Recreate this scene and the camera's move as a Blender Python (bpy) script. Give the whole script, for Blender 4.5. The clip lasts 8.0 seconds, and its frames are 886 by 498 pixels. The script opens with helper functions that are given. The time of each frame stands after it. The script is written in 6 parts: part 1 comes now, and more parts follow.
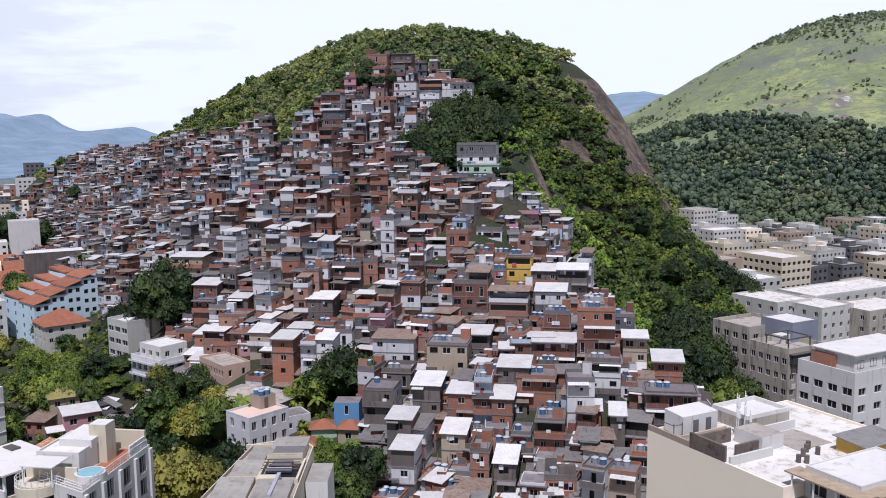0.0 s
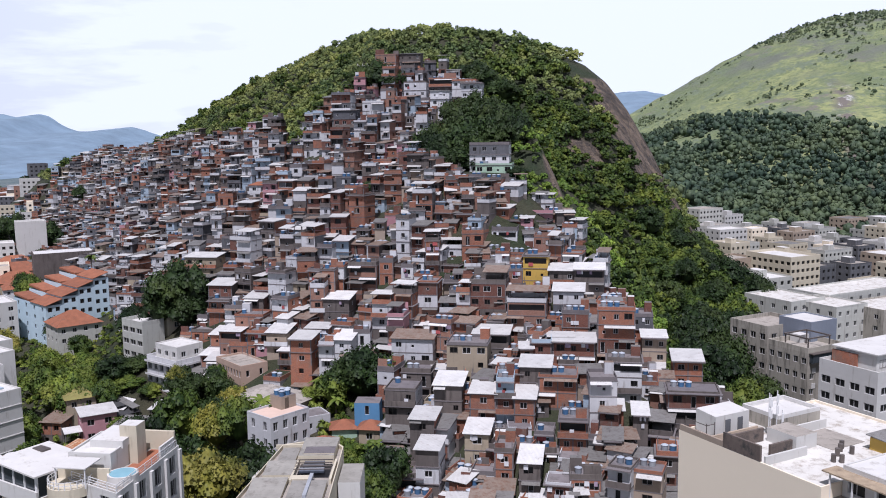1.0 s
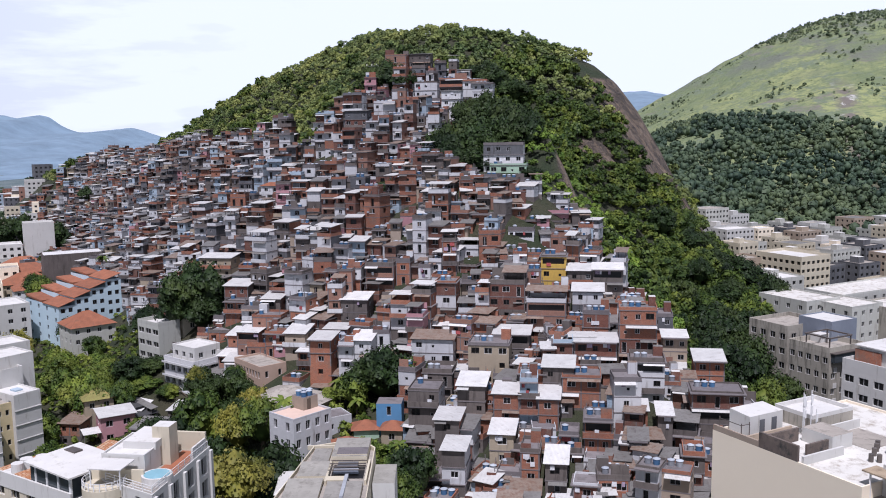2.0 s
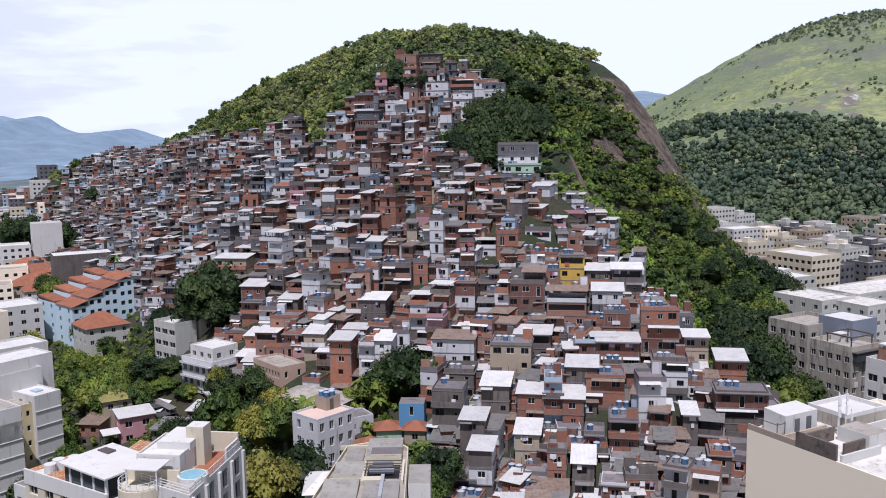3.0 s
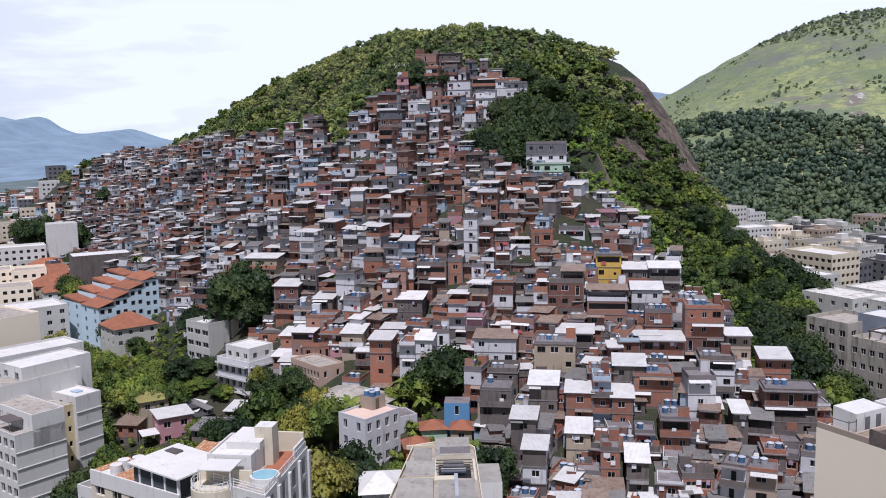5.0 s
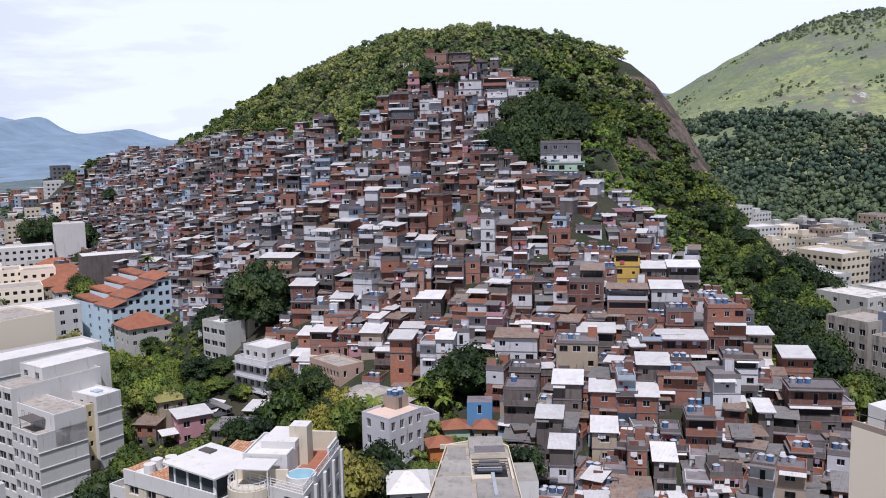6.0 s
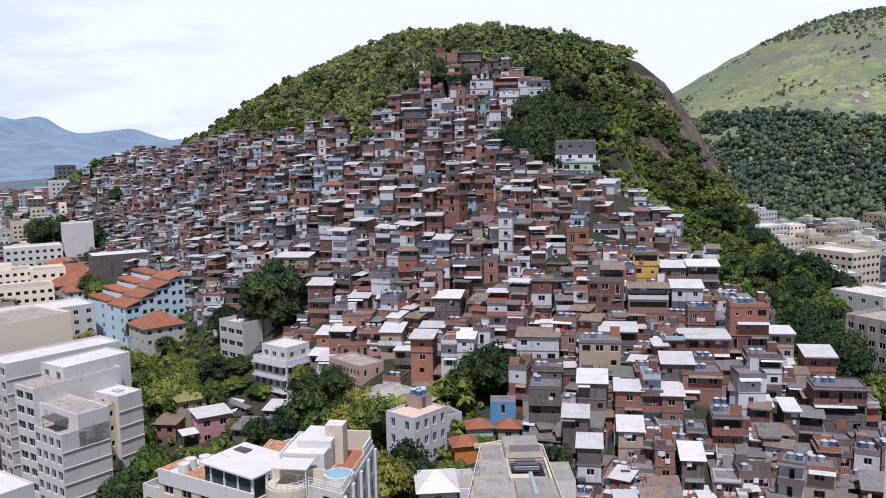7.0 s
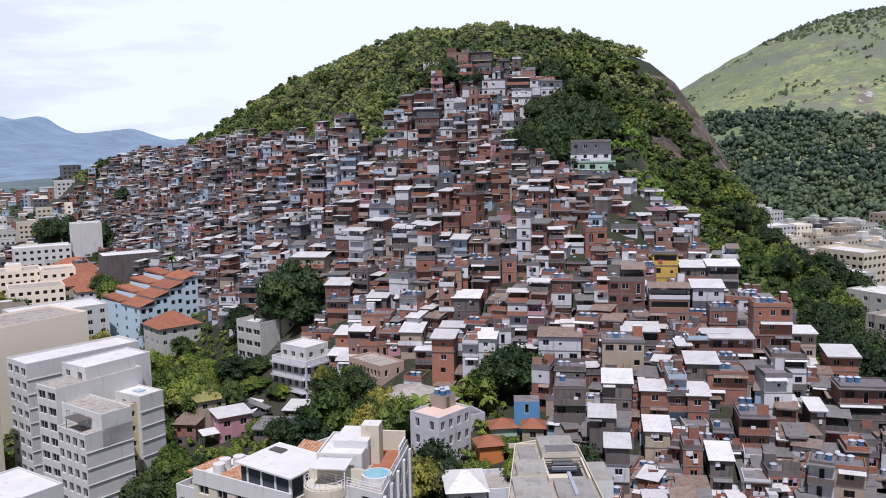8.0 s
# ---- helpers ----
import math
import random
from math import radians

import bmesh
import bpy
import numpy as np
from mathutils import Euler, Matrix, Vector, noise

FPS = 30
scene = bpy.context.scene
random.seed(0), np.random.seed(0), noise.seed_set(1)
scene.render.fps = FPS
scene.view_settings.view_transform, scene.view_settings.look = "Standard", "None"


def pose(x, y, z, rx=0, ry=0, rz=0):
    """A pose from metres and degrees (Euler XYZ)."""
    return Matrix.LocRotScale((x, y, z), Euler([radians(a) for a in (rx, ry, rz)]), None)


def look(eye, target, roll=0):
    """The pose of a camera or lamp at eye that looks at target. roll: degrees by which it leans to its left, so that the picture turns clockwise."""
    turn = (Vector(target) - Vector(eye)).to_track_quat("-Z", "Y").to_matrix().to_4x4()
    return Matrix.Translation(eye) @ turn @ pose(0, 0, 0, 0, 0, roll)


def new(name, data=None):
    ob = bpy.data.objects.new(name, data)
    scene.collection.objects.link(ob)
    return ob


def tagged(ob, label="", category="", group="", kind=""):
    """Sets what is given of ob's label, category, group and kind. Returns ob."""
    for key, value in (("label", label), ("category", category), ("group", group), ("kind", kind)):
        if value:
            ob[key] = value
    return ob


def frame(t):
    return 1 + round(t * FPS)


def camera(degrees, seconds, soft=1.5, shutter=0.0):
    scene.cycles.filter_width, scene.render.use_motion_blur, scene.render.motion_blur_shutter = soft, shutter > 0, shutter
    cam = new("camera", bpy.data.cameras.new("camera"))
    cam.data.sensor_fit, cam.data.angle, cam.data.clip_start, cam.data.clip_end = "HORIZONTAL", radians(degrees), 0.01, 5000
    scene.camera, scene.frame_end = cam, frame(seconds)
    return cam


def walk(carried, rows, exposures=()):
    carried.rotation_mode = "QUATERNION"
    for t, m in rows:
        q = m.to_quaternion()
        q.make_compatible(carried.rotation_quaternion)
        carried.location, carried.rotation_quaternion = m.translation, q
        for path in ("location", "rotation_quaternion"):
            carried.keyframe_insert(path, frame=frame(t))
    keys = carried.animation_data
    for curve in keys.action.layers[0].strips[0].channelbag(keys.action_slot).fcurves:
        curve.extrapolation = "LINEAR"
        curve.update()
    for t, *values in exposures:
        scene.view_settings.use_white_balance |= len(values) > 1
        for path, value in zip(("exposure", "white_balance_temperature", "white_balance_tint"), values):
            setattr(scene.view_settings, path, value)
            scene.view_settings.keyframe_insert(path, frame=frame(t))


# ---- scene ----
cam = camera(52.5, 8.0, soft=1.0)
METRES, EYE, TILT, LEAN, TURN = 34.0, 80.0, 0.0, 0.0, 0.0
ROWS = [
    (0.0, 0.0, 0.0, 0.0, -0.08, -7.55, 0.63),
    (0.5, -0.0564, 0.0014, 0.0012, -0.14, -7.56, 0.69),
    (1.0, -0.1148, 0.0038, 0.0014, -0.17, -7.56, 0.72),
    (1.5, -0.1735, 0.0071, 0.0017, -0.19, -7.55, 0.77),
    (3.0, -0.3579, 0.0123, 0.0021, -0.28, -7.53, 0.9),
    (3.5, -0.4202, 0.0133, 0.0031, -0.31, -7.54, 0.95),
    (4.0, -0.4834, 0.0145, 0.0041, -0.36, -7.55, 0.98),
    (4.5, -0.5471, 0.0164, 0.0039, -0.41, -7.55, 1.01),
    (6.0, -0.7383, 0.0227, 0.0019, -0.55, -7.57, 1.09),
    (6.5, -0.8034, 0.0237, 0.0024, -0.59, -7.58, 1.1),
    (7.0, -0.8684, 0.0251, 0.0034, -0.62, -7.6, 1.11),
    (7.5, -0.9345, 0.0269, 0.0043, -0.65, -7.61, 1.1),
    (8.0, -0.9994, 0.0288, 0.0056, -0.68, -7.61, 1.12),
]
walk(cam, [(t, pose(0, 0, EYE, TILT, LEAN, TURN) @ pose(METRES * x, METRES * y, METRES * z, 90 + pitch, roll, yaw)) for t, x, y, z, yaw, pitch, roll in ROWS], exposures=[(0.0, -0.13, 5780, 20), (8.0, -0.13, 5780, 20)])

# ---- world, sun ----
SUN_AZ, SUN_EL = 187.0, 64.0      # degrees clockwise from +y, above the horizon
world = bpy.data.worlds.new("world")
scene.world = world
world.use_nodes = True
wn = world.node_tree
sky = wn.nodes.new("ShaderNodeTexSky")
sky.sky_type = 'NISHITA'
sky.sun_disc = False
sky.sun_elevation = radians(SUN_EL)
sky.sun_rotation = radians(SUN_AZ)
sky.air_density, sky.dust_density, sky.ozone_density = 1.0, 3.0, 1.0
bg = wn.nodes["Background"]
bg.inputs["Strength"].default_value = 0.034


def world_nodes():
    """A hazy tropical sky: blue overhead, pale haze and thin cloud towards the horizon and the sun."""
    nt, n = wn, wn.nodes
    co = n.new("ShaderNodeTexCoord").outputs["Generated"]
    sep = n.new("ShaderNodeSeparateXYZ")
    nt.links.new(co, sep.inputs[0])
    up = n.new("ShaderNodeMapRange")
    up.inputs["From Min"].default_value, up.inputs["From Max"].default_value = 0.15, 0.24
    up.inputs["To Min"].default_value, up.inputs["To Max"].default_value = 0.98, 0.06
    nt.links.new(sep.outputs[2], up.inputs["Value"])
    side = n.new("ShaderNodeMapRange")
    side.inputs["From Min"].default_value, side.inputs["From Max"].default_value = -0.5, 0.0
    side.inputs["To Min"].default_value, side.inputs["To Max"].default_value = -0.20, 0.1
    nt.links.new(sep.outputs[0], side.inputs["Value"])
    mp = n.new("ShaderNodeMapping")
    mp.inputs["Scale"].default_value = (3.0, 3.0, 16.0)
    nt.links.new(co, mp.inputs["Vector"])
    cl = n.new("ShaderNodeTexNoise")
    cl.inputs["Scale"].default_value, cl.inputs["Detail"].default_value, cl.inputs["Roughness"].default_value = 1.7, 6.0, 0.55
    nt.links.new(mp.outputs[0], cl.inputs["Vector"])
    cr = n.new("ShaderNodeMapRange")
    cr.inputs["From Min"].default_value, cr.inputs["From Max"].default_value = 0.40, 0.62
    cr.inputs["To Min"].default_value, cr.inputs["To Max"].default_value = 0.0, 0.3
    nt.links.new(cl.outputs["Fac"], cr.inputs["Value"])
    a = n.new("ShaderNodeMath")
    nt.links.new(up.outputs[0], a.inputs[0]), nt.links.new(side.outputs[0], a.inputs[1])
    b = n.new("ShaderNodeMath")
    b.use_clamp = True
    nt.links.new(a.outputs[0], b.inputs[0]), nt.links.new(cr.outputs[0], b.inputs[1])
    m = n.new("ShaderNodeMix")
    m.data_type = 'RGBA'
    nt.links.new(b.outputs[0], m.inputs[0])
    nt.links.new(sky.outputs[0], m.inputs[6])
    m.inputs[7].default_value = (HAZE * 0.945, HAZE, HAZE * 1.05, 1)
    nt.links.new(m.outputs[2], bg.inputs[0])


HAZE = 31.6
world_nodes()
sun = new("sun", bpy.data.lights.new("sun", 'SUN'))
sun.data.energy, sun.data.angle, sun.data.color = 5.0, radians(0.6), (1.0, 0.955, 0.89)
sv = Vector((math.sin(radians(SUN_AZ)) * math.cos(radians(SUN_EL)), math.cos(radians(SUN_AZ)) * math.cos(radians(SUN_EL)), math.sin(radians(SUN_EL))))
sun.matrix_world = look(sv * 500, (0, 0, 0))


# ---- materials ----
def base_nodes(name):
    m = bpy.data.materials.new(name)
    m.use_nodes = True
    nt = m.node_tree
    return m, nt, nt.nodes["Principled BSDF"]


def noise_node(nt, co, scale, detail=4.0, rough=0.6):
    n = nt.nodes.new("ShaderNodeTexNoise")
    n.inputs["Scale"].default_value, n.inputs["Detail"].default_value, n.inputs["Roughness"].default_value = scale, detail, rough
    nt.links.new(co, n.inputs["Vector"])
    return n.outputs["Fac"]


def ramp(nt, fac, lo, hi, a=(0, 0, 0, 1), b=(1, 1, 1, 1)):
    r = nt.nodes.new("ShaderNodeValToRGB")
    r.color_ramp.elements[0].position, r.color_ramp.elements[1].position = lo, hi
    r.color_ramp.elements[0].color, r.color_ramp.elements[1].color = a, b
    nt.links.new(fac, r.inputs[0])
    return r.outputs[0]


def mix(nt, fac, a, b, kind='MIX'):
    n = nt.nodes.new("ShaderNodeMix")
    n.data_type, n.blend_type = 'RGBA', kind
    for k, v in ((0, fac), (6, a), (7, b)):
        if isinstance(v, (int, float)):
            n.inputs[k].default_value = v
        elif isinstance(v, tuple):
            n.inputs[k].default_value = (*v[:3], 1)
        else:
            nt.links.new(v, n.inputs[k])
    return n.outputs[2]


def scaled(nt, co, v):
    n = nt.nodes.new("ShaderNodeMapping")
    n.inputs["Scale"].default_value = v
    nt.links.new(co, n.inputs["Vector"])
    return n.outputs[0]


def shade(c, k):
    return tuple(max(0.0, min(1.0, x * k)) for x in c)


def plain(name, base, var=0.2, big=0.15, fine=2.5, rough=0.85, bump=0.15, stain=None, stain_at=0.62, metal=0.0, streak=False, own=0.25):
    """Paint, concrete and the like: two scales of variation, stains and fine relief."""
    m, nt, bs = base_nodes(name)
    co = nt.nodes.new("ShaderNodeTexCoord").outputs["Object"]
    col = mix(nt, ramp(nt, noise_node(nt, co, big, 3), 0.3, 0.7), shade(base, 1 - var), shade(base, 1 + var * 0.6))
    f = noise_node(nt, co, fine, 5, 0.65)
    col = mix(nt, 0.35, col, ramp(nt, f, 0.25, 0.75, (*shade(base, 1 - var), 1), (*shade(base, 1 + var * 0.5), 1)))
    if stain:
        sc = scaled(nt, co, (1.6, 1.6, 0.22)) if streak else co
        col = mix(nt, ramp(nt, noise_node(nt, sc, 0.7, 6, 0.7), stain_at, stain_at + 0.18), col, stain)
    if own:
        oi = nt.nodes.new("ShaderNodeObjectInfo")
        r = ramp(nt, oi.outputs["Random"], 0, 1, (1 - own, 1 - own, 1 - own * 0.9, 1), (1, 1, 1, 1))
        col = mix(nt, 1.0, col, r, 'MULTIPLY')
    nt.links.new(col, bs.inputs["Base Color"])
    bs.inputs["Roughness"].default_value, bs.inputs["Metallic"].default_value = rough, metal
    if bump:
        b = nt.nodes.new("ShaderNodeBump")
        b.inputs["Strength"].default_value, b.inputs["Distance"].default_value = bump, 0.05
        nt.links.new(f, b.inputs["Height"])
        nt.links.new(b.outputs[0], bs.inputs["Normal"])
    return m


def brick_mat(name, a, b, mortar):
    """Hollow clay blocks 0.29 x 0.19 m with pale joints."""
    m, nt, bs = base_nodes(name)
    co = nt.nodes.new("ShaderNodeTexCoord").outputs["Object"]
    sep = nt.nodes.new("ShaderNodeSeparateXYZ")
    nt.links.new(co, sep.inputs[0])
    add = nt.nodes.new("ShaderNodeMath")
    nt.links.new(sep.outputs[0], add.inputs[0]), nt.links.new(sep.outputs[1], add.inputs[1])
    comb = nt.nodes.new("ShaderNodeCombineXYZ")
    nt.links.new(add.outputs[0], comb.inputs[0]), nt.links.new(sep.outputs[2], comb.inputs[1])
    bt = nt.nodes.new("ShaderNodeTexBrick")
    bt.inputs["Scale"].default_value = 1.0
    bt.inputs["Brick Width"].default_value, bt.inputs["Row Height"].default_value, bt.inputs["Mortar Size"].default_value = 0.3, 0.2, 0.014
    bt.inputs["Color1"].default_value, bt.inputs["Color2"].default_value, bt.inputs["Mortar"].default_value = (*a, 1), (*b, 1), (*mortar, 1)
    nt.links.new(comb.outputs[0], bt.inputs["Vector"])
    col = mix(nt, ramp(nt, noise_node(nt, co, 0.35, 5, 0.7), 0.5, 0.75), bt.outputs["Color"], (0.20, 0.15, 0.12))
    col = mix(nt, ramp(nt, noise_node(nt, scaled(nt, co, (1.2, 1.2, 0.25)), 0.9, 5, 0.7), 0.58, 0.8), col, (0.30, 0.25, 0.22))
    oi = nt.nodes.new("ShaderNodeObjectInfo")
    col = mix(nt, 1.0, col, ramp(nt, oi.outputs["Random"], 0, 1, (0.7, 0.72, 0.76, 1), (1, 1, 1, 1)), 'MULTIPLY')
    nt.links.new(col, bs.inputs["Base Color"])
    bs.inputs["Roughness"].default_value = 0.9
    bp = nt.nodes.new("ShaderNodeBump")
    bp.inputs["Strength"].default_value, bp.inputs["Distance"].default_value = 0.4, 0.02
    nt.links.new(bt.outputs["Fac"], bp.inputs["Height"])
    bp.invert = True
    nt.links.new(bp.outputs[0], bs.inputs["Normal"])
    return m


def sheet_mat(name, base, rust, at, rough=0.45, metal=0.0):
    """Corrugated fibre-cement or metal sheet: ribs down the slope, darker in the troughs, dirty in patches."""
    m, nt, bs = base_nodes(name)
    co = nt.nodes.new("ShaderNodeTexCoord").outputs["Object"]
    wv = nt.nodes.new("ShaderNodeTexWave")
    wv.inputs["Scale"].default_value = 1.6
    nt.links.new(co, wv.inputs["Vector"])
    col = mix(nt, ramp(nt, noise_node(nt, co, 0.4, 4), 0.35, 0.7), shade(base, 0.82), base)
    col = mix(nt, ramp(nt, noise_node(nt, co, 1.3, 6, 0.7), at, at + 0.2), col, rust)
    col = mix(nt, 0.12, col, wv.outputs["Color"], 'MULTIPLY')
    oi = nt.nodes.new("ShaderNodeObjectInfo")
    col = mix(nt, 1.0, col, ramp(nt, oi.outputs["Random"], 0, 1, (0.72, 0.72, 0.72, 1), (1, 1, 1, 1)), 'MULTIPLY')
    nt.links.new(col, bs.inputs["Base Color"])
    bs.inputs["Roughness"].default_value, bs.inputs["Metallic"].default_value = rough, metal
    b = nt.nodes.new("ShaderNodeBump")
    b.inputs["Strength"].default_value, b.inputs["Distance"].default_value = 0.5, 0.04
    nt.links.new(wv.outputs["Fac"], b.inputs["Height"])
    nt.links.new(b.outputs[0], bs.inputs["Normal"])
    return m


def leaf_mat(name, dark, light, accent, at=0.62, patch=0.06):
    m, nt, bs = base_nodes(name)
    geo = nt.nodes.new("ShaderNodeNewGeometry")
    oi = nt.nodes.new("ShaderNodeObjectInfo")
    col = mix(nt, geo.outputs["Random Per Island"], dark, light)
    col = mix(nt, ramp(nt, noise_node(nt, geo.outputs["Position"], patch, 3, 0.6), at - 0.2, at + 0.1), col, accent)
    # Tone varies by clump; its cool dark end imitates broad shadow.
    col = mix(nt, 1.0, col, ramp(nt, noise_node(nt, geo.outputs["Position"], 0.075, 3, 0.6), 0.38, 0.62, (0.52, 0.58, 0.60, 1), (1.2, 1.15, 1.0, 1)), 'MULTIPLY')
    col = mix(nt, 1.0, col, ramp(nt, oi.outputs["Random"], 0, 1, (0.75, 0.8, 0.7, 1), (1.1, 1.05, 1.0, 1)), 'MULTIPLY')
    nt.links.new(col, bs.inputs["Base Color"])
    bs.inputs["Roughness"].default_value = 0.6
    bs.inputs["Specular IOR Level"].default_value = 0.25
    return m


MATS = {}
MATS["brick"] = brick_mat("brick_orange", (0.40, 0.150, 0.082), (0.30, 0.108, 0.062), (0.29, 0.185, 0.14))
MATS["brick2"] = brick_mat("brick_red", (0.21, 0.078, 0.052), (0.155, 0.058, 0.04), (0.17, 0.11, 0.09))
MATS["brick3"] = brick_mat("brick_pale", (0.36, 0.175, 0.118), (0.29, 0.14, 0.096), (0.29, 0.20, 0.16))
MATS["cement"] = plain("cement_render", (0.155, 0.132, 0.120), 0.30, 0.25, 1.6, 0.92, 0.3, (0.075, 0.062, 0.055), 0.52, streak=True)
MATS["cement2"] = plain("cement_render_blue", (0.125, 0.128, 0.14), 0.30, 0.25, 1.6, 0.92, 0.3, (0.07, 0.068, 0.066), 0.52, streak=True)
MATS["concrete"] = plain("concrete", (0.187, 0.167, 0.168), 0.25, 0.3, 2.0, 0.9, 0.3, (0.101, 0.0888, 0.088), 0.56)
MATS["white"] = plain("white_paint", (0.60, 0.60, 0.61), 0.12, 0.25, 2.0, 0.8, 0.1, (0.28, 0.26, 0.245), 0.56, streak=True, own=0.2)
MATS["cream"] = plain("cream_paint", (0.416, 0.344, 0.248), 0.14, 0.25, 2.0, 0.8, 0.1, (0.208, 0.184, 0.152), 0.58, streak=True, own=0.2)
MATS["beige"] = plain("beige_paint", (0.4, 0.32, 0.248), 0.14, 0.25, 2.0, 0.8, 0.1, (0.208, 0.176, 0.144), 0.60, streak=True, own=0.2)
MATS["blue"] = plain("pale_blue_paint", (0.38, 0.47, 0.55), 0.12, 0.25, 2.0, 0.8, 0.1, (0.20, 0.22, 0.25), 0.60, streak=True, own=0.2)
MATS["yellow"] = plain("yellow_paint", (0.56, 0.368, 0.08), 0.14, 0.25, 2.0, 0.8, 0.1, (0.256, 0.192, 0.096), 0.62, streak=True, own=0.15)
MATS["pink"] = plain("pink_paint", (0.464, 0.24, 0.264), 0.14, 0.25, 2.0, 0.8, 0.1, (0.24, 0.16, 0.16), 0.62, streak=True, own=0.15)
MATS["green"] = plain("pale_green_paint", (0.36, 0.496, 0.376), 0.14, 0.25, 2.0, 0.8, 0.1, (0.192, 0.224, 0.176), 0.62, streak=True, own=0.15)
# Near-black colour that paints the unlit depth behind openings.
MATS["dark"] = plain("opening_shade", (0.010, 0.010, 0.012), 0.4, 0.3, 2.0, 0.5, 0.0, own=0.0)
MATS["sheet"] = sheet_mat("pale_sheet", (0.80, 0.785, 0.765), (0.36, 0.31, 0.27), 0.56)
MATS["sheet2"] = sheet_mat("grey_sheet", (0.25, 0.24, 0.23), (0.13, 0.11, 0.10), 0.50)
MATS["sheet3"] = sheet_mat("rusty_sheet", (0.336, 0.264, 0.216), (0.208, 0.112, 0.072), 0.46)
MATS["deck"] = plain("roof_concrete", (0.211, 0.189, 0.192), 0.25, 0.2, 1.2, 0.95, 0.3, (0.125, 0.111, 0.108), 0.50)
MATS["tankblue"] = plain("blue_plastic", (0.085, 0.20, 0.37), 0.15, 0.5, 2.0, 0.45, 0.0, own=0.3)
MATS["tankgrey"] = plain("grey_fibre_cement", (0.38, 0.40, 0.43), 0.2, 0.5, 2.0, 0.7, 0.1, own=0.3)
MATS["tile"] = plain("clay_tile", (0.336, 0.124, 0.064), 0.3, 0.5, 4.0, 0.85, 0.4, (0.176, 0.096, 0.064), 0.54)
MATS["frame"] = plain("white_window_frame", (0.62, 0.62, 0.62), 0.1, 0.5, 2.0, 0.5, 0.0, own=0.3)
MATS["frame2"] = plain("dark_window_frame", (0.12, 0.10, 0.09), 0.2, 0.5, 2.0, 0.5, 0.0, own=0.3)
MATS["bark"] = plain("bark", (0.13, 0.10, 0.075), 0.35, 0.6, 5.0, 0.95, 0.5)
MATS["asphalt"] = plain("asphalt", (0.055, 0.055, 0.058), 0.3, 0.1, 2.0, 0.9, 0.2, own=0)
MATS["facade_white"] = plain("weathered_white_render", (0.585, 0.575, 0.55), 0.10, 0.12, 1.2, 0.85, 0.08, (0.36, 0.335, 0.30), 0.57, streak=True, own=0.08)
MATS["facade_cream"] = plain("weathered_cream_render", (0.58, 0.52, 0.40), 0.10, 0.12, 1.2, 0.85, 0.08, (0.38, 0.33, 0.25), 0.58, streak=True, own=0.1)
MATS["facade_pale"] = plain("weathered_pale_grey_render", (0.50, 0.50, 0.46), 0.12, 0.12, 1.2, 0.86, 0.1, (0.30, 0.28, 0.25), 0.55, streak=True, own=0.15)
MATS["facade_grey"] = plain("weathered_grey_render", (0.40, 0.37, 0.315), 0.26, 0.12, 1.2, 0.88, 0.12, (0.15, 0.138, 0.115), 0.50, streak=True, own=0.12)
MATS["facade_beige"] = plain("smooth_beige_render", (0.87, 0.765, 0.61), 0.03, 0.06, 1.0, 0.8, 0.05, (0.62, 0.54, 0.43), 0.68, streak=True, own=0.05)
MATS["roof_white"] = plain("white_roof_coating", (0.62, 0.605, 0.58), 0.12, 0.2, 1.2, 0.7, 0.1, (0.40, 0.375, 0.34), 0.55, own=0.05)
MATS["roof_grey"] = plain("grey_roof_screed", (0.36, 0.325, 0.285), 0.22, 0.15, 1.2, 0.9, 0.2, (0.18, 0.16, 0.14), 0.50, own=0.05)
MATS["rail"] = plain("white_metal", (0.70, 0.70, 0.70), 0.05, 0.3, 2.0, 0.4, 0.0, own=0)
MATS["water"] = plain("pool_water", (0.22, 0.42, 0.50), 0.1, 0.5, 2.0, 0.08, 0.1, own=0)
# Blue raised a little in these leaves for the haze over the hill.
MATS["leaf"] = leaf_mat("forest_leaves", (0.040, 0.075, 0.028), (0.155, 0.212, 0.072), (0.27, 0.295, 0.10), 0.6, 0.03)
# Greens pushed towards black: deep crown shade is partly in these two colours.
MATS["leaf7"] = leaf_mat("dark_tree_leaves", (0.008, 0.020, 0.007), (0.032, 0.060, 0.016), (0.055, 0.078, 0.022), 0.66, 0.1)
MATS["leaf2"] = leaf_mat("street_tree_leaves", (0.016, 0.040, 0.009), (0.086, 0.130, 0.022), (0.15, 0.18, 0.032), 0.7, 0.15)
MATS["leaf3"] = leaf_mat("yellowish_leaves", (0.075, 0.09, 0.015), (0.22, 0.215, 0.042), (0.27, 0.24, 0.06), 0.6, 0.2)
MATS["leaf4"] = leaf_mat("bright_leaves", (0.030, 0.068, 0.012), (0.130, 0.190, 0.030), (0.19, 0.215, 0.042), 0.6, 0.2)
MATS["leaf8"] = leaf_mat("lime_creeper_leaves", (0.085, 0.165, 0.025), (0.19, 0.285, 0.045), (0.24, 0.31, 0.06), 0.6, 0.2)
# Greyer, bluer greens: distance haze is part of both colours.
MATS["leaf5"] = leaf_mat("hazed_forest_leaves", (0.034, 0.062, 0.048), (0.062, 0.098, 0.066), (0.10, 0.135, 0.075), 0.6, 0.012)
MATS["leaf6"] = leaf_mat("hazed_scrub_leaves", (0.13, 0.17, 0.115), (0.18, 0.22, 0.14), (0.22, 0.255, 0.155), 0.6, 0.02)
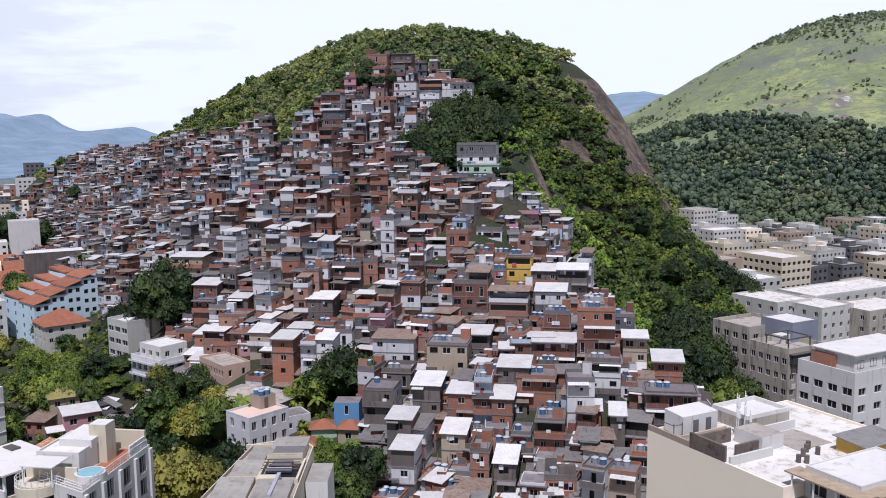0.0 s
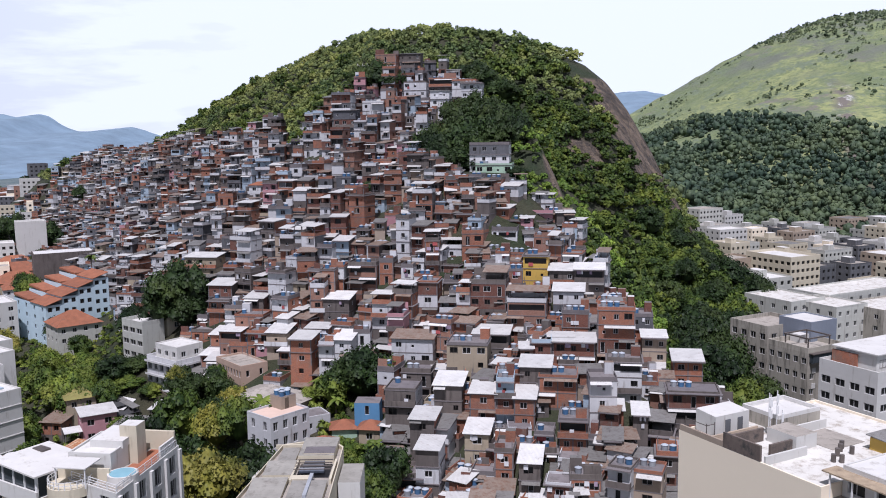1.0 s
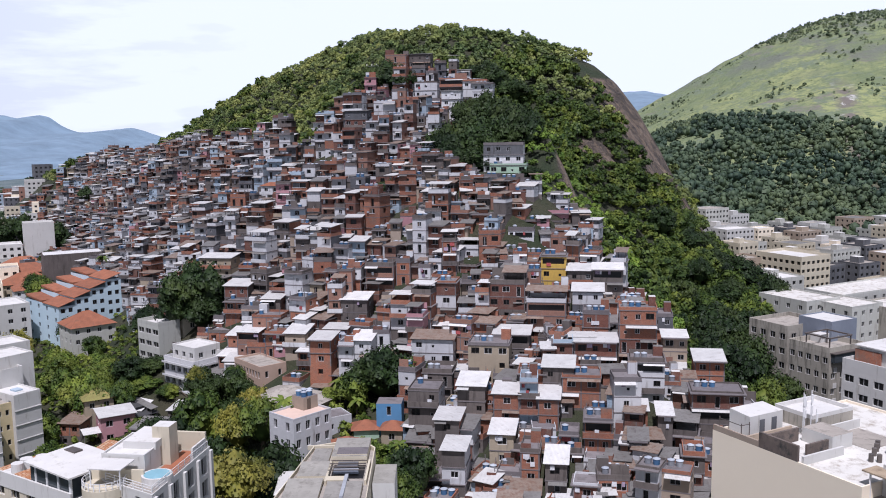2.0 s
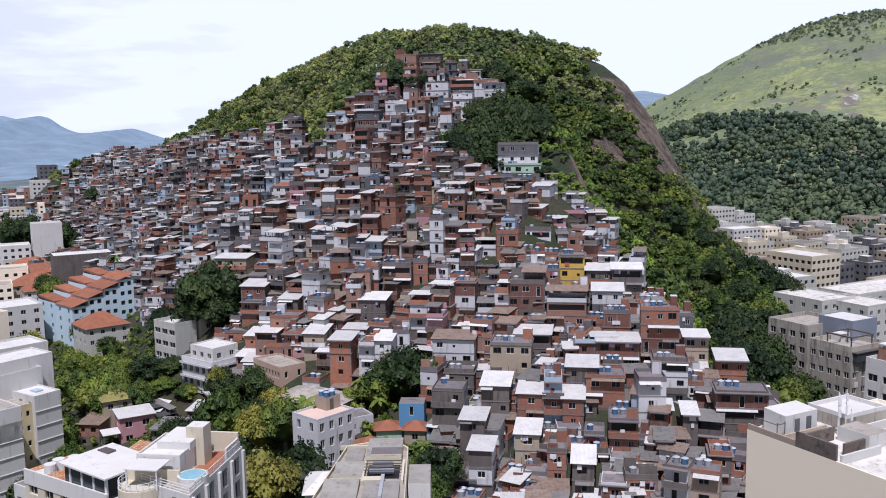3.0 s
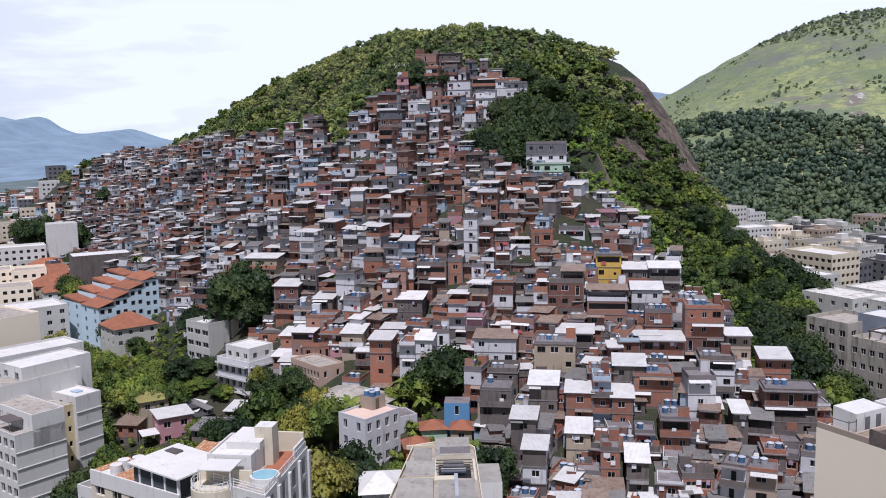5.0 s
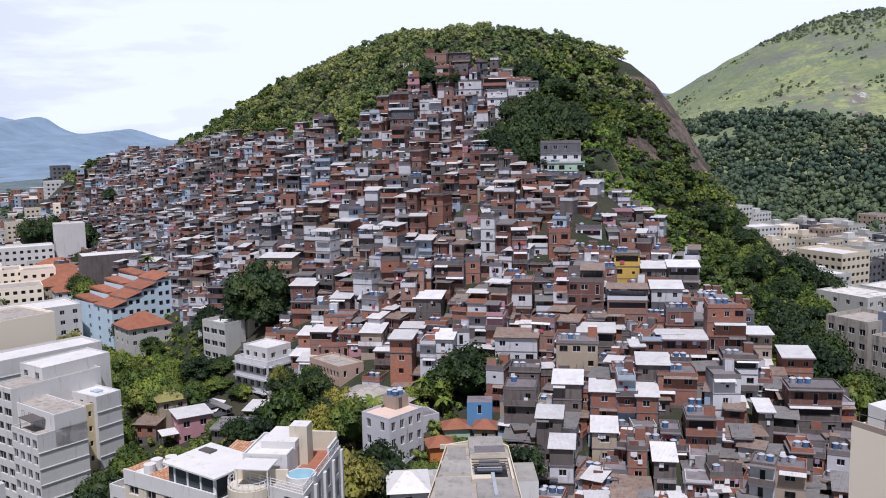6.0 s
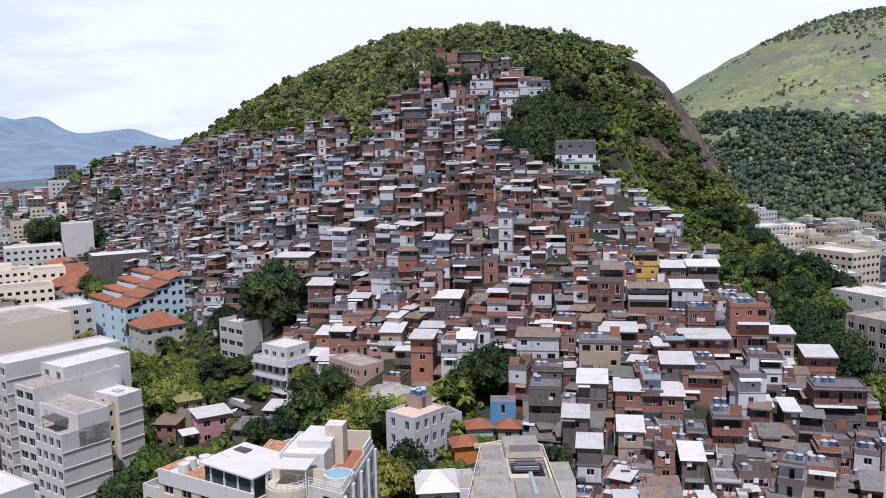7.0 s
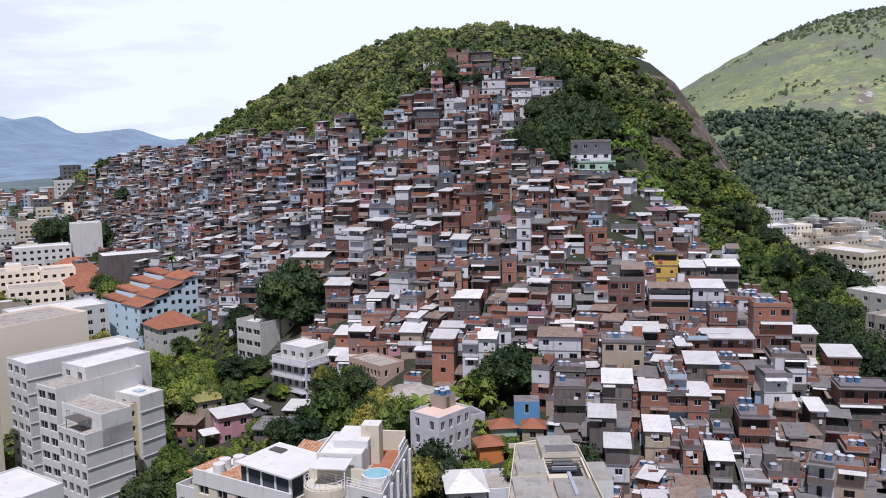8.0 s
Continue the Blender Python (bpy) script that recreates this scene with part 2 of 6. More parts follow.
MATS["pinkroof"] = plain("pink_screed", (0.62, 0.46, 0.38), 0.12, 0.2, 1.5, 0.85, 0.1, (0.40, 0.30, 0.26), 0.6, own=0)
MATS["glass"] = plain("dark_glazing", (0.05, 0.06, 0.07), 0.2, 0.5, 2.0, 0.12, 0.0, own=0)
MATS["mossy"] = plain("mossy_dark_wall", (0.14, 0.11, 0.095), 0.4, 0.4, 2.0, 0.95, 0.3, (0.04, 0.04, 0.04), 0.5, own=0)
MATS["claytile"] = plain("weathered_pale_tile", (0.368, 0.288, 0.2), 0.35, 0.8, 4.0, 0.9, 0.5, (0.176, 0.128, 0.088), 0.52, own=0)
MATS["roof_slab"] = plain("grey_slab_screed", (0.30, 0.285, 0.255), 0.22, 0.3, 1.2, 0.92, 0.2, (0.17, 0.155, 0.135), 0.52, own=0.15)
MATS["bright_blue"] = plain("bright_blue_paint", (0.10, 0.26, 0.46), 0.15, 0.3, 2.0, 0.8, 0.1, (0.10, 0.16, 0.22), 0.62, own=0.1)
MATS["pink_beige"] = plain("pinkish_beige_paint", (0.46, 0.33, 0.26), 0.12, 0.25, 2.0, 0.85, 0.1, (0.28, 0.20, 0.16), 0.60, streak=True, own=0.05)
MATS["blue_slate"] = plain("blue_grey_paint", (0.20, 0.225, 0.275), 0.12, 0.3, 2.0, 0.8, 0.1, (0.12, 0.125, 0.14), 0.60, streak=True, own=0.05)
MATS["roof_worn"] = plain("worn_white_roof", (0.62, 0.60, 0.56), 0.15, 0.12, 0.8, 0.85, 0.15, (0.30, 0.255, 0.205), 0.50, own=0.05)
MATS["mosstile"] = plain("mossy_clay_tile", (0.22, 0.20, 0.065), 0.35, 0.5, 3.0, 0.95, 0.4, (0.36, 0.17, 0.08), 0.55, own=0)
MATS["orangewall"] = plain("orange_paint", (0.55, 0.19, 0.05), 0.14, 0.3, 2.0, 0.8, 0.1, (0.30, 0.12, 0.05), 0.62, own=0.1)
MATS["tanklid"] = plain("pale_tank_lid", (0.46, 0.50, 0.55), 0.2, 0.5, 2.0, 0.6, 0.0, own=0.3)
MATS["cloth2"] = plain("white_cloth", (0.70, 0.70, 0.72), 0.1, 2.0, 5.0, 0.9, 0.1, own=0.2)
MATS["cloth3"] = plain("red_cloth", (0.45, 0.10, 0.10), 0.3, 2.0, 5.0, 0.9, 0.1, own=0.4)
MATS["cloth"] = plain("washed_cloth", (0.45, 0.35, 0.45), 0.3, 2.0, 5.0, 0.9, 0.1, own=0.5)


def patch_tile(name, a, b):
    """Flat clay tiles, some weathered pale and some still orange."""
    m, nt, bs = base_nodes(name)
    co = nt.nodes.new("ShaderNodeTexCoord").outputs["Object"]
    bt = nt.nodes.new("ShaderNodeTexBrick")
    bt.inputs["Scale"].default_value, bt.inputs["Bias"].default_value = 1.0, 0.1
    bt.inputs["Brick Width"].default_value, bt.inputs["Row Height"].default_value, bt.inputs["Mortar Size"].default_value = 0.55, 0.38, 0.05
    bt.inputs["Color1"].default_value, bt.inputs["Color2"].default_value, bt.inputs["Mortar"].default_value = (*a, 1), (*b, 1), (0.30, 0.12, 0.06, 1)
    nt.links.new(co, bt.inputs["Vector"])
    nt.links.new(mix(nt, ramp(nt, noise_node(nt, co, 1.1, 5, 0.7), 0.45, 0.7), bt.outputs["Color"], shade(a, 0.75)), bs.inputs["Base Color"])
    bs.inputs["Roughness"].default_value = 0.9
    bp = nt.nodes.new("ShaderNodeBump")
    bp.inputs["Strength"].default_value, bp.inputs["Distance"].default_value = 0.6, 0.05
    bp.invert = True
    nt.links.new(bt.outputs["Fac"], bp.inputs["Height"])
    nt.links.new(bp.outputs[0], bs.inputs["Normal"])
    return m


MATS["patchtile"] = patch_tile("patched_clay_tile", (0.416, 0.16, 0.056), (0.528, 0.4, 0.272))


# ---- mesh helpers ----
class Geo:
    """Collects quads with a material key each."""

    def __init__(self):
        self.v, self.f, self.m = [], [], []

    def quad(self, a, b, c, d, mat):
        n = len(self.v)
        self.v += (a, b, c, d)
        self.f.append((n, n + 1, n + 2, n + 3))
        self.m.append(mat)

    def box(self, x0, x1, y0, y1, z0, z1, mat, top=None, tilt=0.0, bottom=True):
        n = len(self.v)
        self.v += ((x0, y0, z0), (x1, y0, z0), (x1, y1, z0 + tilt), (x0, y1, z0 + tilt), (x0, y0, z1), (x1, y0, z1), (x1, y1, z1 + tilt), (x0, y1, z1 + tilt))
        fs = [(0, 1, 5, 4), (1, 2, 6, 5), (2, 3, 7, 6), (3, 0, 4, 7), (4, 5, 6, 7)]
        if bottom:
            fs.append((3, 2, 1, 0))
        for i, q in enumerate(fs):
            self.f.append(tuple(n + k for k in q))
            self.m.append(top if (top and i == 4) else mat)

    def ring(self, x, y, z0, z1, r0, r1, n, mat, cap=True):
        a = [(math.cos(2 * math.pi * k / n), math.sin(2 * math.pi * k / n)) for k in range(n)]
        b = len(self.v)
        self.v += [(x + r0 * c, y + r0 * s, z0) for c, s in a] + [(x + r1 * c, y + r1 * s, z1) for c, s in a]
        for k in range(n):
            j = (k + 1) % n
            self.f.append((b + k, b + j, b + n + j, b + n + k))
            self.m.append(mat)
        if cap:
            self.f.append(tuple(b + n + k for k in range(n)))
            self.m.append(mat)

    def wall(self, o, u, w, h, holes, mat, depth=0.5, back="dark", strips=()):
        """An upright wall from o along u, seen from its outside, with recessed openings (a0, a1, b0, b1)."""
        n = (u[1], -u[0])

        def p(a, b, k=0.0):
            return (o[0] + u[0] * a - n[0] * k, o[1] + u[1] * a - n[1] * k, o[2] + b)
        xs = sorted({0.0, w, *(q for k in holes for q in k[:2]), *(q for k in strips for q in k)})
        zs = sorted({0.0, h, *(q for k in holes for q in k[2:4])})
        for i in range(len(xs) - 1):
            for j in range(len(zs) - 1):
                a0, a1, b0, b1 = xs[i], xs[i + 1], zs[j], zs[j + 1]
                if a1 - a0 < 1e-4 or b1 - b0 < 1e-4:
                    continue
                ca, cb = (a0 + a1) / 2, (b0 + b1) / 2
                if not any(k[0] < ca < k[1] and k[2] < cb < k[3] for k in holes):
                    self.quad(p(a0, b0), p(a1, b0), p(a1, b1), p(a0, b1), "concrete" if any(k[0] < ca < k[1] for k in strips) else mat)
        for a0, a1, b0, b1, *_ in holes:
            # The back takes the room's darkness as its colour.
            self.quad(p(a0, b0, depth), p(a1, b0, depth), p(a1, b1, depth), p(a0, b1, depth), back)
            self.quad(p(a0, b0), p(a0, b0, depth), p(a0, b1, depth), p(a0, b1), mat)
            self.quad(p(a1, b0, depth), p(a1, b0), p(a1, b1), p(a1, b1, depth), mat)
            self.quad(p(a0, b0), p(a1, b0), p(a1, b0, depth), p(a0, b0, depth), mat)
            self.quad(p(a0, b1, depth), p(a1, b1, depth), p(a1, b1), p(a0, b1), mat)

    def rim(self, x0, x1, y0, y1, t, z0, z1, mat, sides=4):
        """A low wall of thickness t round a rectangle, in one piece; sides=3 leaves the back open."""
        o = [(x0, y1), (x0, y0), (x1, y0), (x1, y1)]
        i = [(x0 + t, y1 - (t if sides == 4 else 0)), (x0 + t, y0 + t), (x1 - t, y0 + t), (x1 - t, y1 - (t if sides == 4 else 0))]
        n = len(self.v)
        for ring in (o, i):
            for z in (z0, z1):
                self.v += [(x, y, z) for x, y in ring]
        for k in range(sides):
            j = (k + 1) % 4
            self.f += [(n + k, n + j, n + 4 + j, n + 4 + k), (n + 8 + j, n + 8 + k, n + 12 + k, n + 12 + j), (n + 4 + k, n + 4 + j, n + 12 + j, n + 12 + k)]
            self.m += [mat] * 3
        if sides == 3:
            self.f += [(n, n + 4, n + 12, n + 8), (n + 3, n + 11, n + 15, n + 7)]
            self.m += [mat] * 2

    def grate(self, xs, zs, y0, y1, open_cells, mat):
        """A flat lattice in one piece: all cells between the breaks xs and zs but the open ones."""
        n, nx, nz = len(self.v), len(xs), len(zs)
        for y in (y0, y1):
            self.v += [(x, y, z) for z in zs for x in xs]
        at = lambda i, j, k: n + k * nx * nz + j * nx + i
        solid = lambda i, j: 0 <= i < nx - 1 and 0 <= j < nz - 1 and (i, j) not in open_cells
        for i in range(nx - 1):
            for j in range(nz - 1):
                if not solid(i, j):
                    continue
                self.f.append((at(i, j, 0), at(i + 1, j, 0), at(i + 1, j + 1, 0), at(i, j + 1, 0)))
                for di, dj, e in ((-1, 0, (i, j + 1, i, j)), (1, 0, (i + 1, j, i + 1, j + 1)), (0, -1, (i, j, i + 1, j)), (0, 1, (i + 1, j + 1, i, j + 1))):
                    if not solid(i + di, j + dj):
                        self.f.append((at(e[0], e[1], 0), at(e[0], e[1], 1), at(e[2], e[3], 1), at(e[2], e[3], 0)))
        self.m += [mat] * (len(self.f) - len(self.m))

    def add(self, g, m):
        n = len(self.v)
        self.v += [tuple(m @ Vector(p)) for p in g.v]
        self.f += [tuple(n + k for k in q) for q in g.f]
        self.m += g.m

    def mesh(self, name):
        me = bpy.data.meshes.new(name)
        me.from_pydata(self.v, [], self.f)
        used = sorted(set(self.m))
        for k in used:
            me.materials.append(MATS[k])
        ix = {k: i for i, k in enumerate(used)}
        me.polygons.foreach_set("material_index", [ix[k] for k in self.m])
        me.update()
        return me


def part(name, data, parent, m=None, label=""):
    ob = new(name, data)
    ob.parent = parent
    if m is not None:
        ob.matrix_local = m
    if label:
        ob["label"] = label
    return ob


def quads_mesh(name, verts, mat, extra=None):
    """A mesh of loose quads from an (n*4, 3) array; extra: (verts, triangles) joined to it."""
    nq = len(verts) // 4
    faces_q = np.arange(nq * 4, dtype=np.int32)
    tv = np.zeros((0, 3)) if extra is None else extra[0]
    tf = np.zeros((0, 3), dtype=np.int32) if extra is None else extra[1]
    me = bpy.data.meshes.new(name)
    allv = np.concatenate([verts, tv]).astype(np.float32)
    me.vertices.add(len(allv))
    me.vertices.foreach_set("co", allv.ravel())
    loops = np.concatenate([faces_q, (tf + nq * 4).ravel()]).astype(np.int32)
    me.loops.add(len(loops))
    me.loops.foreach_set("vertex_index", loops)
    starts = np.concatenate([np.arange(nq) * 4, nq * 4 + np.arange(len(tf)) * 3]).astype(np.int32)
    me.polygons.add(len(starts))
    me.polygons.foreach_set("loop_start", starts)
    me.update(calc_edges=True)
    me.validate()
    me.materials.append(mat)
    return me


# ---- ground ----
HILLS = [      # x, y, height, two half-widths, turn
    (25.1, 167.5, 21.5, 52.9, 32.8, 1.258), (-227.7, 564.5, 28.3, 32.9, 278.2, 0.644), (-65.9, 268.0, 22.0, 37.9, 115.4, 0.242),
    (81.1, 503.1, 61.2, 40.5, 163.7, 2.798), (-34.5, 577.4, 53.7, 244.2, 103.0, 1.209), (-19.2, 400.2, 79.6, 54.9, 159.3, 0.054),
    (-134.0, 626.9, 82.9, 154.3, 105.9, 2.352), (7.3, 229.8, 23.3, 34.9, 32.1, 0.988), (59.0, 348.5, 52.9, 39.3, 92.8, 2.986),
    (18.6, 419.2, 17.8, 32.7, 33.0, 2.317), (646.0, 1400.0, 238.0, 355.0, 520.0, 0.0), (330.0, 900.0, 40.0, 220.0, 180.0, 0.0), (72.0, 366.0, 11.0, 17.0, 34.0, 0.65), (22.5, 263.0, 17.0, 7.5, 14.0, 0.0), (80.0, 250.0, 15.0, 14.0, 30.0, 0.0), (-64.0, 190.0, -5.5, 10.0, 8.0, 0.9), (-215.0, 500.0, -15.0, 58.0, 95.0, 0.0),
]


def height(x, y):
    """The lie of the land: a city plain with rounded hills."""
    x, y = np.asarray(x, float), np.asarray(y, float)
    z = np.full(x.shape, 6.0)
    for cx, cy, h, sx, sy, a in HILLS:
        c, s = math.cos(a), math.sin(a)
        u, v = ((x - cx) * c + (y - cy) * s) / sx, (-(x - cx) * s + (y - cy) * c) / sy
        z = z + h * np.exp(-(u * u + v * v))
    return z


def zat(x, y):
    return float(height(x, y))


def steps(a, b, fine0, fine1, fine, coarse):
    out = list(np.arange(fine0, fine1 + 0.1, fine))
    k, s = fine0, fine
    while k > a:
        s = min(s * 1.25, coarse)
        k -= s
        out.insert(0, k)
    k, s = fine1, fine
    while k < b:
        s = min(s * 1.25, coarse)
        k += s
        out.append(k)
    return np.array(out)


def scale_add(nt, v, k, c):
    n = nt.nodes.new("ShaderNodeMath")
    n.operation = 'MULTIPLY_ADD'
    n.inputs[1].default_value, n.inputs[2].default_value = k, c
    nt.links.new(v, n.inputs[0])
    return n.outputs[0]


def ground_mat():
    m, nt, bs = base_nodes("ground")
    geo = nt.nodes.new("ShaderNodeNewGeometry")
    co = geo.outputs["Position"]
    sep = nt.nodes.new("ShaderNodeSeparateXYZ")
    nt.links.new(co, sep.inputs[0])
    soil = mix(nt, ramp(nt, noise_node(nt, co, 0.05, 5), 0.35, 0.65), (0.018, 0.030, 0.010), (0.045, 0.042, 0.022))
    # Far grass is paled in colour for the hazy distance.
    grass = mix(nt, ramp(nt, noise_node(nt, co, 0.006, 6, 0.65), 0.40, 0.60), (0.165, 0.205, 0.10), (0.32, 0.345, 0.145))
    grass = mix(nt, ramp(nt, noise_node(nt, scaled(nt, co, (1, 0.6, 1)), 0.03, 8, 0.8), 0.50, 0.56), grass, (0.165, 0.20, 0.135))
    grass = mix(nt, ramp(nt, noise_node(nt, scaled(nt, co, (0.7, 0.5, 2.5)), 0.014, 8, 0.75), 0.58, 0.63), grass, (0.20, 0.185, 0.155))
    grass = mix(nt, ramp(nt, noise_node(nt, co, 0.11, 6, 0.75), 0.46, 0.60), grass, (0.15, 0.19, 0.095))
    # bands of dark scrub and grey rock below the crest
    band = ramp(nt, scale_add(nt, sep.outputs[2], 1 / 240, 0), 0.55, 0.70)
    spots = ramp(nt, noise_node(nt, scaled(nt, co, (0.6, 0.4, 1.6)), 0.016, 8, 0.72), 0.47, 0.56)
    grass = mix(nt, mix(nt, 1.0, band, spots, 'MULTIPLY'), grass, (0.155, 0.17, 0.13))
    # a worn rock gully with pale slabs
    gd = nt.nodes.new("ShaderNodeVectorMath")
    gd.operation = 'DOT_PRODUCT'
    gd.inputs[1].default_value = (0.94, -0.34, 0)
    nt.links.new(co, gd.inputs[0])
    gul = nt.nodes.new("ShaderNodeMath")
    gul.operation = 'ABSOLUTE'
    nt.links.new(scale_add(nt, gd.outputs["Value"], 1 / 14, -67.5 / 14), gul.inputs[0])
    gully = ramp(nt, gul.outputs[0], 0.25, 1.0, (1, 1, 1, 1), (0, 0, 0, 1))
    pale = ramp(nt, noise_node(nt, scaled(nt, co, (1, 0.5, 0.5)), 0.05, 5, 0.7), 0.56, 0.62)
    slope = ramp(nt, scale_add(nt, sep.outputs[2], 1 / 240, 0), 0.47, 0.56, (1, 1, 1, 1), (0, 0, 0, 1))
    gully = mix(nt, 1.0, gully, slope, 'MULTIPLY')
    grass = mix(nt, mix(nt, 1.0, gully, ramp(nt, noise_node(nt, co, 0.03, 5, 0.7), 0.42, 0.5), 'MULTIPLY'), grass, mix(nt, pale, (0.17, 0.15, 0.13), (0.62, 0.60, 0.58)))
    far = nt.nodes.new("ShaderNodeMapRange")
    far.inputs["From Min"].default_value, far.inputs["From Max"].default_value = 600, 760
    nt.links.new(sep.outputs[1], far.inputs["Value"])
    rock = mix(nt, ramp(nt, noise_node(nt, scaled(nt, co, (1, 1, 0.35)), 0.12, 6, 0.7), 0.40, 0.58), (0.045, 0.036, 0.030), (0.165, 0.125, 0.095))
    rock = mix(nt, ramp(nt, noise_node(nt, scaled(nt, co, (1, 1, 0.2)), 0.35, 5, 0.7), 0.5, 0.7), rock, (0.19, 0.135, 0.085))
    rock = mix(nt, ramp(nt, noise_node(nt, scaled(nt, co, (1, 1, 0.12)), 0.5, 5, 0.75), 0.50, 0.62), rock, (0.045, 0.036, 0.032))
    # bare rock along the hill's flank and in two smaller places
    edge = nt.nodes.new("ShaderNodeVectorMath")
    edge.operation = 'DOT_PRODUCT'
    edge.inputs[1].default_value = (0.903, 0.429, 0)
    nt.links.new(co, edge.inputs[0])
    bare = ramp(nt, scale_add(nt, edge.outputs["Value"], 1 / 30, -185.0 / 30), 0.2, 0.4)
    for c, r in (((45, 304, 71), 9.0), ((27, 259, 67), 6.5), ((29.5, 252, 62), 6.5), ((31.5, 246, 57), 6.0)):
        d = nt.nodes.new("ShaderNodeVectorMath")
        d.operation = 'DISTANCE'
        d.inputs[1].default_value = c
        nt.links.new(co, d.inputs[0])
        bare = mix(nt, ramp(nt, scale_add(nt, d.outputs["Value"], 1 / r, 0), 0.75, 1.0), (1, 1, 1), bare)
    low = ramp(nt, scale_add(nt, sep.outputs[2], 1 / 60, 0), 0.55, 0.75)
    low = mix(nt, 1.0, low, ramp(nt, scale_add(nt, sep.outputs[2], 1 / 100, 0), 0.99, 1.05, (1, 1, 1, 1), (0, 0, 0, 1)), 'MULTIPLY')
    bare = mix(nt, 1.0, bare, low, 'MULTIPLY')
    soil = mix(nt, bare, soil, rock)
    west = nt.nodes.new("ShaderNodeMapRange")      # wooded plain below the western range, haze of distance put into its colour
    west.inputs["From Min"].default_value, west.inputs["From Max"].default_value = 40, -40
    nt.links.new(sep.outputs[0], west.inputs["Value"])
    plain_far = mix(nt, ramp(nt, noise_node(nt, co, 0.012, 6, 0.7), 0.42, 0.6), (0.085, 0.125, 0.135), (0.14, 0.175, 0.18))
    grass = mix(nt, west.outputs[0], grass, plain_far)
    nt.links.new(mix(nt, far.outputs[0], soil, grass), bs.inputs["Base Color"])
    bs.inputs["Roughness"].default_value = 0.95
    b = nt.nodes.new("ShaderNodeBump")
    b.inputs["Strength"].default_value, b.inputs["Distance"].default_value = 1.0, 5.0
    nt.links.new(noise_node(nt, co, 0.09, 6, 0.7), b.inputs["Height"])
    nt.links.new(b.outputs[0], bs.inputs["Normal"])
    return m


gx = steps(-4600, 4600, -360, 760, 8.0, 400)
gy = steps(-1500, 4700, -40, 1500, 8.0, 400)
GX, GY = np.meshgrid(gx, gy)
GZ = height(GX, GY)
for iy, ix in zip(*np.nonzero((GY > 640) & (GY < 1700) & (GX > 60) & (GZ > 30))):      # knolls and folds of the far hill
    v = Vector((GX[iy, ix], GY[iy, ix], 0))
    GZ[iy, ix] += min(1.0, (GZ[iy, ix] - 30) / 50) * (5.0 * noise.fractal(v * 0.012, 0.9, 2.0, 5) + 3.0 * abs(noise.noise(v * 0.03)))
nx, ny = len(gx), len(gy)
idx = np.arange(nx * ny).reshape(ny, nx)
me = bpy.data.meshes.new("ground")
me.from_pydata(np.stack([GX, GY, GZ], -1).reshape(-1, 3).tolist(), [], np.stack([idx[:-1, :-1], idx[:-1, 1:], idx[1:, 1:], idx[1:, :-1]], -1).reshape(-1, 4).tolist())
me.polygons.foreach_set("use_smooth", [True] * len(me.polygons))
me.materials.append(ground_mat())
tagged(new("ground", me), "hilly ground with soil, grass and rock", "ground", kind="structure")


# ---- far mountains ----
def mountain(name, x0, x1, y, profile, base, label):
    """A long ridge far off with a rough crest and folded flank."""
    n, rows = 260, 44
    vs, fs = [], []
    for j in range(rows):
        k = j / (rows - 1)
        for i in range(n):
            x = x0 + (x1 - x0) * i / (n - 1)
            top = profile(x) + 7 * noise.fractal(Vector((x * 0.006, y * 0.01, 0)), 1.0, 2.0, 5)
            z = top * (1 - k) ** 1.25 + 6 * (1 - k) * noise.fractal(Vector((x * 0.008, k * 5, 7)), 1.0, 2.0, 4)
            fold = 90 * k * noise.fractal(Vector((x * 0.004, k * 1.2, 3)), 1.0, 2.0, 4)
            vs.append((x, y - 2300 * k + fold, z + 70 * (1 - k) * k * (abs(noise.noise(Vector((x * 0.007, k * 2.2, 1)))) + 0.5 * abs(noise.noise(Vector((x * 0.02, k * 6, 4))))) - 12 * k * (1 - k)))
    for j in range(rows - 1):
        for i in range(n - 1):
            a = j * n + i
            fs.append((a, a + n, a + n + 1, a + 1))
    mm = bpy.data.meshes.new(name)
    mm.from_pydata(vs, [], fs)
    mm.polygons.foreach_set("use_smooth", [True] * len(fs))
    mm.materials.append(base)
    tagged(new(name, mm), label, "mountain", kind="structure")


# Blue of the air in between is mixed into the mountains' own colour.
MATS["haze"] = plain("haze_tinted_mountain", (0.175, 0.25, 0.33), 0.32, 0.009, 0.05, 1.0, 0.0, (0.27, 0.34, 0.40), 0.56, own=0)


def hump(x, *bumps):
    return sum(h * math.exp(-((x - c) / s) ** 2) for c, h, s in bumps)


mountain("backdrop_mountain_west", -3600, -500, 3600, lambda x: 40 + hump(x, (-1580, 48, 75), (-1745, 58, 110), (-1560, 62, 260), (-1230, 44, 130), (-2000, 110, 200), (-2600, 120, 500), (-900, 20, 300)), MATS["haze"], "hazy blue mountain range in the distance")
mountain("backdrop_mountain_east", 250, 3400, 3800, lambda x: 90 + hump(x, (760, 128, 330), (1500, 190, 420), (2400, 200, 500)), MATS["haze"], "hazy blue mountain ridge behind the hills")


# ---- windows, tanks, trees: shared meshes ----
WIN = {}


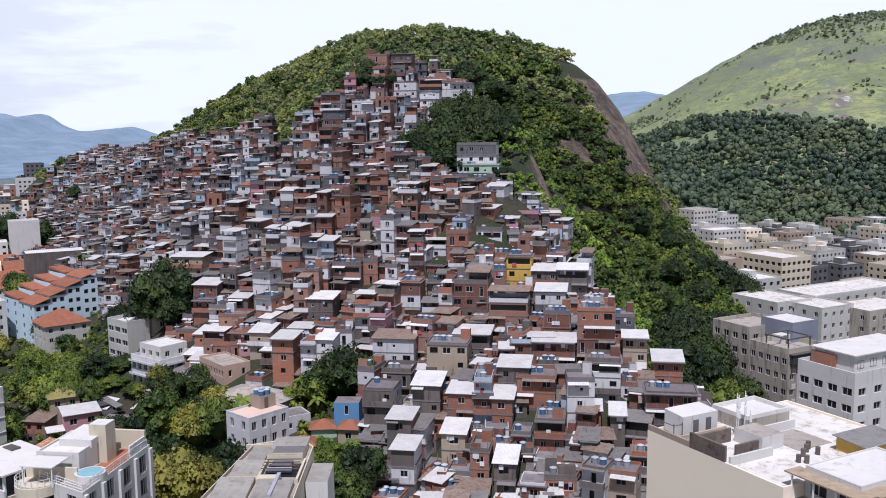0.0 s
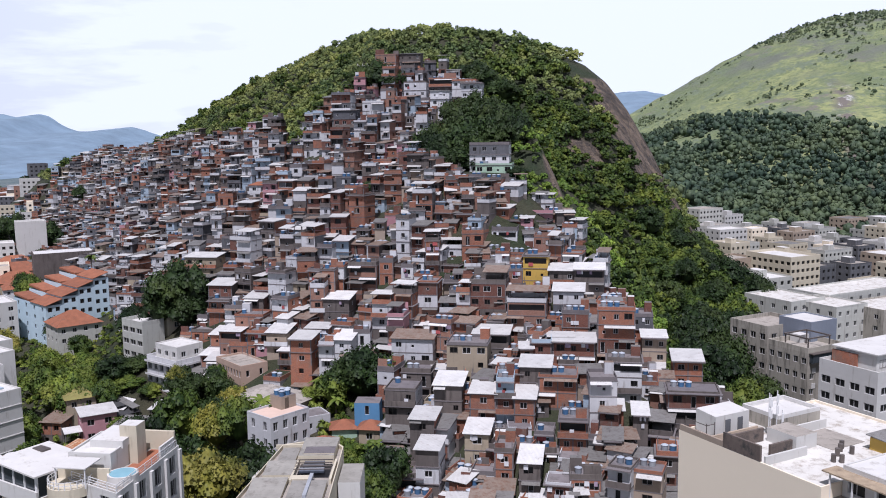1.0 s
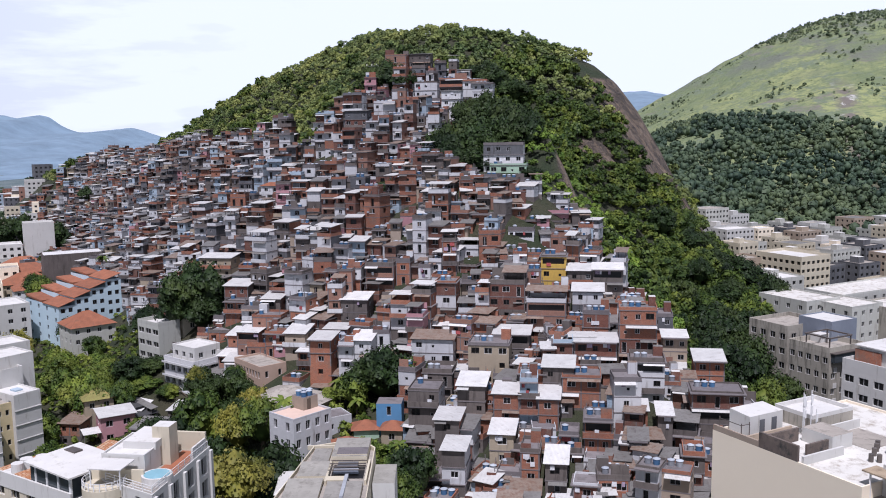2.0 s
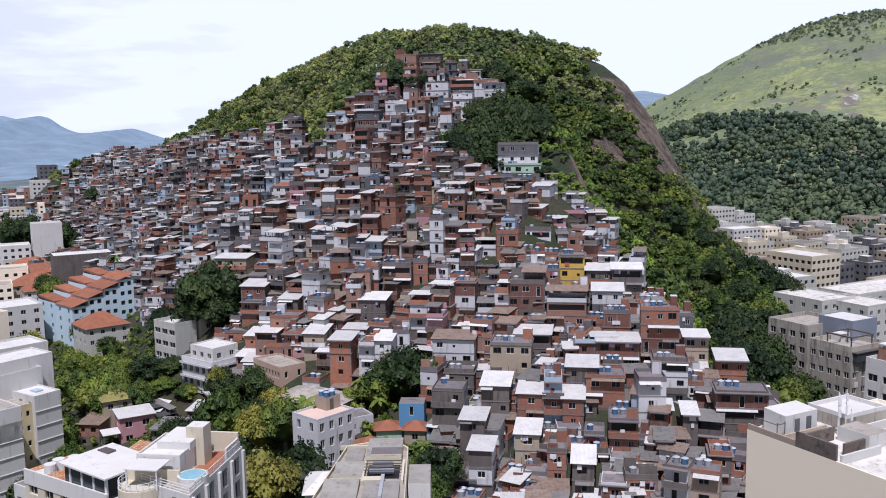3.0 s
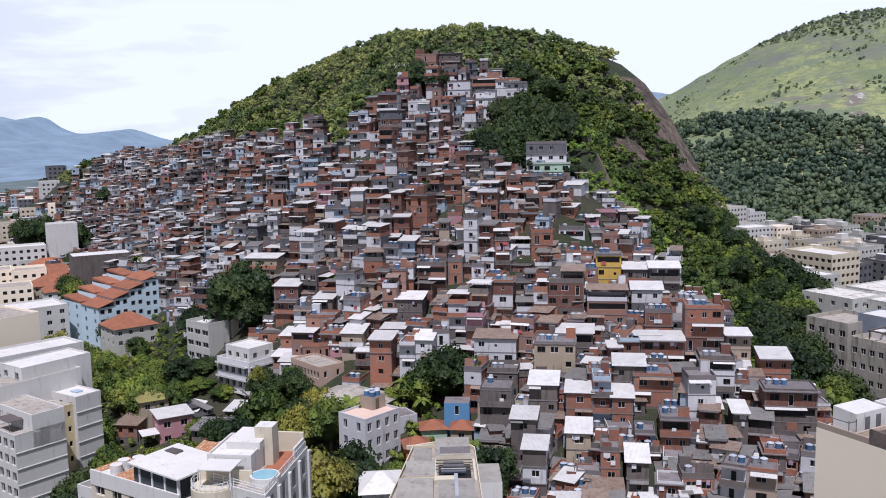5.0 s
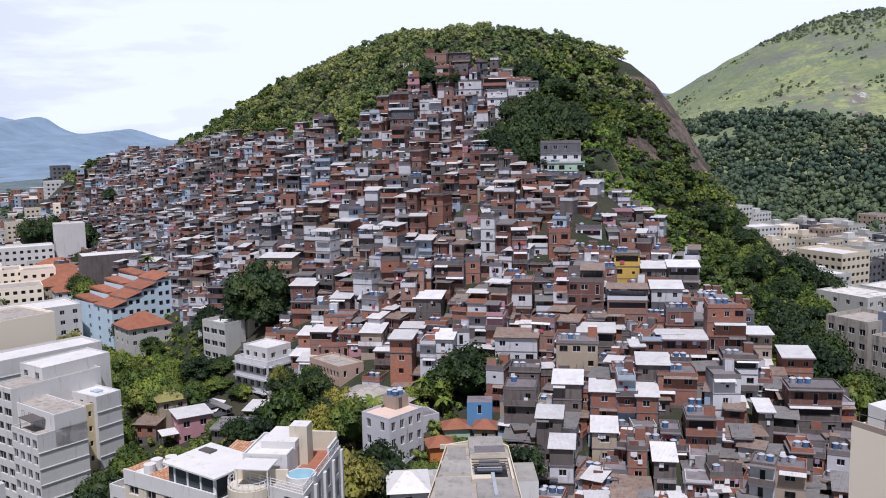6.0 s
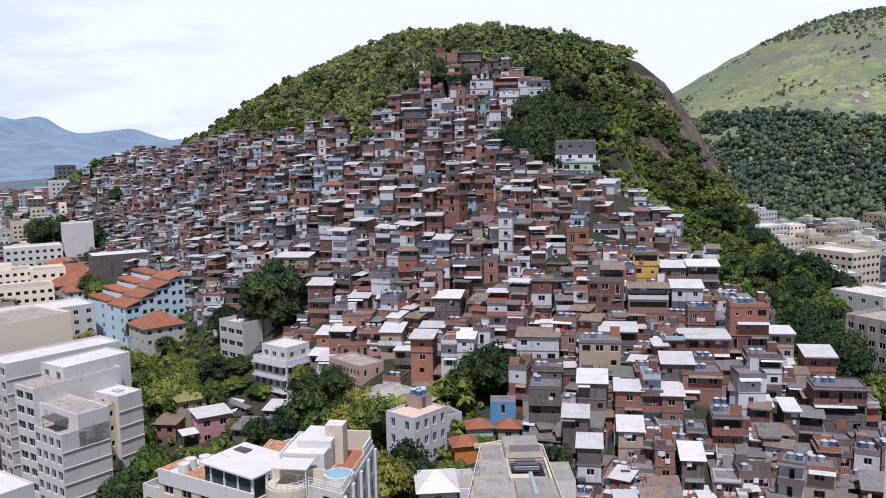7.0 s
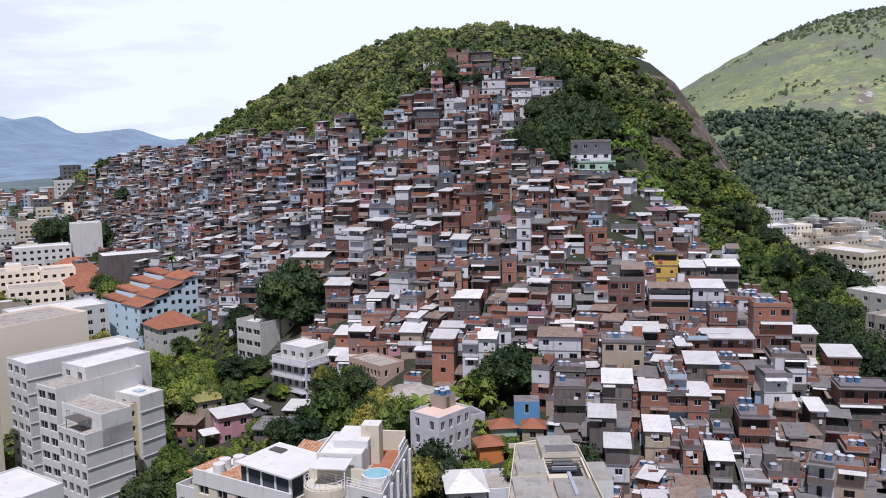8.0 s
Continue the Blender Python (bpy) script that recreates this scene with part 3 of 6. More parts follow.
def window_mesh(w, h, kind):
    """A casement set in its opening: frame and mullion, before the wall's near-black back. Origin: lower corner,
    outside face of the wall.
    """
    key = (round(w, 2), round(h, 2), kind)
    if key not in WIN:
        g = Geo()
        f = "frame" if kind in "wd" else "frame2"
        t = 0.06
        xs = [0, t, w / 2 - t / 2, w / 2 + t / 2, w - t, w] if w > 0.9 else [0, t, w - t, w]
        g.grate(xs, [0, t, h - t, h], 0.08, 0.14, {(i, 1) for i in range(1, len(xs) - 1, 2)}, f)
        me = g.mesh("window")
        WIN[key] = me
    return WIN[key]


def side_frame(w, d, k):
    """Local frame of face k (0 front, 1 right, 2 back, 3 left): along the wall, into the wall, up."""
    return (pose(0, 0, 0), pose(w, 0, 0, 0, 0, 90), pose(w, d, 0, 0, 0, 180), pose(0, d, 0, 0, 0, 270))[k]


U4 = ((1, 0), (0, 1), (-1, 0), (0, -1))


def tank_geo(blue, r=0.55, h=0.85):
    g = Geo()
    mt = "tankblue" if blue else "tankgrey"
    g.ring(0, 0, 0, h, r * 0.86, r, 12, mt, False)
    lid = "tanklid"
    g.ring(0, 0, h, h + 0.05, r * 1.07, r * 1.07, 12, lid, False)
    g.ring(0, 0, h + 0.05, h + 0.22, r * 1.07, r * 0.35, 12, lid)
    return g


TANK = {True: tank_geo(True), False: tank_geo(False)}
TANK_ME = {k: v.mesh("water_tank") for k, v in TANK.items()}


POSTS = {}


def post_mesh(h):
    h = round(h, 1)
    if h not in POSTS:
        g = Geo()
        g.box(0, 0.12, 0, 0.12, 0, h, "concrete")
        POSTS[h] = g.mesh("post")
    return POSTS[h]


class House:
    """A self-built hillside house: storeys with openings, slab edges, roof and what stands on it."""

    def __init__(self, rng, w, d, storeys, wall, roof, storey=2.65, drop=7.0, simple=False, upper=None, same=False):
        self.w, self.d, self.wins, self.tanks, self.parts, self.posts = w, d, [], [], [], []
        g = Geo()
        z = 0.0
        side = wall if same or rng.random() < 0.5 else rng.choice(("brick", "cement", "brick2", "brick", "brick3") if wall.startswith("brick") else ("cement", "cement2", "brick", "white", "brick3"))
        low = "cement" if rng.random() < 0.35 else side
        full = storey + 0.06
        for k, u in enumerate(U4):
            ln = w if k % 2 == 0 else d
            o = ((0, 0, -drop), (w, 0, -drop), (w, d, -drop), (0, d, -drop))[k]
            under = []
            if k != 2 and ln > 2.6:
                n = max(1, int(ln / 2.4))
                for b0 in (drop - 1.75, drop - 4.45):
                    if b0 > 0.2:
                        under += [(ln * (i + 0.5) / n - 0.5, ln * (i + 0.5) / n + 0.5, b0, b0 + 1.1) for i in range(n) if rng.random() < (0.7 if k == 0 else 0.4)]
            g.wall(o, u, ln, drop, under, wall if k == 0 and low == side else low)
        for s in range(storeys):
            wm = wall if (same or s == 0 or rng.random() < 0.7) else rng.choice(("brick", "cement", "brick2", "white"))
            if upper and s >= storeys - 1:
                wm = upper
            for k, u in enumerate(U4):
                ln = w if k % 2 == 0 else d
                o = ((0, 0, z), (w, 0, z), (w, d, z), (0, d, z))[k]
                holes = []
                if k != 2:
                    n = int(ln / 2.3) if k == 0 else int(ln / 3.2)
                    for i in range(n):
                        if rng.random() < (0.88 if k == 0 else 0.55):
                            ww, hh = ((1.2, 1.1), (0.9, 1.0), (0.6, 0.6), (1.5, 1.2))[int(rng.random() * 3.999)]
                            b0 = 0.95
                            if k == 0 and rng.random() < 0.12:
                                ww, hh, b0 = 0.85, 2.05, 0.02
                            c = ln * (i + 0.5) / n + rng.uniform(-0.2, 0.2)
                            holes.append((c - ww / 2, c + ww / 2, b0, b0 + hh))
                    if k == 0 and n >= 2 and rng.random() < 0.26 and s > 0:
                        holes = [(0.35, ln - 0.35, 0.95, 2.25)]
                face = wm if k == 0 else side if s == 0 or rng.random() < 0.8 else wm
                strips = ()
                if face.startswith("brick") and not simple:
                    strips = [(a, b) for a, b in ((0.0, 0.22), (ln - 0.22, ln), (ln / 2 - 0.11, ln / 2 + 0.11)) if not any(a < q[1] + 0.1 and b > q[0] - 0.1 for q in holes)]
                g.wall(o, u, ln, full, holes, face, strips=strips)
                for h4 in holes:
                    self.wins.append((k, z, h4))
            e = rng.choice((0.04, 0.08, 0.15, 0.35, 0.06))
            sg = Geo()
            fe = e if rng.random() < 0.75 else rng.uniform(0.6, 1.0)
            sg.box(-e, w + e, -fe, d + 0.05, z + storey - 0.1, z + full - 0.003, "concrete")
            self.parts.append(("floor_slab", sg))
            if fe > 0.5 and s < storeys - 1:
                b = Geo()
                b.rim(-e, w + e, -fe, -0.02, 0.1, z + full - 0.003, z + full + 0.9, rng.choice(("cement", wm, "white", "brick")), 3)
                self.parts.append(("balcony_wall", b))
            if rng.random() < 0.3 and fe < 0.5:
                a = w * rng.uniform(0.4, 0.95)
                x0 = rng.choice((0.0, w - a))
                aw = Geo()
                aw.box(x0, x0 + a, -rng.uniform(0.6, 1.1), -0.01, z + 2.2, z + 2.25, rng.choice(("sheet", "sheet2", "sheet3", "sheet")), None, 0.3)
                self.parts.append(("awning", aw))
            z += full
        zt = z
        sm = {"s": "sheet", "g": "sheet2", "r": "sheet3", "t": "tile"}.get(roof[0], "deck")
        kind = roof[1] if len(roof) > 1 else "l"
        top = Geo()
        self.roofz = zt + 0.03
        spots = []
        if kind in "fp":
            deck = Geo()
            deck.box(0.02, w - 0.02, 0.02, d - 0.02, zt - 0.05, zt + 0.03, "deck")
            self.parts.append(("roof_deck", deck))
        if kind == "f":          # open terrace with a parapet
            top.rim(0, w, 0, d, 0.12, zt, zt + rng.uniform(0.25, 0.95), rng.choice((wall, "cement", "brick", "concrete")))
            self.parts.append(("parapet", top))
            if rng.random() < 0.35:
                h = rng.choice((1.1, 1.4, 1.7))
                self.posts += [(cx, cy, zt + 0.03, h) for cx in (0.15, w - 0.3) for cy in (0.15, d - 0.3)]
            if rng.random() < 0.4:
                a, b, h = rng.uniform(1.2, 2.0), rng.uniform(1.2, 1.8), rng.uniform(1.7, 2.2)
                x0 = rng.choice((0.1, w - a - 0.1))
                sh = Geo()
                sh.box(x0, x0 + a, d - b - 0.1, d - 0.12, zt + 0.02, zt + h, rng.choice((wall, "brick", "brick2", "cement", "white")), rng.choice(("sheet2", "deck", "sheet3", "sheet")))
                self.parts.append(("rooftop_shed", sh))
            if rng.random() < 0.3:
                h, a = rng.uniform(1.2, 2.2), w * rng.uniform(0.35, 0.6)
                sh = Geo()
                x0 = rng.choice((0.13, w - a - 0.13))
                sh.box(x0, x0 + a, 0.14, 0.26, zt + 0.02, zt + h, rng.choice(("brick", "brick2", "brick3", "cement")))
                self.parts.append(("unfinished_wall", sh))
            n = rng.choice((0, 1, 2, 2, 3, 3, 4))
            sx, sy = rng.uniform(0.8, 1.4), d * rng.uniform(0.45, 0.75)
            spots = [(sx + 1.25 * (i % 3), sy - 1.25 * (i // 3)) for i in range(n) if sx + 1.25 * (i % 3) < w - 0.6]
        elif kind == "p":        # sheet roof on posts over the terrace
            hh = rng.choice((2.0, 2.1, 2.2, 2.3, 2.4))
            cover = rng.choice((1.0, 1.0, 0.6, 0.7))
            flip = rng.random() < 0.5
            x0, x1 = (0, w * cover) if flip else (w * (1 - cover), w)
            pm = rng.choice((wall, "cement", "brick", "white"))
            top.rim(0, w, 0, d, 0.1, zt, zt + rng.uniform(0.7, 1.0), pm)
            self.parts.append(("parapet", top))
            tl = rng.uniform(-0.15, 0.5)
            for cx in (x0 + 0.12, x1 - 0.24):
                self.posts += [(cx, 0.12, zt + 0.03, hh - 0.03), (cx, d - 0.3, zt + 0.03, hh - 0.03)]
            if rng.random() < 0.5:
                bw = Geo()
                bw.box(0.12, w - 0.12, d - 0.11, d - 0.01, zt + 0.9, zt + hh + min(0, tl), pm)
                self.parts.append(("back_wall", bw))
            sh = Geo()
            sh.box(x0 - 0.3, x1 + 0.3, -0.35, d + 0.2, zt + hh, zt + hh + 0.07, sm, None, tl)
            self.parts.append(("roof_sheet", sh))
            spots = [] if cover == 1.0 else [((w * 0.18) if not flip else (w * 0.85), d * 0.6)]
        elif kind == "h":        # hipped tiles
            r = 0.3 * w
            n = len(top.v)
            top.v += [(-0.4, -0.4, zt), (w + 0.4, -0.4, zt), (w + 0.4, d + 0.4, zt), (-0.4, d + 0.4, zt), (w * 0.3, d / 2, zt + r * 0.55), (w * 0.7, d / 2, zt + r * 0.55)]
            top.f += [(0, 1, 5, 4), (2, 3, 4, 5), (1, 2, 5), (3, 0, 4), (3, 2, 1, 0)]
            top.m += [sm] * 4 + ["frame2"]
            self.parts.append(("roof", top))
        else:                    # sheet laid straight on the walls
            tl = rng.uniform(0.2, 0.9)
            top.box(-0.35, w + 0.35, -0.45, d + 0.3, zt + 0.02, zt + 0.09, sm, None, tl)
            self.parts.append(("roof_sheet", top))
            bw = Geo()
            bw.box(0.01, w - 0.01, d - 0.12, d - 0.01, zt - 0.05, zt + tl * (d - 0.1) / d + 0.02, wall)
            self.parts.append(("gable", bw))
        self.cloth = []
        if not simple and rng.random() < 0.45:
            for i in range(rng.choice((1, 2, 3))):
                self.cloth.append((rng.uniform(0.3, w - 1.0), rng.choice((0.5, 0.7, 1.0)), zt - rng.choice((1.0, 1.1, 2.2)), rng.choice(("cloth", "cloth2", "cloth3", "cloth2"))))
        self.tanks = [(x, y, self.roofz, rng.random() < 0.5) for x, y in spots]
        self.wall, self.height = g, zt


def house_label(wall, roof, storeys):
    w = {"brick": "bare orange block", "brick2": "bare red-brown block", "brick3": "bare pale clay block", "cement": "grey cement-rendered", "cement2": "blue-grey rendered", "white": "white-painted", "cream": "cream-painted",
         "beige": "beige-painted", "blue": "pale blue", "yellow": "yellow-painted", "pink": "pink-painted", "green": "pale green"}[wall]
    r = {"s": "pale sheet roof", "g": "grey sheet roof", "r": "rusty sheet roof", "d": "concrete roof", "t": "clay tile roof"}[roof[0]]
    k = {"f": " terrace", "p": " on posts"}.get(roof[1:2], "")
    return "%s %s-storey house with %s%s" % (w, ("one", "two", "three", "four", "five", "six", "seven")[storeys - 1], r, k)


PLACED = []


def place_house(rng, x, y, z, yaw, w, d, storeys, wall, roof, near=True, bulk=None, **kw):
    """A house whose front stands centred on (x, y), looking along yaw (0: towards -y)."""
    PLACED.append((x, y))
    h = House(rng, w, d, storeys, wall, roof, simple=not near, **kw)
    m = pose(x, y, z, 0, 0, yaw) @ pose(-w / 2, 0, 0)
    if not near:
        for g in (h.wall, *(p[1] for p in h.parts)):
            bulk.add(g, m)
        for k, z0, (a0, a1, b0, b1) in h.wins:
            if k == 0 and y < 330 and rng.random() < 0.7:
                q, fm = Geo(), rng.choice(("frame", "frame", "frame2", "white"))
                q.box(a0 - 0.08, a1 + 0.08, -0.1, 0.04, z0 + b0 - 0.1, z0 + b0, fm)
                q.box((a0 + a1) / 2 - 0.04, (a0 + a1) / 2 + 0.04, 0.08, 0.14, z0 + b0, z0 + b1, fm)
                if rng.random() < 0.4:
                    q.box(a0, (a0 + a1) / 2 - 0.04, 0.1, 0.13, z0 + b0, z0 + b1, rng.choice(("frame", "cement2", "white", "bark")))
                if rng.random() < 0.25:
                    c = rng.choice((a0 - 0.6, a1 + 0.15))
                    q.box(c, c + 0.55, -0.35, -0.02, z0 + b0 + 0.1, z0 + b0 + 0.5, rng.choice(("white", "tankgrey", "sheet3")))
                bulk.add(q, m)
        for px, py, pz, ph in h.posts:
            q = Geo()
            q.box(px, px + 0.12, py, py + 0.12, pz, pz + ph, "concrete")
            bulk.add(q, m)
        for tx, ty, tz, bl in h.tanks:
            bulk.add(TANK[bl], m @ pose(tx, ty, tz))
        return None
    root = new("house")
    root.matrix_world = m
    tagged(root, house_label(wall, roof, storeys), "house", "hillside houses")
    part("outer_wall", h.wall.mesh("outer_wall"), root)
    for nm, g in h.parts:
        part(nm, g.mesh(nm), root)
    for cx, cw, cz, cm in h.cloth:
        g = Geo()
        g.box(0, cw, 0, 0.03, 0, 0.75, cm)
        part("hanging_cloth", g.mesh("hanging_cloth"), root, pose(cx, -0.16, cz))
    for px, py, pz, ph in h.posts:
        part("post", post_mesh(ph), root, pose(px, py, pz))
    for k, z0, (a0, a1, b0, b1) in h.wins:
        if a1 - a0 > 2.5:
            continue
        kind = "d" if b0 < 0.5 else ("w" if rng.random() < 0.6 else "b")
        part("door_frame" if kind == "d" else "window", window_mesh(a1 - a0, b1 - b0, kind), root, side_frame(w, d, k) @ pose(a0, 0, z0 + b0))
    for tx, ty, tz, bl in h.tanks:
        t = new("water_tank", TANK_ME[bl])
        t.matrix_world = m @ pose(tx, ty, tz, 0, 0, rng.uniform(0, 360))
        tagged(t, "%s rooftop water tank with a lid" % ("blue plastic" if bl else "grey fibre-cement"), "water tank", "water tanks on the house roofs")
    return root


def inside(poly, x, y):
    r, j = False, len(poly) - 1
    for i in range(len(poly)):
        (xi, yi), (xj, yj) = poly[i], poly[j]
        if (yi > y) != (yj > y) and x < (xj - xi) * (y - yi) / (yj - yi) + xi:
            r = not r
        j = i
    return r


FAVELA = [(-8, 118), (45, 112), (52, 140), (46, 165), (36, 180), (31, 200), (30, 228), (22, 233), (-3, 240), (-10, 250), (-12, 285), (4, 300), (6, 322), (0, 332), (-8, 342), (-9, 350), (-22, 350), (-24, 342), (-46, 318),
          (-52, 302), (-62, 330), (-84, 372), (-105, 415), (-130, 470), (-165, 545), (-215, 590), (-285, 585), (-300, 505), (-238, 425), (-150, 345), (-112, 285), (-88, 234), (-74, 208), (-57, 187), (-41, 175), (-24, 172), (-14, 150)]
KEEP = [(-70, 223, 8.5), (-19, 172, 7), (-24, 252, 5), (14, 249, 8), (-29, 338, 7), (6, 262, 14), (-32, 366, 8), (-69, 213, 6.5)]      # (x, y, radius) kept free of houses


def leaf_cloud(rs, lumps, per, radii, size):
    """Leaf sprays gathered in lumps over a rounded crown; returns (n*4, 3) corners."""
    rx, ry, rz = radii
    d = rs.normal(size=(lumps, 3))
    d[:, 2] = np.abs(d[:, 2]) * 0.9 - 0.25
    d /= np.linalg.norm(d, axis=1)[:, None]
    c = d * np.array(radii) * rs.uniform(0.55, 0.85, (lumps, 1))
    lr = rs.uniform(0.28, 0.48, lumps) * (rx + rz) / 2
    n = lumps * per
    q = rs.normal(size=(n, 3))
    q /= np.linalg.norm(q, axis=1)[:, None]
    q[:, 2] = np.where(q[:, 2] < -0.3, -q[:, 2], q[:, 2])
    p = np.repeat(c, per, 0) + q * np.repeat(lr, per)[:, None] * rs.uniform(0.75, 1.08, (n, 1))
    nrm = q + rs.normal(size=(n, 3)) * 0.3
    nrm /= np.linalg.norm(nrm, axis=1)[:, None]
    t = np.cross(nrm, rs.normal(size=(n, 3)))
    t /= np.linalg.norm(t, axis=1)[:, None]
    b = np.cross(nrm, t)
    s = rs.uniform(0.6, 1.25, (n, 1)) * size
    t, b = t * s, b * s * rs.uniform(0.5, 0.9, (n, 1))
    out = np.stack([p - t * 0.9 - b * 0.3, p + t * 0.2 - b, p + t, p - t * 0.2 + b], 1).reshape(-1, 3)
    return out, c, lr


def core(c, lr, k=0.86, fine=True):
    """Low rounded cores inside the lumps, so that no ground shows through."""
    if fine:
        bm = bmesh.new()
        bmesh.ops.create_icosphere(bm, subdivisions=1, radius=1.0)
        v = np.array([p.co[:] for p in bm.verts])
        f = np.array([[p.index for p in q.verts] for q in bm.faces])
        bm.free()
    else:
        v = np.array([(1, 0, 0), (0, 1, 0), (-1, 0, 0), (0, -1, 0), (0, 0, 1)], float)
        f = np.array([(0, 1, 4), (1, 2, 4), (2, 3, 4), (3, 0, 4)])
    vs = (c[:, None, :] + v[None] * (lr * k)[:, None, None]).reshape(-1, 3)
    fs = (np.arange(len(c))[:, None, None] * len(v) + f[None]).reshape(-1, 3)
    return vs, fs


def forest(name, pts, size, variants, mat, label, lumps=5, per=16, leaf=0.34, full=False):
    """Many crowns in one mesh: pts rows of x, y, z, scale."""
    rs = np.random.RandomState(len(pts))
    pts = np.asarray(pts)
    made = []
    for _ in range(variants):
        q, c, lr = leaf_cloud(rs, lumps, per, (1.0, 1.0, 0.85), leaf)
        made.append((q, *core(c, lr, 1.0 if full else 0.9, full)))
    pick = rs.randint(0, variants, len(pts))
    V, TV, TF, off = [], [], [], 0
    for k in range(variants):
        sel = pts[pick == k]
        if not len(sel):
            continue
        a = rs.uniform(0, 6.283, len(sel))
        ca, sa = np.cos(a), np.sin(a)
        sc = sel[:, 3] * size
        hz = rs.uniform(0.75, 1.25, len(sel))

        def lay(v):
            x = (v[None, :, 0] * ca[:, None] - v[None, :, 1] * sa[:, None]) * sc[:, None] + sel[:, 0:1]
            y = (v[None, :, 0] * sa[:, None] + v[None, :, 1] * ca[:, None]) * sc[:, None] + sel[:, 1:2]
            return np.stack([x, y, v[None, :, 2] * (sc * hz)[:, None] + sel[:, 2:3]], -1)
        q, tv, tf = made[k]
        V.append(lay(q).reshape(-1, 3))
        TV.append(lay(tv).reshape(-1, 3))
        TF.append((off + np.arange(len(sel))[:, None, None] * len(tv) + tf[None]).reshape(-1, 3))
        off += len(sel) * len(tv)
    me = quads_mesh(name, np.concatenate(V), mat, (np.concatenate(TV), np.concatenate(TF)))
    return tagged(new(name, me), label, "trees", kind="stuff")


# ---- apartment blocks and city ----
def rect(x, y, yaw, w, d):
    c, s = math.cos(radians(yaw)), math.sin(radians(yaw))
    return [(x, y), (x + w * c, y + w * s), (x + w * c - d * s, y + w * s + d * c), (x - d * s, y + d * c)]


FOOT = []


def built(x, y, r=1.5):
    return any(inside(p, x + dx, y + dy) for p in FOOT if abs(p[0][0] - x) < 50 and abs(p[0][1] - y) < 50 for dx, dy in ((0, 0), (r, 0), (-r, 0), (0, r), (0, -r)))


def prism(name, label, pts, z1, wall, roof, cols=(), storey=3.0, win=(1.4, 1.3), z0=None, parapet=0.8, bands=(), near=True, group="apartment buildings", sill=1.0, skip_top=0, deep=33.0, category="building"):
    """A flat-roofed block over the corners pts (anticlockwise, nearest first). cols: windows a storey on each wall; bands: walls with floor lines."""
    z0 = min(zat(*p) for p in pts) - 3 if z0 is None else z0
    h = z1 - z0
    FOOT.append(pts)
    root = new(name)
    root.matrix_world = Matrix.Translation((pts[0][0], pts[0][1], z0))
    tagged(root, label, category, group)
    ox, oy = pts[0]
    g, n = Geo(), int(h / storey)
    wins = []
    for k in range(len(pts)):
        (ax, ay), (bx, by) = pts[k], pts[(k + 1) % len(pts)]
        ln = math.hypot(bx - ax, by - ay)
        u = ((bx - ax) / ln, (by - ay) / ln)
        nc = cols[k] if k < len(cols) else 0
        holes = []
        for s in range(skip_top, n):
            b = h - (s + 1) * storey + sill - 0.2
            if b < h - deep or b < 0.2:
                break
            for i in range(nc):
                c = ln * (i + 0.5) / nc
                holes.append((c - win[0] / 2, c + win[0] / 2, b, b + win[1]))
        g.wall((ax - ox, ay - oy, 0), u, ln, h, holes, wall, 0.4)
        m = pose(ax - ox, ay - oy, 0, 0, 0, math.degrees(math.atan2(u[1], u[0])))
        wins += [m @ pose(q[0], 0, q[2]) for q in holes]
        if k in bands:
            for s in range(1, n + 1):
                b = Geo()
                b.box(0.0, ln, -0.16, 0.02, h - s * storey, h - s * storey + 0.13, wall)
                part("floor_band", b.mesh("floor_band"), root, m)
    part("outer_wall", g.mesh("outer_wall"), root)
    r = Geo()
    base = len(pts)
    r.v = [(x - ox, y - oy, h) for x, y in pts]
    r.f, r.m = [tuple(range(base))], [roof]
    part("roof", r.mesh("roof"), root)
    if parapet:
        q = Geo()
        cx, cy = sum(p[0] for p in pts) / base - ox, sum(p[1] for p in pts) / base - oy
        for z in (h - 0.02, h + parapet):
            q.v += [(x - ox, y - oy, z) for x, y in pts]
        for z in (h - 0.02, h + parapet):
            for x, y in pts:
                v = Vector((cx - (x - ox), cy - (y - oy), 0))
                v = v.normalized() * 0.28
                q.v.append((x - ox + v.x, y - oy + v.y, z))
        for k in range(base):
            j = (k + 1) % base
            q.f += [(k, j, base + j, base + k), (2 * base + j, 2 * base + k, 3 * base + k, 3 * base + j), (base + k, base + j, 3 * base + j, 3 * base + k)]
            q.m += [wall] * 3
        part("parapet", q.mesh("parapet"), root)
    if near:
        wm = window_mesh(win[0], win[1], "w")
        for m in wins:
            part("window", wm, root, m)
    return root


def box_part(name, root, m, dims, mat, label="", top=None, tilt=0.0):
    g = Geo()
    g.box(0, dims[0], 0, dims[1], 0, dims[2], mat, top, tilt)
    return part(name, g.mesh(name), root, root.matrix_world.inverted() @ m, label)


def rbox(root, fr, name, x0, x1, y0, y1, z0, z1, mat, top=None, tilt=0.0, label=""):
    """A block laid in the frame fr, as a part of root."""
    g = Geo()
    g.box(0, x1 - x0, 0, y1 - y0, 0, z1 - z0, mat, top, tilt)
    return part(name, g.mesh(name), root, root.matrix_world.inverted() @ fr @ pose(x0, y0, z0), label)


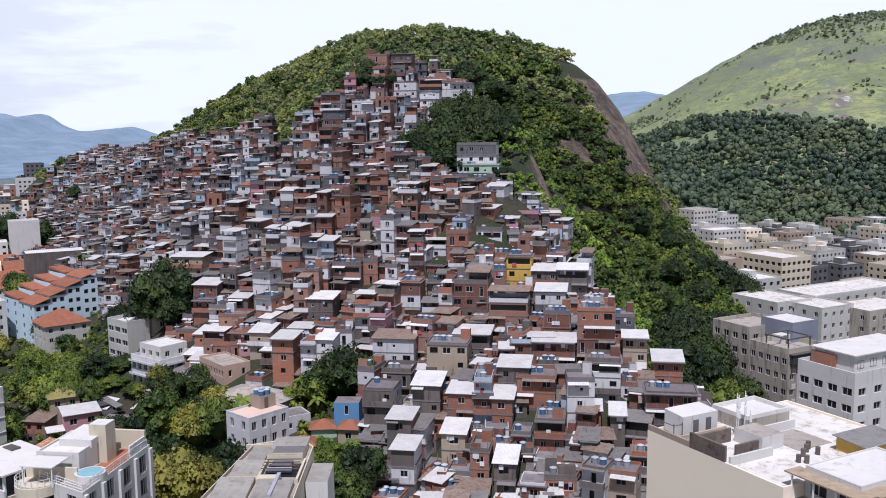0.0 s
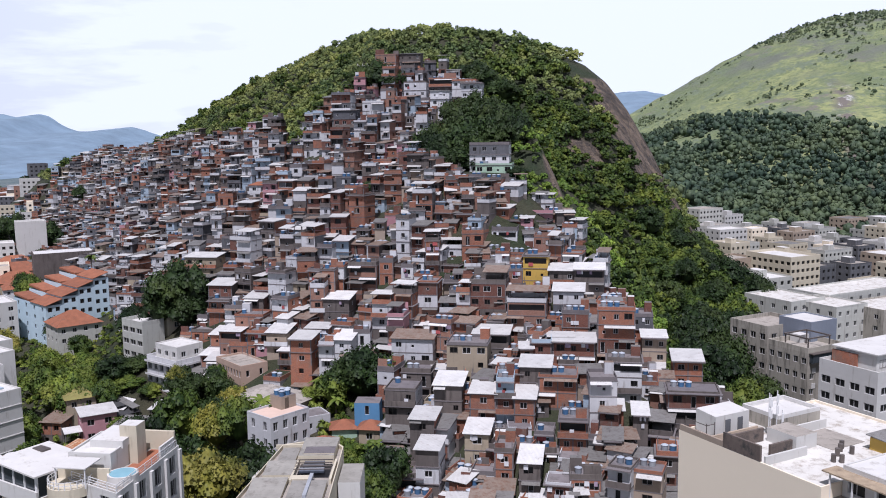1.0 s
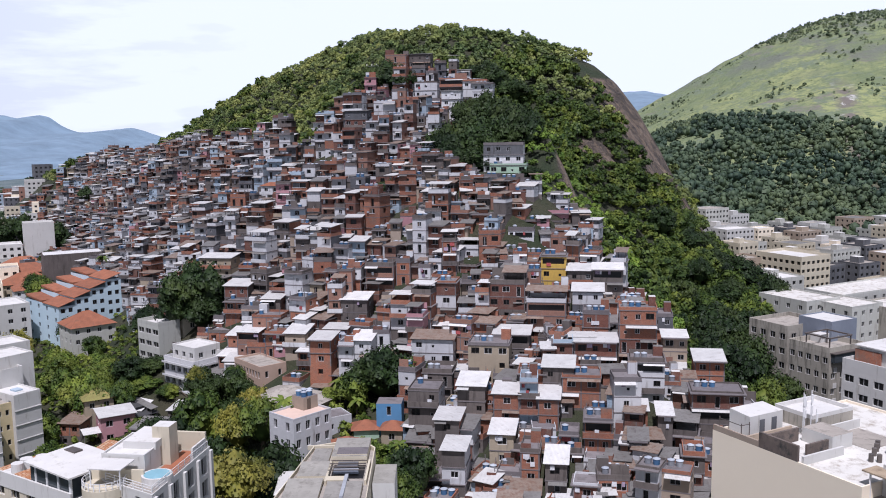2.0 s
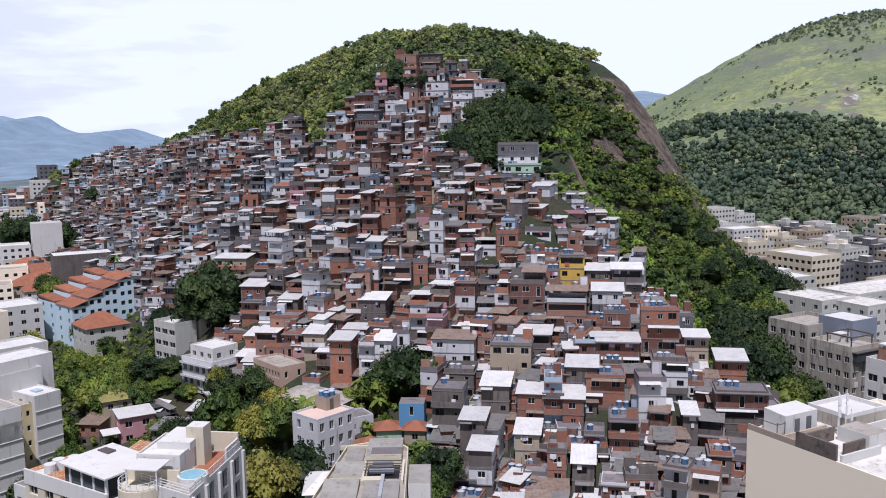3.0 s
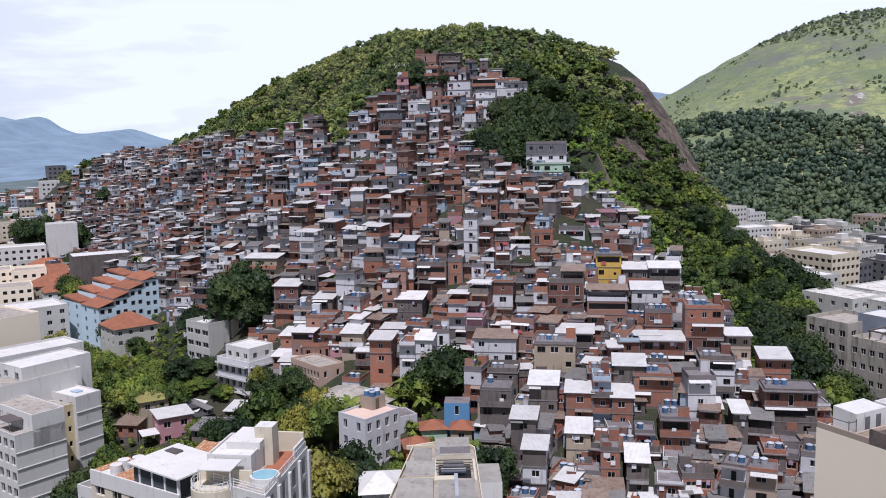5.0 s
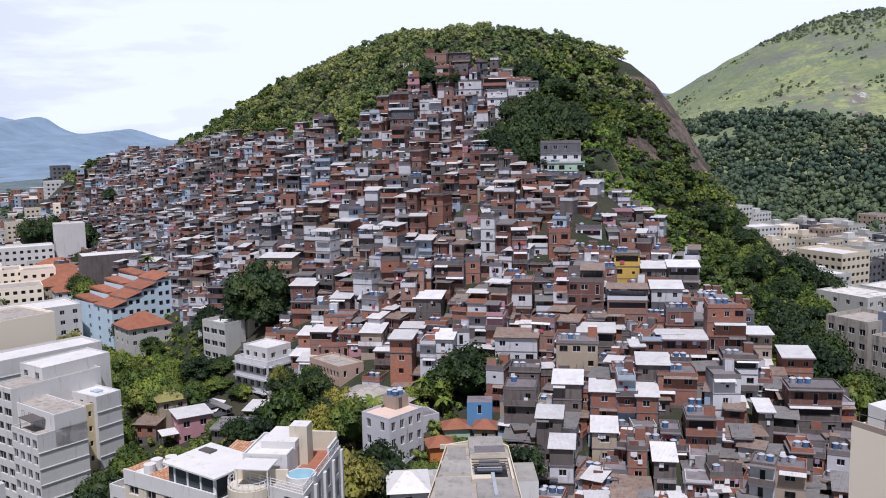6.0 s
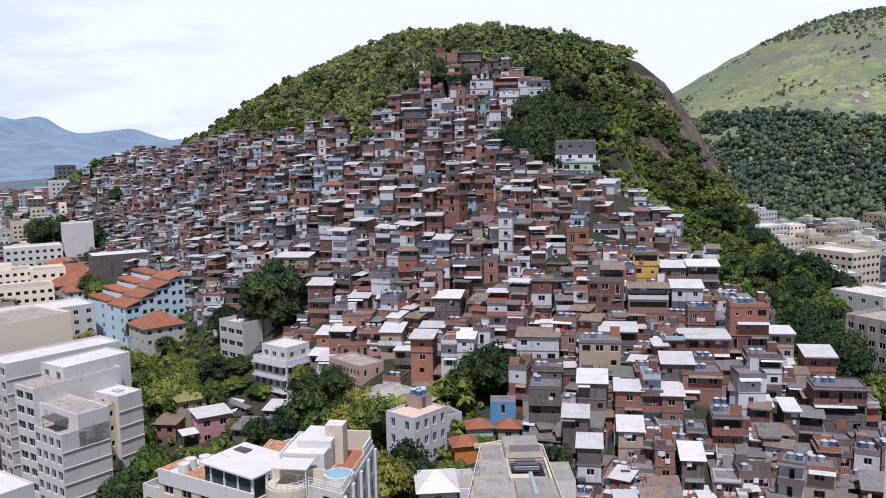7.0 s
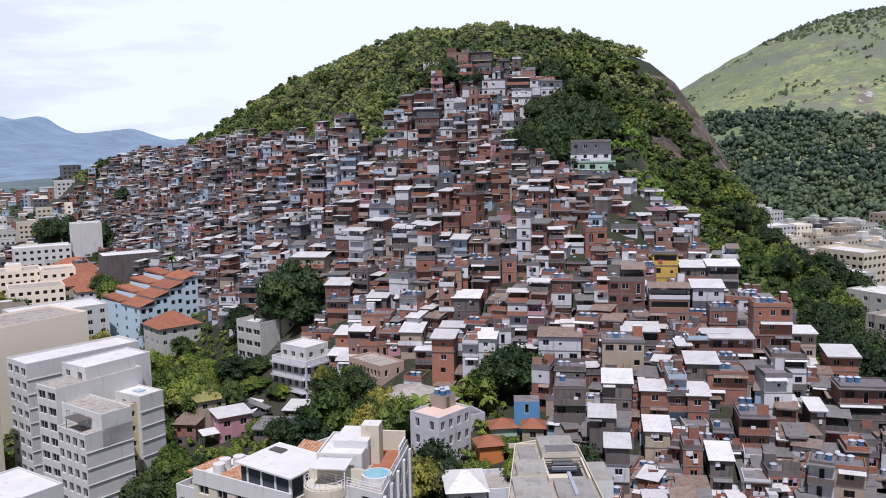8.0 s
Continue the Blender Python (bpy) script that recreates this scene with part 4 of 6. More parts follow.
def rail(root, pts, z, h=1.0, bars=3, step=1.5, mat="rail"):
    """A metal railing along pts: each post and each bar a part."""
    for (ax, ay), (bx, by) in zip(pts, pts[1:]):
        ln = math.hypot(bx - ax, by - ay)
        fr = pose(ax, ay, z, 0, 0, math.degrees(math.atan2(by - ay, bx - ax)))
        for i in range(bars):
            rbox(root, fr, "bar", 0, ln, -0.03, 0.03, h * (i + 1) / bars - 0.06, h * (i + 1) / bars, mat)
        n = max(1, int(ln / step))
        for i in range(n + 1):
            rbox(root, fr, "post", ln * i / n - 0.04, ln * i / n + 0.04, -0.04, 0.04, 0, h - 0.06, mat)


def rim_part(root, fr, name, x0, x1, y0, y1, t, z0, z1, mat):
    g = Geo()
    g.rim(x0, x1, y0, y1, t, z0, z1, mat)
    return part(name, g.mesh(name), root, root.matrix_world.inverted() @ fr)


def drum(root, fr, name, x, y, z, r, h, mat, n=14):
    g = Geo()
    g.ring(0, 0, 0, h, r, r, n, mat)
    return part(name, g.mesh(name), root, root.matrix_world.inverted() @ fr @ pose(x, y, z))


# towers on the left
MATS["stair_yellow"] = plain("yellowed_render", (0.60, 0.50, 0.30), 0.15, 0.3, 1.2, 0.85, 0.1, (0.34, 0.28, 0.18), 0.58, streak=True, own=0)
t1 = prism("apartment_tower", "tall pale apartment tower with a blank banded wall", rect(-96.6, 155, 52, 9.6, 9.3), 27.2, "facade_white", "roof_grey", (0, 0, 0, 4), bands=(0,), win=(1.5, 1.7), parapet=0.5, sill=0.9)
F1 = pose(-96.6, 155, 0, 0, 0, 52)
rbox(t1, F1, "penthouse", 3.4, 9.6, 0.0, 13.5, 24, 30.3, "facade_white", "roof_grey")
rim_part(t1, F1, "roof_kerb", 3.4, 9.6, 0, 13.5, 0.2, 30.3, 30.55, "facade_white")
for i in range(4):
    part("penthouse_window", window_mesh(0.9, 1.3, "b"), t1, t1.matrix_world.inverted() @ F1 @ pose(3.4, 12.0, 28.1, 0, 0, 270) @ pose(0.4 + i * 2.4, -0.12, 0))
rbox(t1, F1, "awning", 0.6, 3.3, 3.0, 7.5, 29.2, 29.3, "frame2", None, 0.2)
for px, py in ((0.7, 3.1), (0.7, 7.2)):
    rbox(t1, F1, "post", px, px + 0.1, py, py + 0.1, 27.2, 29.2, "frame2")
t2 = prism("apartment_tower", "tall pale apartment wing with a white roof", rect(-91.8, 170.6, 56, 5.6, 13), 29.6, "facade_white", "roof_white", (0, 0, 0, 4), bands=(0,), parapet=0.3, win=(1.0, 1.2))
F2 = pose(-91.8, 170.6, 0, 0, 0, 56)
rbox(t2, F2, "skylight", 2.2, 3.8, 3, 5, 29.62, 29.9, "blue")
link = prism("apartment_tower", "recessed yellowish stair core between tower wings", rect(-95.5, 167.5, 52, 6, 8), 28.2, "stair_yellow", "roof_grey", (4, 0, 0, 0), win=(0.7, 1.1), parapet=0.3)
prism("apartment_building", "white apartment building with a blank side wall", rect(-105.5, 165, 54, 19, 6.5), 33.0, "facade_white", "roof_grey", (0, 0, 0, 2), win=(2.6, 1.6), parapet=0.4)
prism("apartment_building", "pale grey penthouse block with a blank wall", rect(-102.5, 172, 54, 15, 8), 35.2, "facade_white", "roof_white", (0, 0, 0, 2), parapet=0.3)
prism("apartment_building", "long pale blue-white apartment building", rect(-116.5, 177.5, 48, 25, 9), 34.6, "facade_white", "roof_white", (0, 0, 0, 3), bands=(0,), win=(2.0, 1.6), parapet=0.5)
prism("apartment_building", "broad beige building with a blank wall", rect(-139, 201, 54, 29, 16), 36.0, "facade_beige", "roof_grey", (0, 0, 0, 3), parapet=0.5)
prism("apartment_building", "pale building with a clean white roof", rect(-97, 116.5, 54, 13.5, 12), 29.7, "facade_white", "roof_white", (0, 0, 0, 3), parapet=0.25)
prism("apartment_building", "cream apartment building behind trees", rect(-128, 168, 48, 10, 30), 31.0, "facade_cream", "roof_grey", (0, 0, 0, 8))
prism("apartment_building", "white apartment building with flat roof", rect(-152, 250, 40, 26, 14), 30.0, "facade_white", "roof_white", (7, 0, 0, 4), parapet=0.5)
# roof terraces in front
W = pose(0, 0, 0)
pool = prism("apartment_building", "white apartment building with a rooftop pool terrace", [(-40.3, 95.3), (-37.8, 110.6), (-45.5, 117.5), (-54, 108.5), (-47.3, 99.8)], 40.2, "facade_white", "roof_grey", (4, 0, 0, 0, 2), win=(1.7, 2.3), parapet=0.35, sill=0.5)
rail(pool, [(-47.1, 99.9), (-40.4, 95.6), (-38.0, 110.2)], 40.5, 0.95)
F3 = pose(-40.3, 95.3, 40.2, 0, 0, 81)
for i in range(5):
    rbox(pool, F3, "pilaster", 0.1 + i * 3.75, 0.75 + i * 3.75, -0.35, -0.01, -34, -0.1, "facade_white")
for k in range(6):                     # rounded corner balconies
    drum(pool, W, "balcony", -47.0, 99.2, 39.2 - 3.0 * k, 2.5, 1.15, "facade_cream", 24)
    # Dark drum colour stands for the shade between two balconies.
    drum(pool, W, "balcony_recess", -47.0, 99.2, 37.35 - 3.0 * k, 1.7, 1.85, "frame2", 16)
for k in range(14):
    a = radians(150 + k * 16)
    rbox(pool, pose(-47.0 + 2.4 * math.cos(a), 99.2 + 2.4 * math.sin(a), 40.35), "post", -0.04, 0.04, -0.04, 0.04, 0, 0.9, "rail")
    for z in (0.45, 0.84):
        rbox(pool, pose(-47.0 + 2.4 * math.cos(a), 99.2 + 2.4 * math.sin(a), 40.35, 0, 0, math.degrees(a) + 98), "bar", 0, 0.67, -0.03, 0.03, z, z + 0.06, "rail")
drum(pool, W, "pool_wall", -41.2, 100.0, 40.2, 1.75, 0.95, "roof_white", 24)
drum(pool, W, "pool_water", -41.2, 100.0, 41.15, 1.5, 0.03, "water", 24)
rbox(pool, F3, "terrace_paving", 4.2, 14.5, 0.6, 3.2, 0.0, 0.05, "tile")
rbox(pool, F3, "rooftop_room", 5.5, 13.0, 3.6, 9.0, 0, 2.5, "facade_white", "roof_white")
rbox(pool, F3, "upper_room", 8.0, 13.5, 3.4, 7.6, 2.5, 3.4, "facade_white", "roof_white")
rim_part(pool, F3, "roof_kerb", 5.5, 13.0, 3.6, 9.0, 0.2, 2.5, 2.75, "facade_white")
rbox(pool, F3, "stair_tower", 9.6, 11.8, 2.4, 4.6, 0, 4.8, "facade_cream", "roof_white")
rbox(pool, F3, "end_wall", 14.8, 15.2, 0.2, 4.4, 0, 2.4, "facade_cream")
rbox(pool, F3, "end_wall", 11.0, 14.8, 0.15, 0.4, 0, 1.7, "facade_white")
rbox(pool, F3, "tiled_roof", 10.5, 15.0, 9.4, 13.5, 0.0, 0.4, "patchtile", None, 0.5)
rbox(pool, F3, "low_wall", 4.0, 4.25, 3.0, 9.5, 0, 1.5, "facade_cream")
rbox(pool, F3, "canopy", 1.5, 5.0, 4.5, 8.5, 2.3, 2.42, "roof_white")
for px, py in ((1.6, 4.6), (1.6, 8.2)):
    rbox(pool, F3, "post", px, px + 0.12, py, py + 0.12, 0, 2.3, "rail")
solar = prism("apartment_building", "cream apartment building with a glazed white rooftop room", rect(-51.0, 99.2, 57, 7.2, 16), 38.3, "facade_cream", "roof_white", (0, 0, 0, 5), win=(1.8, 1.4), parapet=0.0)
F4 = pose(-51.0, 99.2, 38.3, 0, 0, 57)
rbox(solar, F4, "glazing", 0.25, 6.9, 0.25, 8.0, 0.0, 2.7, "glass")
for i in range(4):
    rbox(solar, F4, "mullion", 0.1, 0.25, 0.2 + i * 2.2, 0.38 + i * 2.2, 0, 2.7, "rail")
for i in range(4):
    rbox(solar, F4, "mullion", 0.2 + i * 2.2, 0.38 + i * 2.2, 0.1, 0.25, 0, 2.7, "rail")
rbox(solar, F4, "white_roof", -0.35, 7.4, -0.35, 8.4, 2.7, 2.9, "roof_white", None, 0.4)
rbox(solar, F4, "solar_heater", 4.6, 5.8, 5.6, 7.6, 3.1, 3.4, "frame2")
rbox(solar, F4, "tiled_roof", 0.8, 6.6, 8.8, 12.4, 0.02, 0.25, "patchtile", None, 0.3)
for q in ((2.0, 13.6), (3.6, 14.2), (5.2, 13.4)):
    drum(solar, F4, "water_drum", q[0], q[1], 0, 0.75, 1.3, "roof_white")
rbox(solar, F4, "terrace_wall", -0.1, 0.15, -0.1, 16, -1.0, 0.9, "facade_white")
low = prism("apartment_building", "white apartment building with a clay tile terrace roof", rect(-53.6, 102.6, 57, 12, 17), 34.8, "facade_white", "roof_grey", (0, 0, 0, 6), win=(1.7, 1.5), parapet=0.9)
F5 = pose(-53.6, 102.6, 34.8, 0, 0, 57)
rbox(low, F5, "tiled_roof", 1.4, 7.5, 9.5, 16.4, 1.2, 1.4, "patchtile", None, 0.9)
rbox(low, F5, "tiled_roof_wall", 1.8, 7.2, 10, 16, 0, 1.2, "facade_white")
rbox(low, F5, "roof_room", 5.5, 11.5, 2.0, 9.0, 0, 2.4, "facade_cream", "roof_grey")
slab = prism("apartment_building", "cream building with stepped grey roof slabs", [(-27.6, 86), (-16.4, 86), (-16.6, 109), (-18.8, 112.3), (-24.4, 110)], 40.2, "facade_cream", "roof_grey", (0, 0, 0, 0), parapet=0.5)
F6 = pose(0, 0, 40.2)
rbox(slab, F6, "raised_slab", -21.6, -17.3, 104.6, 111.2, 0, 1.0, "facade_cream", "roof_slab", 0.0)
rbox(slab, F6, "roof_slab", -24.2, -22.0, 104.6, 109.4, 0.0, 0.3, "facade_cream", "roof_slab")
rbox(slab, F6, "roof_slab", -25.0, -21.6, 99.6, 103.6, 0.0, 0.55, "facade_cream", "roof_slab", 0.25)
rbox(slab, F6, "roof_slab", -25.8, -21.8, 93.0, 98.6, 0.0, 0.4, "facade_cream", "roof_slab", 0.3)
rbox(slab, F6, "roof_slab", -21.2, -17.2, 92.0, 97.6, 0.0, 0.5, "facade_cream", "roof_slab", 0.2)
rbox(slab, F6, "roof_slab", -21.4, -19.4, 98.2, 99.4, 0.0, 0.6, "facade_cream")
# Flat near-black sheet in place of a sunken, shaded well.
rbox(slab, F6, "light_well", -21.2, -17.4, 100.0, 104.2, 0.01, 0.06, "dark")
rbox(slab, F6, "tank_cover", -20.6, -18.2, 101.6, 103.4, 0.1, 0.8, "cement2")
for a in (98.8, 103.8, 109.6):
    rbox(slab, F6, "kerb", -25.2, -21.7, a, a + 0.25, 0, 0.55, "facade_cream")
for a in (-21.65, -17.1):
    rbox(slab, F6, "kerb", a, a + 0.25, 98.0, 104.5, 0, 0.6, "facade_cream")
for i in range(4):
    rbox(slab, F6, "pipe", -21.5, -17.2, 100.4 + i * 1.0, 100.5 + i * 1.0, 0.85, 0.95, "frame2")
# Thin dark strips paint the shade in the gaps between slabs.
rbox(slab, F6, "light_well", -24.6, -21.9, 103.7, 104.4, 0.01, 0.06, "dark")
rbox(slab, F6, "light_well", -25.3, -21.9, 98.75, 99.4, 0.01, 0.06, "dark")
rbox(slab, F6, "skylight_frame", -20.9, -18.0, 100.7, 101.3, 0.3, 0.75, "blue_slate", "tankgrey")
rbox(slab, F6, "duct", -19.4, -19.0, 93.0, 99.4, 0.5, 0.85, "tankgrey")
rbox(slab, F6, "roof_slab", -21.0, -17.3, 105.0, 107.4, 1.0, 1.12, "facade_cream", "deck")
rbox(slab, F6, "annex", -16.4, -13.8, 100.5, 106.5, -6, -0.8, "facade_white", "roof_slab")
prism("house", "low white wing with a walled terrace", rect(-26.8, 130, 4, 5.5, 8), 25.6, "white", "roof_grey", (2, 0, 0, 1), win=(0.9, 1.4), parapet=0.8, group="low houses among the trees")
# right side
beige = prism("apartment_building", "beige building with a blank side wall and white roof", rect(34.2, 87, 28, 24, 20.5), 43.4, "facade_beige", "roof_worn", (0, 0, 0, 0), parapet=0.3)
F7 = pose(34.2, 87, 43.4, 0, 0, 28)
prism("apartment_building", "beige building front with a shaded veranda", rect(38.2, 78.6, 28, 20, 9.3), 42.2, "facade_beige", "roof_grey", (4, 0, 0, 0), parapet=0.0)
rbox(beige, F7, "rooftop_shed", 2.0, 7.5, 16.6, 19.8, 0, 2.6, "facade_white", "roof_white", 0.25)
for px in (3.6, 5.6):
    rbox(beige, F7, "shed_door", px, px + 0.8, 16.52, 16.6, 0.1, 2.0, "cement2")
for px, py in ((0.2, 16.2), (0.2, 19.6), (1.5, 16.2)):
    rbox(beige, F7, "scaffold_post", px, px + 0.08, py, py + 0.08, 0, 2.2, "frame2")
rbox(beige, F7, "scaffold_bar", 0.2, 1.6, 16.22, 16.28, 1.9, 1.98, "frame2")
rbox(beige, F7, "scaffold_bar", 0.22, 0.28, 16.3, 19.6, 1.9, 1.98, "frame2")
rbox(beige, F7, "stained_wall", 0.0, 0.3, 8.0, 13.4, 0.3, 2.1, "mossy")
rbox(beige, F7, "stained_wall", 0.3, 6.2, 13.1, 13.4, 0.0, 1.6, "mossy")
rbox(beige, F7, "stained_wall", 3.0, 6.5, 9.2, 9.5, 0, 1.3, "mossy")
rbox(beige, F7, "low_wall", 0.0, 0.25, 13.4, 20.4, 0.3, 1.0, "beige")
rbox(beige, F7, "low_wall", 0.3, 8.0, 15.6, 15.85, 0.0, 0.8, "beige")
rbox(beige, F7, "low_wall", 0.3, 6.8, 7.4, 7.7, 0.0, 1.0, "facade_white")
rbox(beige, F7, "machine_room", 6.6, 10.0, 8.8, 13.0, 0, 1.7, "facade_white", "roof_grey")
rbox(beige, F7, "raised_terrace", 10.2, 17.5, 14.5, 20.2, 0, 1.5, "facade_grey", "roof_white")
rim_part(beige, F7, "terrace_kerb", 10.2, 17.5, 14.5, 20.2, 0.25, 1.5, 2.0, "roof_white")
# Thin brown-grey panel laid flat for the sunken part of the roof.
rbox(beige, F7, "worn_screed", 10.5, 16.0, 7.0, 12.5, 0.01, 0.06, "roof_grey")
rbox(beige, F7, "low_wall", 10.2, 16.5, 12.7, 12.95, 0, 1.1, "facade_white")
for i, (px, py, ph) in enumerate(((8.2, 14.2, 5.2), (8.8, 14.5, 4.8), (9.3, 14.0, 5.4), (10.0, 13.8, 3.0))):
    rbox(beige, F7, "antenna_pole", px, px + 0.09, py, py + 0.09, 0, ph, "rail")
    for k in range(2):
        rbox(beige, F7, "antenna_panel", px - 0.12, px + 0.2, py - 0.1, py, ph - 1.5 - k * 1.4, ph - 0.5 - k * 1.4, "rail")
for px, py in ((9.5, 5.6), (11.0, 6.4), (12.0, 7.0), (11.4, 5.2), (8.2, 4.0), (7.6, 4.6)):
    drum(beige, F7, "vent", px, py, 0, 0.28, 0.9, "frame2", 10)
rbox(beige, F7, "slatted_roof", 14.0, 21.0, 1.0, 5.5, 1.4, 1.5, "sheet2", None, 0.3)
rbox(beige, F7, "slatted_room", 14.4, 20.6, 1.4, 5.2, 0, 1.4, "yellow")
pent = prism("veranda_house", "rooftop dwelling with a tiled veranda roof", rect(40.0, 82.6, 28, 11, 6.5), 45.4, "facade_white", "roof_white", (3, 0, 0, 2), win=(2.0, 2.0), sill=0.5, z0=42.2, parapet=0.15, deep=4)
F8 = pose(40.0, 82.6, 42.2, 0, 0, 28)
rbox(pent, F8, "tiled_canopy", -2.0, 0.3, -1.5, 7.5, 2.7, 2.85, "claytile")
rbox(pent, F8, "tiled_canopy", 0.3, 11.0, -1.9, 0.4, 2.7, 2.85, "claytile")
for i in range(4):
    rbox(pent, F8, "veranda_post", -1.8, -1.65, -1.2 + i * 2.6, -1.05 + i * 2.6, 0, 2.7, "rail")
prism("apartment_building", "white apartment building with shuttered windows", rect(67.5, 143.5, 28, 24, 11.5), 37.6, "facade_white", "roof_white", (6, 0, 0, 4), storey=2.9, win=(1.9, 1.3), parapet=2.0)
whiteF = pose(67.5, 143.5, 0, 0, 0, 28)
wb = [o for o in scene.objects if o.get("label") == "white apartment building with shuttered windows"][0]
rbox(wb, whiteF, "penthouse", 3.0, 20.0, 2.5, 10.5, 37.6, 41.6, "facade_white", "roof_white")
rbox(wb, whiteF, "penthouse_roof", 2.4, 20.6, 1.9, 11.0, 41.6, 41.8, "roof_white")
rbox(wb, whiteF, "brick_screen", 2.6, 2.9, 6.0, 11.0, 37.6, 41.0, "brick")
for i in range(5):
    part("penthouse_window", window_mesh(1.6, 1.4, "b"), wb, wb.matrix_world.inverted() @ whiteF @ pose(3.8 + i * 3.2, 2.38, 39.2))
grey1 = prism("apartment_building", "weathered grey apartment building with balconies", rect(64.8, 165, 28, 10, 9.5), 37.4, "facade_grey", "roof_grey", (4, 0, 0, 5), win=(1.1, 1.2), parapet=1.0)
greyF = pose(64.8, 165, 0, 0, 0, 28)
rim_part(grey1, greyF, "pergola_frame", 0.2, 6.5, 0.2, 6.0, 0.25, 40.0, 40.25, "frame2")
for px, py in ((0.3, 0.3), (6.2, 0.3), (0.3, 5.6), (6.2, 5.6)):
    rbox(grey1, greyF, "pergola_post", px, px + 0.2, py, py + 0.2, 37.4, 40.0, "frame2")
rbox(grey1, greyF, "glazed_balcony", 0.4, 7.5, -0.9, -0.02, 35.6, 37.2, "glass")
rbox(grey1, greyF, "balcony_roof", 0.2, 7.8, -1.1, -0.02, 37.25, 37.4, "frame2")
rbox(grey1, greyF, "roof_box", 5.5, 9.0, 6.5, 9.0, 37.4, 39.0, "facade_white", "roof_white")
for k in range(4):
    rbox(grey1, greyF, "blind", 1.2, 2.2, -0.08, -0.01, 33.4 - k * 3.0, 34.4 - k * 3.0, "roof_white")
prism("apartment_building", "weathered grey apartment building wing", rect(61.8, 178, 28, 12, 10), 39.0, "facade_grey", "roof_grey", (3, 0, 0, 4), win=(1.4, 1.3))
prism("apartment_building", "blue-grey rooftop block with a white roof", rect(69.0, 174, 28, 7.4, 8), 41.2, "blue_slate", "roof_white", (0, 0, 0, 0), parapet=0.2)
prism("apartment_building", "pale apartment building wing with a worn white roof", rect(87.2, 230.5, 28, 13, 16), 34.0, "facade_pale", "roof_worn", (4, 0, 0, 4), win=(1.2, 1.2), parapet=0.4)
prism("apartment_building", "pale green-white apartment wing with small windows", rect(96.4, 224.6, 28, 12, 15), 33.6, "facade_pale", "roof_worn", (4, 0, 0, 4), win=(1.1, 1.2), parapet=0.4)
prism("apartment_building", "long pale apartment building with a worn white roof", rect(101, 240, 28, 38, 13), 33.8, "facade_pale", "roof_worn", (10, 0, 0, 3), win=(1.2, 1.2), parapet=0.4)
prism("apartment_building", "grey apartment wing with a flat white roof", rect(108.5, 224.5, 28, 20, 13), 32.6, "facade_grey", "roof_worn", (5, 0, 0, 3), win=(1.2, 1.2), parapet=0.5)
prism("apartment_building", "cream apartment building with many windows", rect(127, 333, 28, 16, 22), 30.0, "facade_cream", "roof_white", (6, 0, 0, 8), win=(1.7, 1.3), near=False, parapet=1.0)
prism("apartment_building", "beige apartment building beside the forest", rect(108, 345, 28, 14, 12), 28.0, "beige", "roof_grey", (3, 0, 0, 2), near=False)
prism("apartment_building", "white apartment building with dark balconies", rect(146, 308, 28, 20, 12), 22.0, "facade_white", "roof_grey", (6, 0, 0, 4), win=(2.2, 1.8), near=False)
prism("apartment_building", "tall beige building with a blank wall", rect(88, 148, 28, 22, 12), 34.0, "facade_cream", "roof_grey", (3, 0, 0, 0))

# middle distance left
def stepped_block():
    root = new("apartment_building")
    root.matrix_world = pose(-120.8, 260.5, 14, 0, 0, 46)
    tagged(root, "pale blue stepped apartment building with clay tile roofs", "building", "apartment buildings")
    for i in range(4):
        w, d, h = 4.9, 24, 16 + i * 2.1
        g = Geo()
        for k, u in enumerate(U4):
            ln = w if k % 2 == 0 else d
            o = ((0, 0, 0), (w, 0, 0), (w, d, 0), (0, d, 0))[k]
            holes = []
            for s in range(5):
                b = h - (s + 1) * 2.9 + 0.9
                if k == 0:
                    holes += [(0.6, 1.9, b, b + 1.3), (2.9, 4.2, b, b + 1.3)]
                elif k == 3 and i == 0:
                    holes += [(3 + j * 6, 4.2 + j * 6, b, b + 1.3) for j in range(4)]
            g.wall(o, u, ln, h, holes, "blue_wall")
            for q in holes:
                part("window", window_mesh(q[1] - q[0], q[3] - q[2], "b"), root, pose(i * w, 0, 0) @ side_frame(w, d, k) @ pose(q[0], 0, q[2]))
        part("outer_wall", g.mesh("outer_wall"), root, pose(i * w, 0, 0))
        r = Geo()
        r.v = [(-0.3, -0.5, h), (w, -0.5, h + 1.5), (w, 11, h + 1.5), (-0.3, 11, h), (-0.3, -0.5, h + 0.15), (w, -0.5, h + 1.65), (w, 11, h + 1.65), (-0.3, 11, h + 0.15)]
        r.f = [(0, 1, 5, 4), (1, 2, 6, 5), (2, 3, 7, 6), (3, 0, 4, 7), (4, 5, 6, 7), (3, 2, 1, 0)]
        r.m = ["tile"] * 6
        part("tile_roof", r.mesh("tile_roof"), root, pose(i * w, 0, 0))
        r2 = Geo()
        r2.box(0.1, w - 0.1, 12.5, d, h - 0.1, h + 0.5, "tile", None, 0.8)
        part("tile_roof", r2.mesh("tile_roof"), root, pose(i * w, 0, 0))


MATS["blue_wall"] = plain("pale_blue_white_render", (0.54, 0.68, 0.76), 0.06, 0.15, 1.2, 0.8, 0.08, (0.45, 0.50, 0.53), 0.66, streak=True, own=0.1)
stepped_block()


